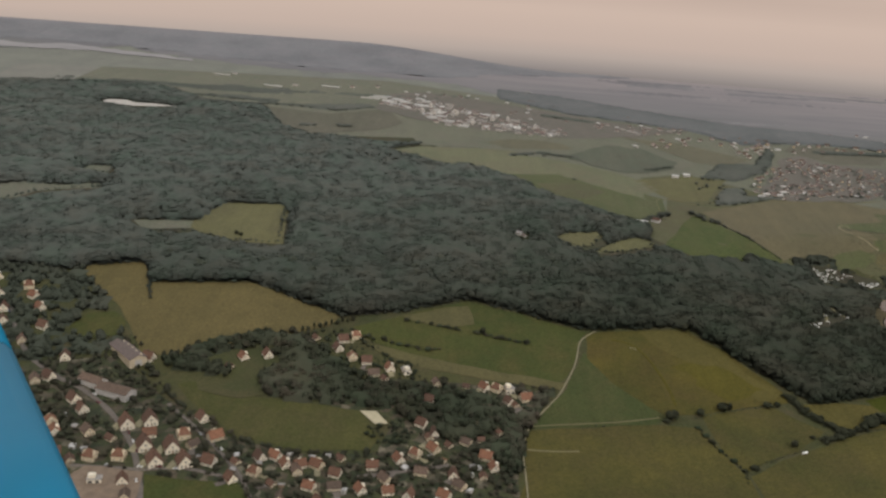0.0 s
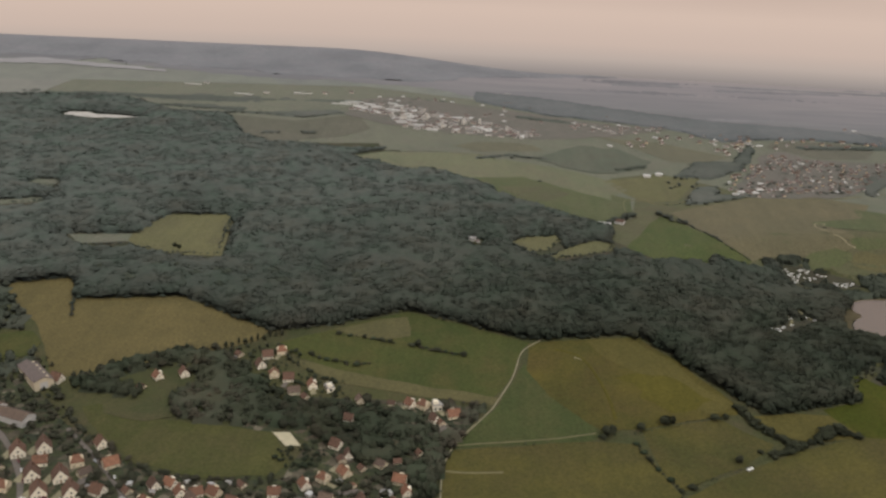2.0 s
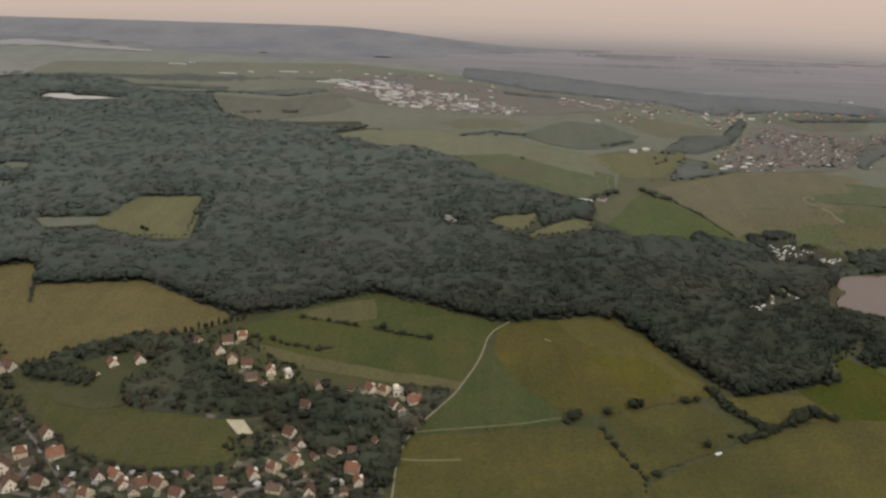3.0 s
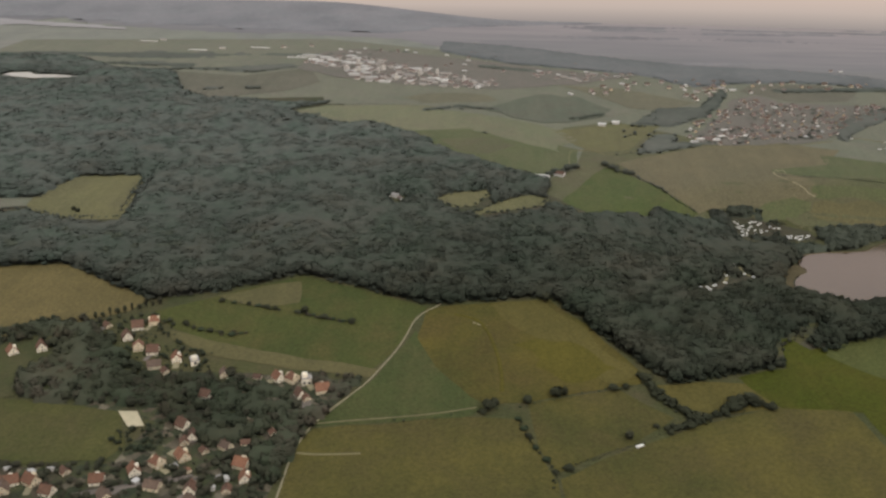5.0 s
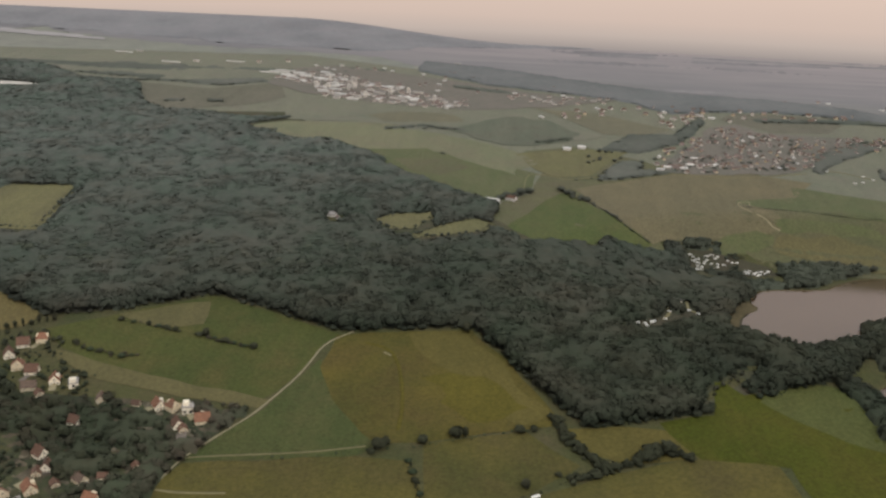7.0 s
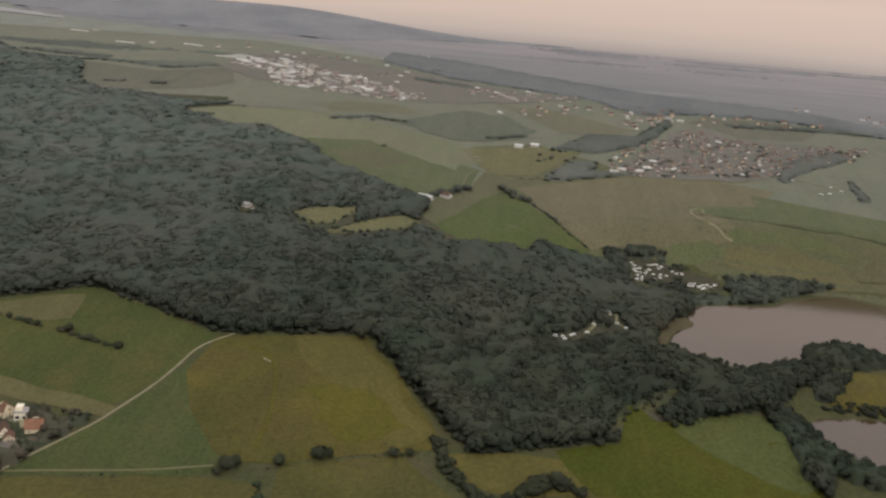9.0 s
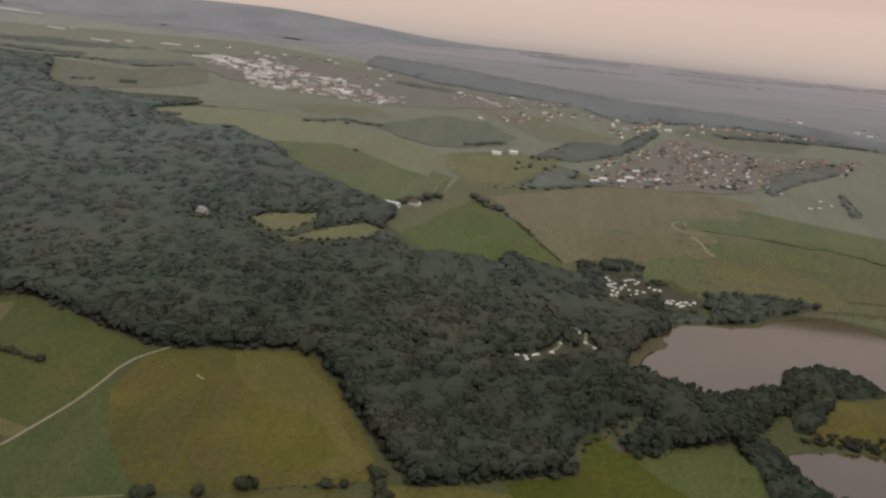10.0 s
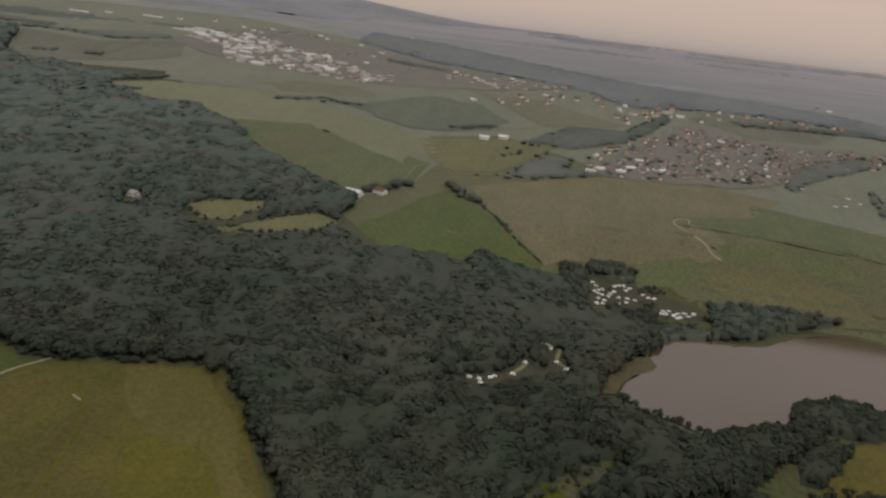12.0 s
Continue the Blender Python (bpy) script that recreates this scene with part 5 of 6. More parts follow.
rng = np.random.default_rng(41)
for x, y, t, k in VILLAGE_S + VILLAGE_N + INFILL_HOUSES[::2]:
    if rng.random() < 0.6:
        u, w, l = rng.uniform(0, 6.28), rng.uniform(1.2, 2.2), rng.uniform(2.0, 4.0)
        c, d = math.cos(u), math.sin(u)
        px, py = x + 4.6 * c, y + 4.6 * d
        draped("paved_yard", [(px + l * c * a - w * d * b, py + l * d * a + w * c * b) for a, b in ((-1, -1), (1, -1), (1, 1), (-1, 1))], M_GRAVEL if k % 2 else M_ASPHALT, 0.42, "small paved drive beside a village house", "yard", amount=0.3)


def car(paint, label):
    """A parked car: bevelled body, glazed cabin, four wheels."""
    top = tagged(new("car"), label, "car", "parked cars of the village")
    bm = bmesh.new()
    prism(bm, [(-1.25, 0.22), (1.25, 0.22), (1.28, 0.45), (1.15, 0.58), (-1.2, 0.62), (-1.28, 0.45)], -0.52, 0.52)
    part("body", bm, paint, top)
    bm = bmesh.new()
    prism(bm, [(-0.95, 0.58), (0.62, 0.58), (0.28, 0.90), (-0.72, 0.92)], -0.46, 0.46)
    part("cabin", bm, M_PANE, top)
    bm = bmesh.new()
    prism(bm, [(-0.74, 0.91), (0.27, 0.89), (0.24, 0.94), (-0.70, 0.96)], -0.44, 0.44)
    part("roof", bm, paint, top)
    for x in (-0.8, 0.8):
        for y in (-0.48, 0.48):
            bm = bmesh.new()
            bmesh.ops.create_cone(bm, cap_ends=True, segments=10, radius1=0.20, radius2=0.20, depth=0.14, matrix=pose(x, y, 0.20, 90))
            part("wheel", bm, M_ASPHALT, top)
    return top


CAR_KINDS = {
    0: lambda: car(M_CARAVAN, "white parked car beside the village street"),
    1: lambda: car(M_SILVER, "silver parked car beside the village street"),
    2: lambda: car(M_CARRED, "dark red parked car beside the village street"),
    3: lambda: car(M_CARBLUE, "dark blue parked car beside the village street"),
}
CARS = []
for points in (STREET_MAIN, STREET_LANE, STREET_CROSS, STREET_HAMLET):
    run = curve_through(points, 4.0)
    for i in range(2, len(run) - 2, 2):
        if rng.random() < 0.42:
            d = (run[i + 1] - run[i - 1]).normalized()
            side = 1.25 if rng.random() < 0.5 else -1.25
            q = run[i] + Vector((-d.y, d.x, 0)) * side
            CARS.append((q.x, q.y, math.degrees(math.atan2(d.y, d.x)), int(rng.choice(4, p=[0.4, 0.3, 0.15, 0.15]))))
copies(CAR_KINDS, CARS, -0.42)


def soil_heap(width, label):
    """A dug heap with an uneven crest."""
    bm = bmesh.new()
    bmesh.ops.create_icosphere(bm, subdivisions=3, radius=1.0)
    for v in bm.verts:
        d = noise.noise_vector(v.co * 2.2)
        v.co = Vector((v.co.x * width, v.co.y * width * 0.7, max(v.co.z, -0.2) * width * 0.4)) + d * 0.28 * width
    top = tagged(new("soil_heap"), label, "soil heap")
    part("heap", bm, M_SAND, top)
    return top


for x, y, w in ((-158, 376, 1.6), (-149, 367, 2.2), (-146, 379, 1.3), (-142, 363, 1.8)):
    place(soil_heap(w, "dug heap of reddish soil on the building plot"), x, y, 40 * w, 0.1)


def garden_shed(wall_mat, roof_mat, label):
    """A small lean-to shed with a door."""
    top = tagged(new("garden_shed"), label, "shed", "garden sheds of the village")
    bm = bmesh.new()
    prism(bm, [(-1.1, -0.6), (1.1, -0.6), (1.1, 1.5), (-1.1, 2.0)], -1.4, 1.4)
    part("wall", bm, wall_mat, top)
    bm = bmesh.new()
    prism(bm, [(-1.3, 2.02), (1.3, 1.47), (1.3, 1.57), (-1.3, 2.12)], -1.6, 1.6)
    part("roof", bm, roof_mat, top)
    bm = bmesh.new()
    box(bm, 1.08, 1.14, -0.4, 0.4, -0.1, 1.3)
    part("door", bm, M_GREY, top)
    return top


SHED_KINDS = {
    0: lambda: garden_shed(M_WOOD, M_FLATROOF, "weathered board garden shed with a felt roof"),
    1: lambda: garden_shed(M_GREY, M_HALL, "grey garden shed with a light metal roof"),
    2: lambda: garden_shed(M_CREAM, M_TILE_RED, "small cream outbuilding with a red roof"),
}
qx, qy = spots(INFILL, 8.0, rng, jitter=0.45, thin=0.68)
qx, qy = clear_rows(qx, qy, TAKEN + [r[:2] for r in INFILL_HOUSES], 4.8)
qx, qy = clear_rows(qx, qy, LANES, 5.0)
SHEDS = [(float(x), float(y), float(t), int(k)) for x, y, t, k in zip(qx, qy, rng.uniform(0, 360, len(qx)), rng.choice(3, len(qx), p=[0.4, 0.4, 0.2]))]
copies(SHED_KINDS, SHEDS, 0.1)

place(hall(10, 30, 3.8, 5.8, M_CREAM, M_TILE_PINK, "long school-like building with a faded pinkish roof and pale roof lights", lights=5), -179.0, 490.6, 42)
place(hall(9, 20, 3.6, 5.8, M_GREY, M_TILE_GREY, "long low hall with a dark roof"), -171.1, 449.8, 70)
place(hall(7.5, 15, 3.2, 5.6, M_GREY, M_TILE_GREY, "low grey barn with a dark roof"), -186.9, 458.5, 65)
place(hall(4.5, 10, 2.4, 3.6, M_HALL, M_HALL, "white farm hall at the forest corner", lights=3), 168.5, 760.1, 70)
place(hall(4.5, 8, 2.4, 3.8, M_HALL, M_TILE_BROWN, "small farm shed at the forest corner"), 181.7, 767.7, 60)
place(hall(3.6, 6.5, 2.0, 3.0, M_HALL, M_HALL, "white barn beside the far pasture"), 226.9, 900.2, 80)
place(hall(3.6, 6.5, 2.0, 3.0, M_HALL, M_HALL, "white barn with a bright roof"), 239.7, 907.2, 80)

draped("field", LODGE_GAP, M_MEADOW, 0.3, "small grassy gap round the forest lodge", "clearing")
place(hall(4.0, 6.0, 2.2, 3.4, M_GREY, M_FLATROOF, "grey-roofed forest lodge in a small gap", "building"), 60, 716, 70)
place(hall(2.6, 3.6, 1.6, 2.4, M_GREY, M_TILE_PINK, "low shed beside the forest lodge", "shed"), 65, 712, 30)

# the far village: many small houses
FAR_KINDS = {
    0: lambda: house(4.6, 5.8, 2.5, 4.8, M_FARWHITE, M_TILE_PINK, "small white far house with a faded pinkish roof", windows=False, chimney=False, group="far village houses"),
    1: lambda: house(4.4, 5.6, 2.5, 4.5, M_CREAM, M_TILE_PINK, "small cream far house with a faded pinkish roof", windows=False, chimney=False, group="far village houses"),
    2: lambda: house(4.8, 7.0, 2.5, 4.5, M_FARWHITE, M_TILE_GREY, "small white far house with a grey roof", windows=False, chimney=False, group="far village houses"),
    3: lambda: hall(2.9, 6.2, 1.5, 2.1, M_HALL, M_HALL, "small white far workshop hall", "hall"),
}
FAR_VILLAGE = [(294, 859), (303, 905), (331, 941), (378, 1003), (403, 982), (449, 981), (491, 986), (530, 992), (505, 950), (456, 917), (419, 876), (386, 869), (362, 866), (333, 848), (310, 858)]
rng = np.random.default_rng(23)
hx, hy = spots(FAR_VILLAGE, 7.8, rng, jitter=0.42, thin=0.42)
pick = rng.choice(4, len(hx), p=[0.42, 0.28, 0.22, 0.08])
copies(FAR_KINDS, [(x, y, t, k) for x, y, t, k in zip(hx, hy, rng.uniform(0, 180, len(hx)), pick)], size=0.84)
hx2, hy2 = spots([(196, 1007), (258, 1060), (357, 1085), (541, 1075), (511, 1040), (369, 1027), (328, 981), (310, 1023), (251, 1015)], 15, rng, jitter=0.45, thin=0.35)
copies(FAR_KINDS, [(x, y, t, k) for x, y, t, k in zip(hx2, hy2, rng.uniform(0, 180, len(hx2)), rng.choice(4, len(hx2), p=[0.35, 0.25, 0.3, 0.1]))])

copies({3: FAR_KINDS[3]}, [(430, 876, 80, 3), (438, 878, 76, 3), (464, 869, 70, 3), (452, 850, 78, 3), (459, 853, 80, 3), (470, 862, 74, 3)], size=0.42)
copies({3: FAR_KINDS[3], 0: FAR_KINDS[0]}, [(x, y, 70 + 9 * i, (3, 3, 0)[i % 3]) for i, (x, y) in enumerate([(300.8, 856.7), (307.0, 864.1), (313.6, 864.6), (320.1, 863.7), (326.7, 873.9), (333.9, 869.6), (339.6, 874.6), (347.1, 876.6), (352.8, 874.1)])])

# the far town: white works and blocks
TOWN_KINDS = {
    0: lambda: hall(3.8, 12.0, 1.9, 2.5, M_HALL, M_HALL, "long white industrial hall of the far town", "factory hall"),
    1: lambda: hall(3.4, 7.5, 1.7, 2.3, M_FARWHITE, M_FLATROOF, "white works building of the far town", "factory hall"),
    2: lambda: hall(3.4, 5.6, 1.8, 3.0, M_FARWHITE, M_TILE_PINK, "white far building with a dull pinkish roof", "building"),
    3: lambda: flat_house(9.0, 4.5, 6.0, M_FARWHITE, "white slab apartment block of the far town", "apartment block"),
    4: lambda: hall(2.4, 24.0, 1.1, 1.4, M_HALL, M_HALL, "very long low white far hall", "factory hall"),
}
TOWN = [(-93, 1137), (-58, 1184), (-4, 1157), (35, 1136), (91, 1077), (127, 1044), (110, 1022), (59, 1036), (28, 1036), (-14, 1050), (-44, 1099)]
tx, ty = spots(TOWN, 8.6, rng, jitter=0.42, thin=0.36)
copies(TOWN_KINDS, [(x, y, t, k) for x, y, t, k in zip(tx, ty, 75 + rng.uniform(-14, 14, len(tx)) + 90 * (rng.random(len(tx)) > 0.75), rng.choice(4, len(tx), p=[0.16, 0.38, 0.43, 0.03]))])
WEST_WORKS = [(-106, 1163, 78, 4), (-96, 1171, 80, 4), (-84, 1152, 80, 0), (-92, 1180, 78, 4), (-72, 1164, 80, 0), (-76, 1140, 82, 4), (-60, 1150, 80, 0), (-66, 1128, 80, 4)]
copies(TOWN_KINDS, WEST_WORKS)
for poly, gap in (([(91, 1060), (130, 1066), (136, 1041), (99, 1029)], 8.0), ([(169, 1105), (206, 1107), (277, 1114), (278, 1082), (220, 1064), (175, 1068)], 10.5), ([(318, 1052), (371, 1058), (370, 1036), (319, 1020)], 9.0)):
    tx, ty = spots(poly, gap, rng, jitter=0.45, thin=0.3)
    copies(TOWN_KINDS, [(x, y, t, k) for x, y, t, k in zip(tx, ty, 75 + rng.uniform(-20, 20, len(tx)), rng.choice([1, 2], len(tx), p=[0.35, 0.65]))], size=0.8)
FAR_WORKS = [(-318, 1252, 80, 4), (-302, 1262, 80, 1), (-237, 1199, 80, 4), (-210, 1212, 85, 1), (-164, 1220, 80, 4), (75, 1273, 82, 4), (103, 1278, 82, 1), (-136, 1224, 60, 2), (-103, 1237, 60, 2)]
copies(TOWN_KINDS, FAR_WORKS)


# ---- camp sites ----
def caravan(label):
    """A touring caravan: rounded body, window band, wheel pair."""
    top = tagged(new("caravan"), label, "caravan", "caravans on the camp sites")
    bm = bmesh.new()
    prism(bm, [(-2.0, 0.4), (1.8, 0.4), (2.1, 1.0), (1.8, 1.9), (-1.7, 2.0), (-2.1, 1.1)], -0.95, 0.95)
    part("body", bm, M_CARAVAN, top)
    for y in (-0.97, 0.97):
        bm = bmesh.new()
        box(bm, -1.1, 0.9, y - 0.03, y + 0.03, 1.05, 1.5)
        part("window", bm, M_PANE, top)
        bm = bmesh.new()
        bmesh.ops.create_cone(bm, cap_ends=True, segments=10, radius1=0.28, radius2=0.28, depth=0.18, matrix=pose(0, y * 0.9, 0.28, 90))
        part("wheel", bm, M_ASPHALT, top)
    return top


VAN = place(caravan("white touring caravan on a wooded camp site"), 252, 589, 30, 0)
CAMP_PITCHES = [(247.7, 587.0), (249.8, 587.3), (255.6, 593.6), (260.3, 590.7), (259.5, 593.7), (263.6, 596.5), (265.0, 598.1), (271.9, 603.5), (272.9, 595.5), (276.1, 617.8), (274.9, 628.8), (288.8, 625.1), (293.0, 619.7)]
NORTH_CAMP = [(300.5, 720), (306, 723), (311, 722), (319, 723.5), (326, 721.5), (336, 719.5), (336, 716.5), (327, 713), (322, 704.5), (316.8, 702.7), (312.4, 702), (308, 698.4), (304, 710)]
EAST_CAMP = [(337, 707.3), (342, 711.5), (347, 715.6), (350, 713.6), (356, 714.5), (355, 710.8), (346, 704), (340, 703.6)]
van_rng = np.random.default_rng(31)
NORTH_PITCHES = list(zip(*spots(NORTH_CAMP, 2.9, van_rng, jitter=0.4, thin=0.36)))
EAST_PITCHES = list(zip(*spots(EAST_CAMP, 2.7, van_rng, jitter=0.4, thin=0.3)))
VAN.scale = (0.48, 0.48, 0.48)
for i, (x, y) in enumerate(CAMP_PITCHES + NORTH_PITCHES + EAST_PITCHES):
    copy_thing(VAN, pose(float(x), float(y), high(float(x), float(y)), 0, 0, i * 47 % 60 - 30))

place(hall(3.2, 5.4, 1.7, 2.3, M_WHITE, M_FLATROOF, "white service building of the small camp site", "building"), 284.5, 641.2, 20)

# a white trailer standing by the hedge
trailer = tagged(new("farm_trailer"), "long white farm trailer parked beside the hedge", "trailer")
bm = bmesh.new()
box(bm, -3.4, 3.4, -1.1, 1.1, 0.8, 2.2)
bmesh.ops.bevel(bm, geom=bm.edges[:], offset=0.12, segments=2)
part("body", bm, M_CARAVAN, trailer)
for x in (-2.2, 2.0):
    for y in (-1.05, 1.05):
        bm = bmesh.new()
        bmesh.ops.create_cone(bm, cap_ends=True, segments=12, radius1=0.45, radius2=0.45, depth=0.25, matrix=pose(x, y, 0.45, 90))
        part("wheel", bm, M_ASPHALT, trailer)
place(trailer, 199.5, 439.5, 32, 0)
trailer.scale = (0.55, 0.5, 0.5)


# ---- trees that stand free ----
HOUSE_SPOTS = [(r[0], r[1]) for rows in (VILLAGE_SW, VILLAGE_S, VILLAGE_N, VILLAGE_W, WOOD_HOUSES, INFILL_HOUSES) for r in rows] + [(-179, 490.6), (-184.3, 484.3), (-173.7, 496.9), (-171.1, 449.8), (-186.9, 458.5)]


def clear_of_houses(x, y, gap=5.5):
    ok = np.ones(len(x), bool)
    for a, b in HOUSE_SPOTS:
        ok &= np.hypot(x - a, y - b + 3) > gap
    return x[ok], y[ok]


gxs, gys = clear_of_houses(gxs, gys, 4.6)
closed_foliage("village_wood_foliage", gxs, gys, 4.0, 3.9, M_LEAFGARDEN, "closed lower foliage of the village wood")
brown = np.array([noise.noise(Vector((a * 0.03, b * 0.03, 2.0))) for a, b in zip(gxs, gys)]) + rng.normal(0, 0.25, len(gxs)) > 0.05
wood("village_wood", gxs[brown], gys[brown], NEAR_TREES, [M_LEAFBROWN, M_BARK], "brownish garden trees crowding between the houses", rng, tall=(3.0, 6.4), squat=1.15, category="trees")
gxs, gys = gxs[~brown], gys[~brown]
wood("village_wood", gxs, gys, NEAR_TREES, [M_LEAFGARDEN, M_BARK], "dark garden trees crowding between the houses", rng, tall=(3.2, 6.8), squat=1.15, category="trees")
nx_, ny_ = clear_of_houses(*spots([(-84, 531), (-62, 541), (-42, 538), (-28, 508), (-8, 502), (-8, 488), (-34, 478), (-62, 506)], 3.0, rng, thin=0.45), gap=3.4)
wood("garden_trees", nx_, ny_, NEAR_TREES, [M_LEAFGARDEN, M_BARK], "garden trees and hedges of the northern house row", rng, tall=(1.2, 3.4), squat=1.3, category="trees")
GARDENS = [(-226.4, 476.4), (-182.5, 512.6), (-165.8, 490.8), (-135.8, 445.1), (-89.6, 415.4), (-67.3, 406.8), (-27.2, 413), (44.6, 421.7), (44.6, 364.5), (-202, 355.9), (-232.2, 409.6)]
STREETS = [[(-192.2, 454.8), (-166.6, 435.6), (-144.5, 409), (-132, 384), (-121.2, 355.2), (-130, 355), (-140.8, 383.8), (-151.5, 404.4), (-170.1, 426.6), (-193.9, 446.7)], [(-133.7, 380.3), (-89.5, 379.3), (-76.9, 362.2), (-124.7, 347.9)], [(-165.5, 383.5), (-133.8, 383.9), (-130.1, 358.7), (-152.9, 351.1), (-168.9, 369.9)], [(-156, 428.6), (-138.4, 430.7), (-109, 393.4), (-135.5, 382.1)]]
sx, sy = clear_of_houses(*spots(GARDENS, 3.7, rng, STREETS, thin=0.3), gap=4.4)
wood("garden_trees", sx, sy, NEAR_TREES, [M_LEAFBROWN, M_BARK], "mixed garden trees and shrubs of the village", rng, tall=(1.8, 4.6), squat=1.25, category="trees")
wx, wy = clear_of_houses(*spots([(-366, 700), (-302, 694), (-255.9, 610.7), (-217.3, 559.9), (-191.2, 516.8), (-182.5, 494.9), (-230.8, 476.4), (-265.7, 489), (-317.2, 575.1), (-368, 642)], 5.0, rng, [HAMLET_LAWN], thin=0.25), gap=6)
closed_foliage("village_wood_foliage", wx, wy, 6.0, 2.4, M_LEAFMID, "closed lower foliage round the hamlet")
wood("village_wood", wx, wy, MID_TREES, [M_LEAFMID], "dark trees round the hamlet houses", rng, tall=(3.5, 7.5), category="trees")
ox, oy = clear_of_houses(*spots([(-36, 437), (-25, 437.5), (-15, 445), (-8, 434), (-10, 422), (-24, 419), (-32, 426)], 2.8, np.random.default_rng(41), thin=0.25), gap=3.2)
wood("garden_trees", ox, oy, NEAR_TREES, [M_LEAFGARDEN, M_BARK], "garden trees and bushes below the riding arena", rng, tall=(1.4, 3.2), squat=1.3, category="trees")
lx, ly = spots([(-147.2, 493), (-116.3, 484.7), (-114.5, 472.3), (-141.1, 478), (-160.5, 483.8)], 3.6, rng)
closed_foliage("village_wood_foliage", lx, ly, 4.0, 4.2, M_LEAFGARDEN, "closed lower foliage of the copse")
wood("village_wood", lx, ly, NEAR_TREES, [M_LEAFGARDEN, M_BARK], "dark copse beside the village meadow", rng, tall=(4.5, 7), category="trees")


def tree(height, width, leaf_mat, label, seed, category="tree"):
    """One free-standing tree or bush: tapered trunk with limbs, crown of leaf clumps."""
    r = np.random.default_rng(seed)
    top = tagged(new("tree" if category == "tree" else "bush"), label, category)
    tv, tf = trunk_mesh(height * 0.8, height * 0.028, 7)
    ob = new("trunk", mesh_of("trunk", tv, tf, [M_BARK], smooth=True))
    ob.parent = top
    cv, cf = crown_mesh(r, 420, height, width, 0.14 if category == "tree" else 0.02, size=0.26, loose=1.5, uneven=1.9)
    ob = new("crown", mesh_of("crown", cv, cf, [leaf_mat]))
    ob.parent = top
    return top


TREE_A = lambda: tree(5.6, 0.46, M_LEAFDARK, "dark round-crowned tree standing in the meadow", 3)
TREE_B = lambda: tree(4.6, 0.38, M_LEAFDARK, "small dark field tree beside the fence line", 4)
BUSH_A = lambda: tree(2.4, 0.66, M_LEAFDARK, "low dark hedge bush", 5, "bush")
BUSH_B = lambda: tree(1.9, 0.70, M_LEAFGREEN, "low green hedge bush", 6, "bush")
POPLAR = lambda: tree(4.6, 0.20, M_LEAFDARK, "slim young poplar in a row beside the meadow", 8)
TREE_KINDS = {0: TREE_A, 1: TREE_B, 2: BUSH_A, 3: BUSH_B, 4: POPLAR}
FIELD_TREES = [(132.1, 463.2, 0, 0), (135.7, 465.9, 60, 1), (130.3, 460.4, 30, 2), (151, 469.8, 10, 1), (164.6, 475.5, 70, 0), (169.1, 476.5, 120, 1), (192.7, 483.2, 40, 1), (199, 485.1, 0, 2), (146.6, 456.3, 0, 3), (149.3, 449.1, 20, 3), (151.1, 442.8, 40, 2), (153.8, 435.7, 80, 3), (158.4, 426.7, 10, 3), (162, 418.6, 30, 0 + 2), (167.4, 421.4, 70, 2), (195.5, 444.6, 0, 1), (209.1, 454.7, 50, 2), (163.2, 568.6, 0, 1), (-160, 676, 0, 1), (-156, 674, 40, 2)]
MID_BUSHES = [(-20, 556.7, 0, 2), (-12.8, 555.1, 40, 3), (-3.9, 553.5, 80, 2), (1.5, 552.8, 10, 3), (6.8, 551.2, 60, 2), (12.2, 549.5, 30, 2), (25.6, 547.2, 50, 2), (29.2, 546.4, 10, 1), (34.6, 544.8, 0, 3), (40.9, 542.3, 80, 2), (46.3, 540.6, 20, 3), (51.7, 539, 0, 3), (57, 538.2, 60, 2), (-27.2, 526.6, 20, 2), (-22.7, 524.9, 0, 3), (-17.4, 524.2, 70, 2), (-11.1, 522.5, 20, 2), (-4.8, 520.9, 40, 3), (-0.4, 522.8, 0, 3), (-32.5, 530, 50, 2)]
LINE_TREES = [(-84 + 3.3 * i, 533 + 2.0 * i, 37 * i, 4) for i in range(10)]
for rows in (FIELD_TREES, MID_BUSHES, LINE_TREES):
    copies(TREE_KINDS, rows, 0.1, vary=0.28)


# hedges and copses
def hedge(points, gap, tall, mats, label, templates=NEAR_TREES, width=2.0):
    line = curve_through(points, gap)
    x = np.array([p.x for p in line]) + rng.uniform(-width, width, len(line)) * 0.5
    y = np.array([p.y for p in line]) + rng.uniform(-width, width, len(line)) * 0.5
    return wood("hedge", x, y, templates, mats, label, rng, tall=tall, squat=1.5, category="hedge")


def copse(poly, gap, tall, mats, label, templates=NEAR_TREES, squat=1.15, closed=True):
    """A group of trees, the larger ones over a closed lower foliage."""
    if closed and tall[0] >= 3:
        cx, cy = spots(poly, 1.6, np.random.default_rng(5))
        closed_foliage("copse_foliage", cx, cy, 2.6, tall[0] * 0.92, mats[0], label + ", lower foliage")
    x, y = spots(poly, gap, rng)
    x = np.append(x, sum(p[0] for p in poly) / len(poly))
    y = np.append(y, sum(p[1] for p in poly) / len(poly))
    return wood("copse", x, y, templates, mats, label, rng, tall=tall, squat=squat, category="trees")


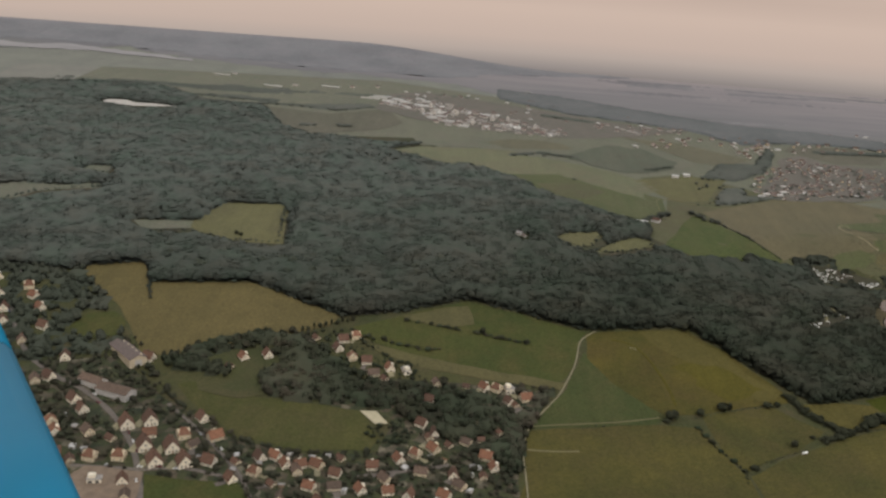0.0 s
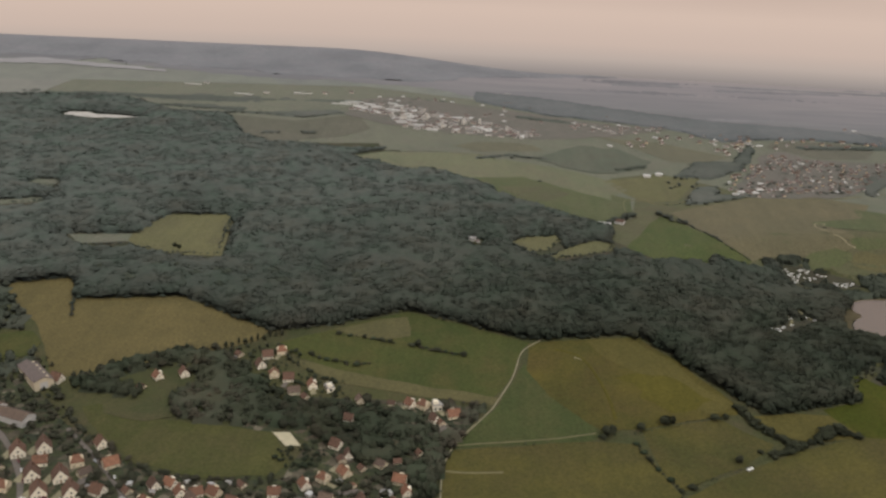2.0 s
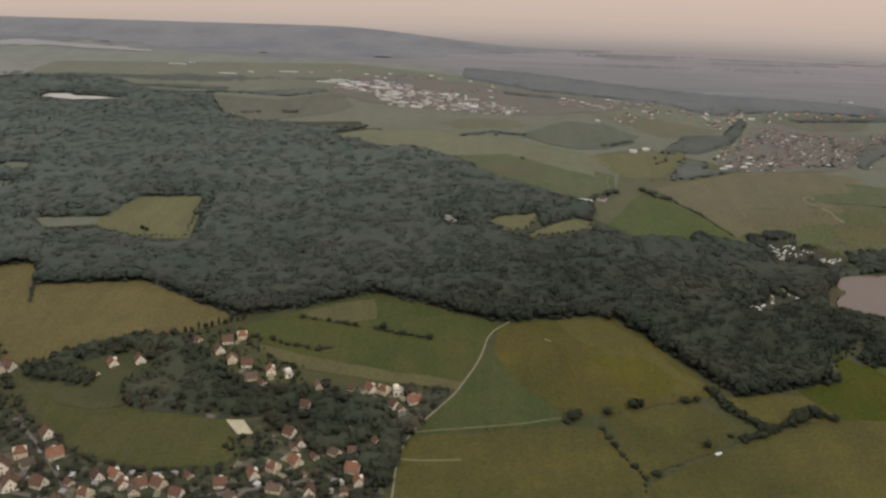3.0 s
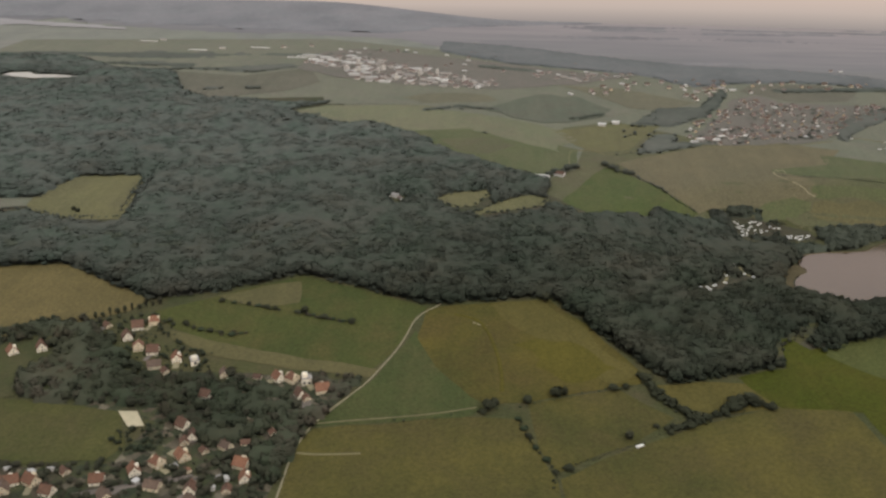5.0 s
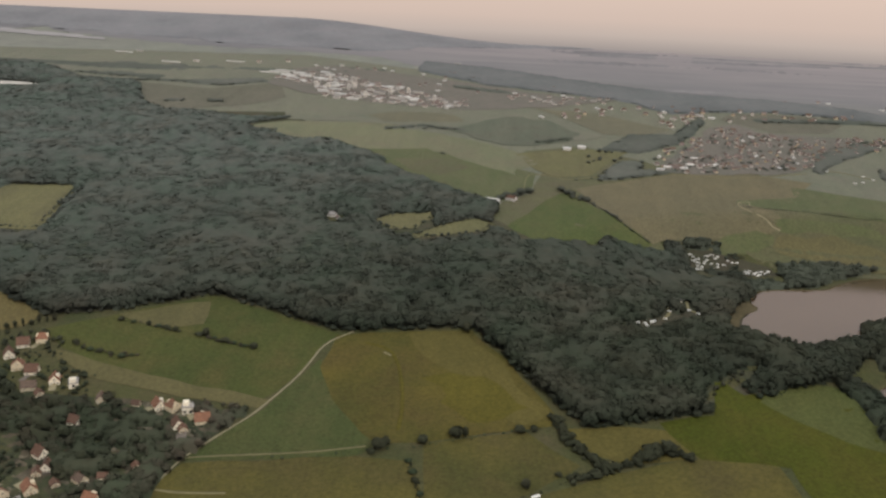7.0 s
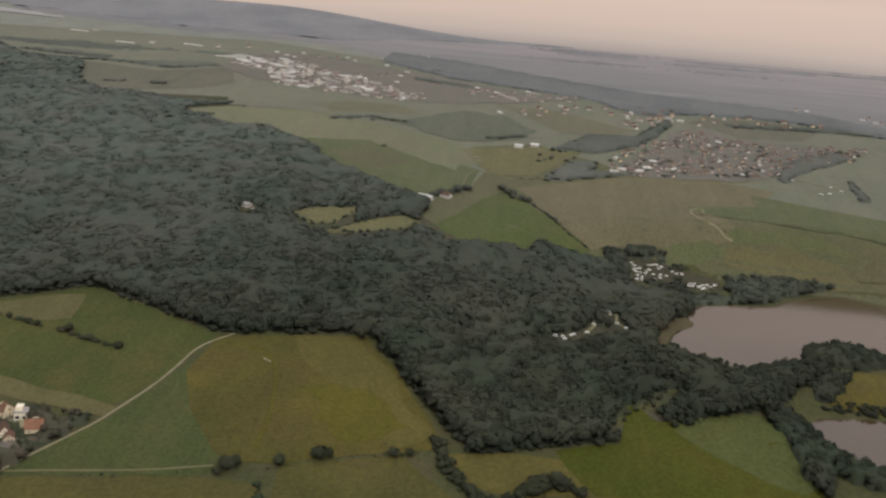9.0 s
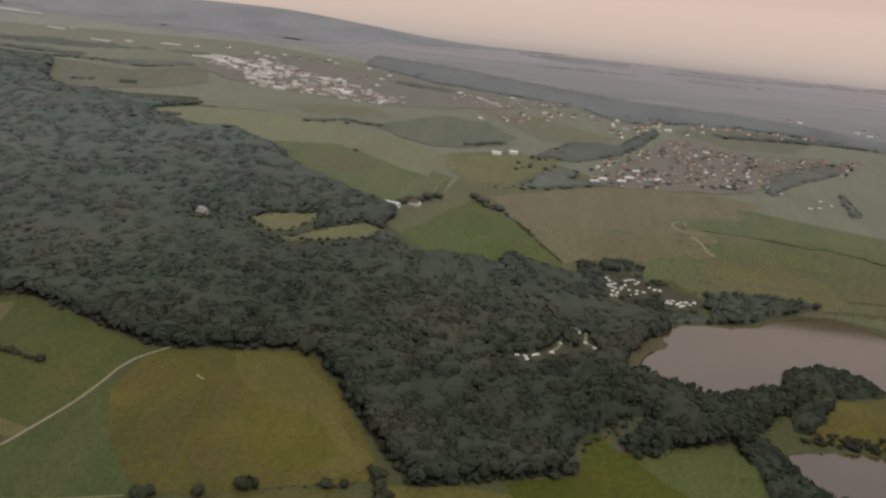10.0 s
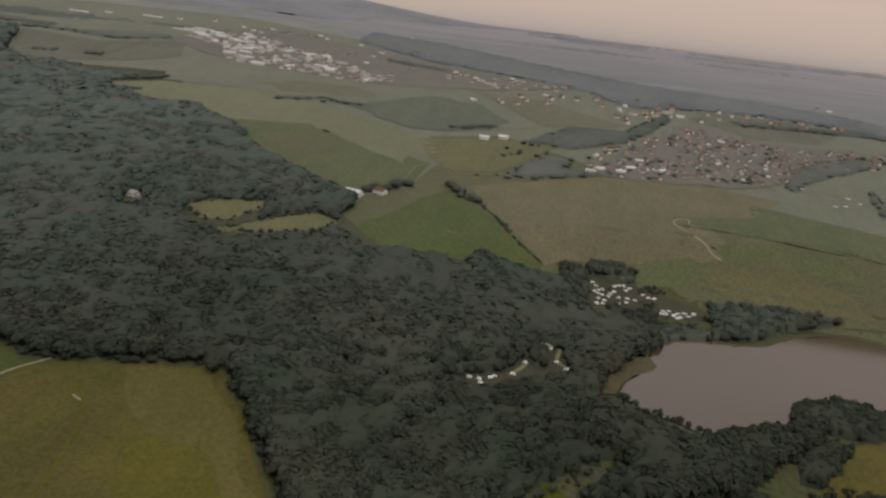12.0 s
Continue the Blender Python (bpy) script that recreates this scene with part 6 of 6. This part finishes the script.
hedge([(146.6, 456.3), (150.2, 447.3), (154.7, 433.9), (161, 421), (160.2, 409.5)], 1.5, (0.7, 1.7), [M_LEAFDARK, M_BARK], "thin scrubby hedge along a ditch")
hedge([(160, 419), (167, 423.7), (189, 435.8), (214, 451.5)], 1.3, (0.5, 1.1), [M_LEAFDARK, M_BARK], "low grassy hedge line between meadows")
hedge([(82.4, 450.5), (107.7, 455.5), (132.1, 462.3), (151, 468), (170.9, 476.5), (196.3, 485), (208.9, 488.8)], 3.5, (0.6, 1.5), [M_LEAFGREEN, M_BARK], "low fence line overgrown with shrubs")
EDGE = [(-247, 605), (-211, 618), (-196, 587.5), (-131, 598), (-62, 557.5), (-25.3, 568.8), (18.5, 594.2), (95.6, 561.9), (166.7, 575.7), (192.3, 535.7), (222.5, 491.7), (243.3, 498.3), (280.5, 510.5), (307.5, 526.9), (336.3, 543.2)]
for a, b in zip(EDGE, EDGE[1:]):
    if a == (280.5, 510.5):
        continue
    hedge([a, ((a[0] + b[0]) / 2 + 0.5, (a[1] + b[1]) / 2 - 0.5), b], 1.7, (1.2, 4.2), [M_LEAF, M_BARK], "scrubby bushes along the forest edge", width=4.0)
hedge([(-197, 585), (-193.5, 573), (-189.5, 563)], 1.6, (1.0, 3.2), [M_LEAF, M_BARK], "short row of bushes running into the tan meadow", width=1.5)
for ring in (CLEARING, SMALL_A, SMALL_B, WEST_CLEARINGS, WEST_GAP, QUARRY):
    for a, b in zip(ring, ring[1:] + ring[:1]):
        hedge([a, ((a[0] + b[0]) / 2, (a[1] + b[1]) / 2), b], 2.4, (0.9, 2.4), [M_LEAF, M_BARK], "young trees along the edge of a clearing", MID_TREES, width=3.0)
bx, by = spots(VALE, 2.6, rng, thin=0.35)
wood("scrub", bx, by, NEAR_TREES, [M_LEAFBROWN, M_BARK], "low scrub growing into the grassy vale", rng, tall=(0.8, 2.6), squat=1.5, category="scrub")
hedge([(313, 600), (322, 593), (331, 589), (344, 581), (357, 588), (372, 595), (379, 601)], 1.9, (1.4, 3.4), [M_LEAF, M_BARK], "trees crowding the lake's near shore", width=4.0)
hedge([(382, 602), (383, 613), (391, 622), (404, 625.5), (418, 618), (425, 607)], 2.0, (2.5, 5.5), [M_LEAF, M_BARK], "trees round the rim of the headland", width=3.0)
hedge([(431, 606), (450, 607), (470, 611), (490, 617)], 1.8, (1.0, 2.6), [M_LEAF, M_BARK], "shore scrub beside the lake", width=2.5)
hedge([(429, 713.5), (440, 711), (449, 704), (457, 692), (466, 675)], 1.5, (0.5, 1.1), [M_LEAFDARK, M_BARK], "low dark scrub along the lake shore", width=1.0)
hedge([(-21, 557), (-4, 553.5), (13, 549.5)], 1.8, (0.9, 2.0), [M_LEAFBROWN, M_BARK], "scrubby strip across the green field", width=3.0)
hedge([(25, 547), (46, 540.6), (58, 538)], 1.8, (0.9, 2.2), [M_LEAFBROWN, M_BARK], "dark scrub strip in the green field", width=3.0)
hedge([(-33, 530), (-11, 522.5), (1, 522.8)], 1.8, (0.9, 2.2), [M_LEAFBROWN, M_BARK], "scrub row above the gardens", width=4.0)
hedge([(-137, 447), (-120, 433), (-98, 418), (-66, 407), (-30, 413)], 2.6, (1.0, 3.2), [M_LEAFBROWN, M_BARK], "garden hedge along the village meadow", width=3.0)
hedge([(208, 497), (212.8, 482), (220.6, 470.5), (228.5, 461.5)], 0.6, (1.2, 4.4), [M_LEAFDARK, M_BARK], "dense dark hedge growing out from the forest corner", width=4.5)
hedge([(214.9, 451.6), (226.5, 458.4), (239.8, 465.8), (248.7, 473), (255.6, 476), (266, 473.4)], 0.6, (1.0, 3.8), [M_LEAFDARK, M_BARK], "thick dark hedge along the green field", width=4.0)
hedge([(244, 469), (250, 474.5), (257, 476.5)], 1.6, (4.2, 5.6), [M_LEAFDARK, M_BARK], "taller trees in the thick hedge", width=4.0)
copse([(381, 599), (382, 613), (392, 623), (408, 626), (421, 618), (424, 604), (402, 596)], 3.4, (4.0, 6.0), [M_LEAF, M_BARK], "wooded headland reaching into the lake")
copse([(348.1, 543.3), (358.7, 555.8), (371.1, 571.7), (388.7, 591.1), (381.4, 596.3), (363.6, 585.7), (345.8, 571.5), (333.5, 546.7)], 3.8, (6.5, 9.5), [M_LEAF, M_BARK], "dark wood between lake and pond")
copse([(357, 552.2), (364.5, 536.4), (368.4, 523.1), (363.2, 500.7), (359.8, 482.8), (354.1, 500.7), (353.8, 527.4), (346.3, 541.5)], 3.4, (5, 8), [M_LEAF, M_BARK], "tree belt beside the pond")
copse([(367, 554), (383, 559), (401, 559.5), (428, 557), (428, 555), (401, 556.5), (378, 554.5)], 2.2, (2.4, 3.8), [M_LEAF, M_BARK], "shrubs along the pond's far bank")
copse([(371, 570), (389, 591), (397, 588), (388, 571), (382, 562), (376, 559)], 2.8, (3.0, 5.0), [M_LEAF, M_BARK], "dark trees at the edge of the pond meadow")
copse([(360, 516), (367, 502), (380, 495), (402, 492), (402, 499), (386, 503), (375, 510), (367, 524)], 4.2, (6, 9), [M_LEAF, M_BARK], "dark trees on the pond's near bank")
hedge([(375, 571), (380, 565), (388, 562), (400, 560.5), (412, 562.5)], 0.8, (0.9, 2.6), [M_LEAF, M_BARK], "shrub row across the pond meadow", width=3.0)
copse([(331, 665), (346, 675), (360, 680), (360, 690), (338, 692), (330, 682)], 2.8, (3.0, 4.4), [M_LEAFMID, M_BARK], "lower trees along the lake's far shore")
copse([(360, 681), (372, 685), (385, 692), (396, 706), (412, 717), (430, 726), (420, 728), (398, 720), (376, 712), (364, 702)], 3.4, (5.0, 7.0), [M_LEAFMID, M_BARK], "tree belt along the lake's far shore")
copse([(334, 698), (342, 699), (360, 701), (352, 694), (340, 690), (330, 686)], 2.6, (1.6, 2.6), [M_LEAFMID, M_BARK], "low trees round the camp site")
copse([(301, 723), (310, 725), (320, 728.5), (321, 734), (311, 732), (302, 729)], 2.6, (5.0, 6.8), [M_LEAFMID, M_BARK], "dense clump of tall trees behind the camp site")
copse([(321, 724), (325.5, 724), (327, 733), (323, 736)], 2.4, (3.0, 4.6), [M_LEAFMID, M_BARK], "trees beside the camp lane")
copse([(327, 719.5), (338, 722), (342, 725), (337, 727), (328, 724.5)], 2.2, (1.8, 3.2), [M_LEAFMID, M_BARK], "low scrub behind the camp pitches")
copse([(286, 717), (298, 723.5), (298, 727.5), (288, 723)], 3.0, (3.5, 5.5), [M_LEAF, M_BARK], "few trees at the camp entrance")
copse([(277.2, 640.3), (283.2, 640.3), (285.1, 614.5), (279.1, 614.5)], 3.6, (4, 6.5), [M_LEAF, M_BARK], "trees inside the small camp site")
hedge([(219, 792), (227, 781), (237, 773)], 2.2, (2.5, 5), [M_LEAFFAR], "row of trees along the field corner", MID_TREES, 4)
hedge([(239, 771), (259, 738), (268, 728), (277, 721)], 1.7, (0.9, 2.3), [M_LEAFFAR], "low hedge along the far green field", MID_TREES)
hedge([(351, 781), (368, 779), (390, 778), (411, 777.5), (435, 774.5), (459, 767.5), (497, 755)], 1.6, (0.6, 1.4), [M_LEAFFAR], "low hedge across the far meadow", MID_TREES)
hedge([(174, 767), (183, 775), (191, 782), (196, 786)], 4.0, (4, 7), [M_LEAFFAR], "trees round the farm sheds", MID_TREES, 4)
hedge([(231, 819), (264, 833), (299, 844)], 6, (1, 2), [M_LEAFFAR], "thin hedge beside the country road", MID_TREES)

copse([(286, 702), (298, 706), (307, 687), (318, 688), (326, 700), (334, 699), (336, 664), (330, 652), (318, 648), (308, 640), (296, 655), (290, 675)], 3.6, (5, 7.5), [M_LEAF, M_BARK], "dark wood between the camp and the lake")

copse([(282, 704), (288, 722), (297, 727), (300, 720), (303, 710), (303, 702), (291, 702)], 3.4, (3.5, 5.5), [M_LEAF, M_BARK], "dark wood west of the camp site")
copse([(360, 706), (364, 722), (384, 727), (404, 728), (420, 725), (398, 716), (376, 709)], 3.4, (4.5, 6.5), [M_LEAFMID, M_BARK], "dark trees between the camp and the lake")
copse([(328, 704), (337, 708), (339, 716), (332, 714)], 3.2, (2.2, 3.6), [M_LEAF, M_BARK], "few trees between the camp pitches")
copse([(306, 701), (322, 704), (334, 702), (322, 698)], 3.8, (3, 5), [M_LEAF, M_BARK], "low trees along the camp site")
px, py = spots([(301, 719), (312, 720), (326, 719), (358, 712), (356, 705), (336, 702), (312, 699), (303, 708)], 3.2, np.random.default_rng(8), thin=0.45)
near_van = np.array([min(math.hypot(a - u, b - v) for u, v in NORTH_PITCHES + EAST_PITCHES) for a, b in zip(px, py)])
px, py = px[near_van > 1.5], py[near_van > 1.5]
wood("camp_trees", px, py, NEAR_TREES, [M_LEAFMID, M_BARK], "small dark trees between the camp pitches", rng, tall=(1.0, 1.9), squat=1.4, category="trees")


def far_wood(poly, label):
    """A far wood: closed foliage that comes down to the ground at its rim, with low crowns on it."""
    # Farther woods take foliage colours with more haze put in.
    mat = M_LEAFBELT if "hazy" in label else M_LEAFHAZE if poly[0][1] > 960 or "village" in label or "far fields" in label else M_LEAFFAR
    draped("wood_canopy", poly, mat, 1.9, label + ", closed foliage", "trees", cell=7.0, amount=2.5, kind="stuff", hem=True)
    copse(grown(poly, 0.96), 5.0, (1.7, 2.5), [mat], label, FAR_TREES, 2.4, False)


far_wood([(244, 820), (269, 876), (290, 878), (286, 852), (318, 858), (300, 845), (262, 824)], "dark trees before the far village")
far_wood([(423, 874), (446, 928), (492, 973), (508, 954), (453, 902), (429, 864)], "tree belt beside the far village")
far_wood([(483, 894), (487, 890), (485, 841), (475, 838)], "tree row in the far fields")
far_wood([(256, 908), (286, 960), (323, 963), (363, 1040), (365, 1021), (331, 941), (286, 898)], "loose wood between the far villages")

# trees among the far houses, and far wood strips
ax, ay = spots(FAR_VILLAGE, 7.0, rng, thin=0.68)
wood("village_trees", ax, ay, FAR_TREES, [M_LEAFHAZE], "grey-green trees between the far houses", rng, tall=(1.4, 2.6), squat=1.7, category="trees")
ax, ay = spots([(250, 856), (288, 899), (338, 959), (312, 973), (262, 921), (237, 875)], 9, rng, thin=0.45)
wood("village_trees", ax, ay, FAR_TREES, [M_LEAFHAZE], "loose trees at the far village edge", rng, tall=(2, 4), squat=1.3, category="trees")
far_wood([(59, 938), (97, 959), (137, 946), (139, 943), (97, 952), (64, 934)], "dark scrub strip between far fields")
far_wood([(196, 918), (231, 938), (234, 934), (200, 915)], "dark scrub along the far pasture")
far_wood([(-265, 1072), (-218, 1092), (-137, 1080), (-89, 1112), (-107, 1125), (-175, 1101), (-267, 1086)], "long dark wood strip behind the tan field")
far_wood([(-171, 1008), (-150, 1009), (-147, 1000), (-168, 997)], "small far copse")
far_wood([(-129, 1013), (-112, 1018), (-111, 1008), (-128, 1004)], "small rounded far copse")
far_wood([(-48, 918), (-31, 920), (-33, 912), (-48, 910)], "small copse in the pale crop")
far_wood([(7, 896), (29, 894), (25, 888), (6, 889)], "dark copse at the forest edge")
far_wood([(119, 873), (126, 872), (126, 867), (118, 867)], "round copse in the field")
far_wood([(-323, 1114), (-270, 1123), (-209, 1115), (-216, 1101), (-274, 1106)], "far wood strip")
far_wood([(60, 1215), (150, 1150), (287, 1104), (337, 1050), (390, 1070), (443, 1078), (492, 1071), (565, 1038), (760, 985), (780, 1010), (579, 1075), (533, 1115), (457, 1140), (374, 1150), (288, 1180), (157, 1255), (60, 1290)], "broad hazy far wood belt")
far_wood([(108, 1142), (174, 1116), (174, 1106), (108, 1126)], "far wood strip behind the town")
far_wood([(410, 1045), (526, 1062), (663, 1043), (664, 1033), (527, 1047), (419, 1033)], "tree belt behind the far village")

# the far distance: wooded ridge and plain, strips of wood and scattered buildings
for i in range(46):
    cx0, cy0 = rng.uniform(-850, 1150), rng.uniform(1150, 1500)
    ln, wd = rng.uniform(30, 150), rng.uniform(5, 13)
    if inside(TOWN, cx0, cy0) or inside(FAR_VILLAGE, cx0, cy0) or (cy0 > 1255 and cx0 < 220):
        continue
    bounds = [(cx0 + ln * math.cos(u), cy0 + wd * math.sin(u) + 0.12 * ln * math.cos(u) * math.sin(1.3 * i)) for u in np.arange(0, 6.28, 0.52)]
    # Farther strips take the paler colour, with haze put into it.
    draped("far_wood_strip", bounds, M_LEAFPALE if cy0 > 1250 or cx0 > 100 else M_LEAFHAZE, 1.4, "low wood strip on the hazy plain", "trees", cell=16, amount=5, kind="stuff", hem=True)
sx, sy = rng.uniform(-300, 700, 170), rng.uniform(1090, 1230, 170)
keep = (np.sin(sx * 0.013 + 0.6) + np.cos(sy * 0.021 + sx * 0.006) > 0.45) & ~inside(TOWN, sx, sy) & ~inside(FAR_VILLAGE, sx, sy)
copies({0: FAR_KINDS[3], 1: FAR_KINDS[0]}, [(x, y, 80 + 10 * math.sin(x), (0, 1, 0)[i % 3]) for i, (x, y) in enumerate(zip(sx[keep], sy[keep]))], size=0.75)


# ---- added glowing wall, low haze over the crest put into its colours ----
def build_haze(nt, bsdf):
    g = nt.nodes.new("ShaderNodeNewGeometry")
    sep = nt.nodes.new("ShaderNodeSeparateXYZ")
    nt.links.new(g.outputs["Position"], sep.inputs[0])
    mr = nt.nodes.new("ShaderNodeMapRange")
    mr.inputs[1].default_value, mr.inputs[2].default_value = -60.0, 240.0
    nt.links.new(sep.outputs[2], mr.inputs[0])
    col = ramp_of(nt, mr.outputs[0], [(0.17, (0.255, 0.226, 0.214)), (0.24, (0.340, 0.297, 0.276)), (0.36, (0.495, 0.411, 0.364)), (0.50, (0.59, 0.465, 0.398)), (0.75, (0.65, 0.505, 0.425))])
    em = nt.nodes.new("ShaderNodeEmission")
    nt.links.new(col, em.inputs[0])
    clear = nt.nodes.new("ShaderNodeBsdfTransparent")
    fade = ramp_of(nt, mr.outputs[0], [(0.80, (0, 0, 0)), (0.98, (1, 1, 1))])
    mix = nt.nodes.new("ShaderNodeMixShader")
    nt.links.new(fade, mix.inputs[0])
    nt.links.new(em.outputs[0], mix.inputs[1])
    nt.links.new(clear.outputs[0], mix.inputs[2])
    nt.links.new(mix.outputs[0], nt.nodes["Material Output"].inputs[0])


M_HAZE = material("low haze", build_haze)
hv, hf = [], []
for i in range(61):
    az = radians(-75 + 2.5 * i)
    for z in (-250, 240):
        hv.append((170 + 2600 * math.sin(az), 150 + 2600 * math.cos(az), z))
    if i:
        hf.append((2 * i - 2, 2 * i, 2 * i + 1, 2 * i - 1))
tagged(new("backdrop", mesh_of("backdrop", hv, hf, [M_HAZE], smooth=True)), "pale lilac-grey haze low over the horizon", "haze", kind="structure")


# ---- the aircraft's own wing, placed to fit the camera's view when the shot begins ----
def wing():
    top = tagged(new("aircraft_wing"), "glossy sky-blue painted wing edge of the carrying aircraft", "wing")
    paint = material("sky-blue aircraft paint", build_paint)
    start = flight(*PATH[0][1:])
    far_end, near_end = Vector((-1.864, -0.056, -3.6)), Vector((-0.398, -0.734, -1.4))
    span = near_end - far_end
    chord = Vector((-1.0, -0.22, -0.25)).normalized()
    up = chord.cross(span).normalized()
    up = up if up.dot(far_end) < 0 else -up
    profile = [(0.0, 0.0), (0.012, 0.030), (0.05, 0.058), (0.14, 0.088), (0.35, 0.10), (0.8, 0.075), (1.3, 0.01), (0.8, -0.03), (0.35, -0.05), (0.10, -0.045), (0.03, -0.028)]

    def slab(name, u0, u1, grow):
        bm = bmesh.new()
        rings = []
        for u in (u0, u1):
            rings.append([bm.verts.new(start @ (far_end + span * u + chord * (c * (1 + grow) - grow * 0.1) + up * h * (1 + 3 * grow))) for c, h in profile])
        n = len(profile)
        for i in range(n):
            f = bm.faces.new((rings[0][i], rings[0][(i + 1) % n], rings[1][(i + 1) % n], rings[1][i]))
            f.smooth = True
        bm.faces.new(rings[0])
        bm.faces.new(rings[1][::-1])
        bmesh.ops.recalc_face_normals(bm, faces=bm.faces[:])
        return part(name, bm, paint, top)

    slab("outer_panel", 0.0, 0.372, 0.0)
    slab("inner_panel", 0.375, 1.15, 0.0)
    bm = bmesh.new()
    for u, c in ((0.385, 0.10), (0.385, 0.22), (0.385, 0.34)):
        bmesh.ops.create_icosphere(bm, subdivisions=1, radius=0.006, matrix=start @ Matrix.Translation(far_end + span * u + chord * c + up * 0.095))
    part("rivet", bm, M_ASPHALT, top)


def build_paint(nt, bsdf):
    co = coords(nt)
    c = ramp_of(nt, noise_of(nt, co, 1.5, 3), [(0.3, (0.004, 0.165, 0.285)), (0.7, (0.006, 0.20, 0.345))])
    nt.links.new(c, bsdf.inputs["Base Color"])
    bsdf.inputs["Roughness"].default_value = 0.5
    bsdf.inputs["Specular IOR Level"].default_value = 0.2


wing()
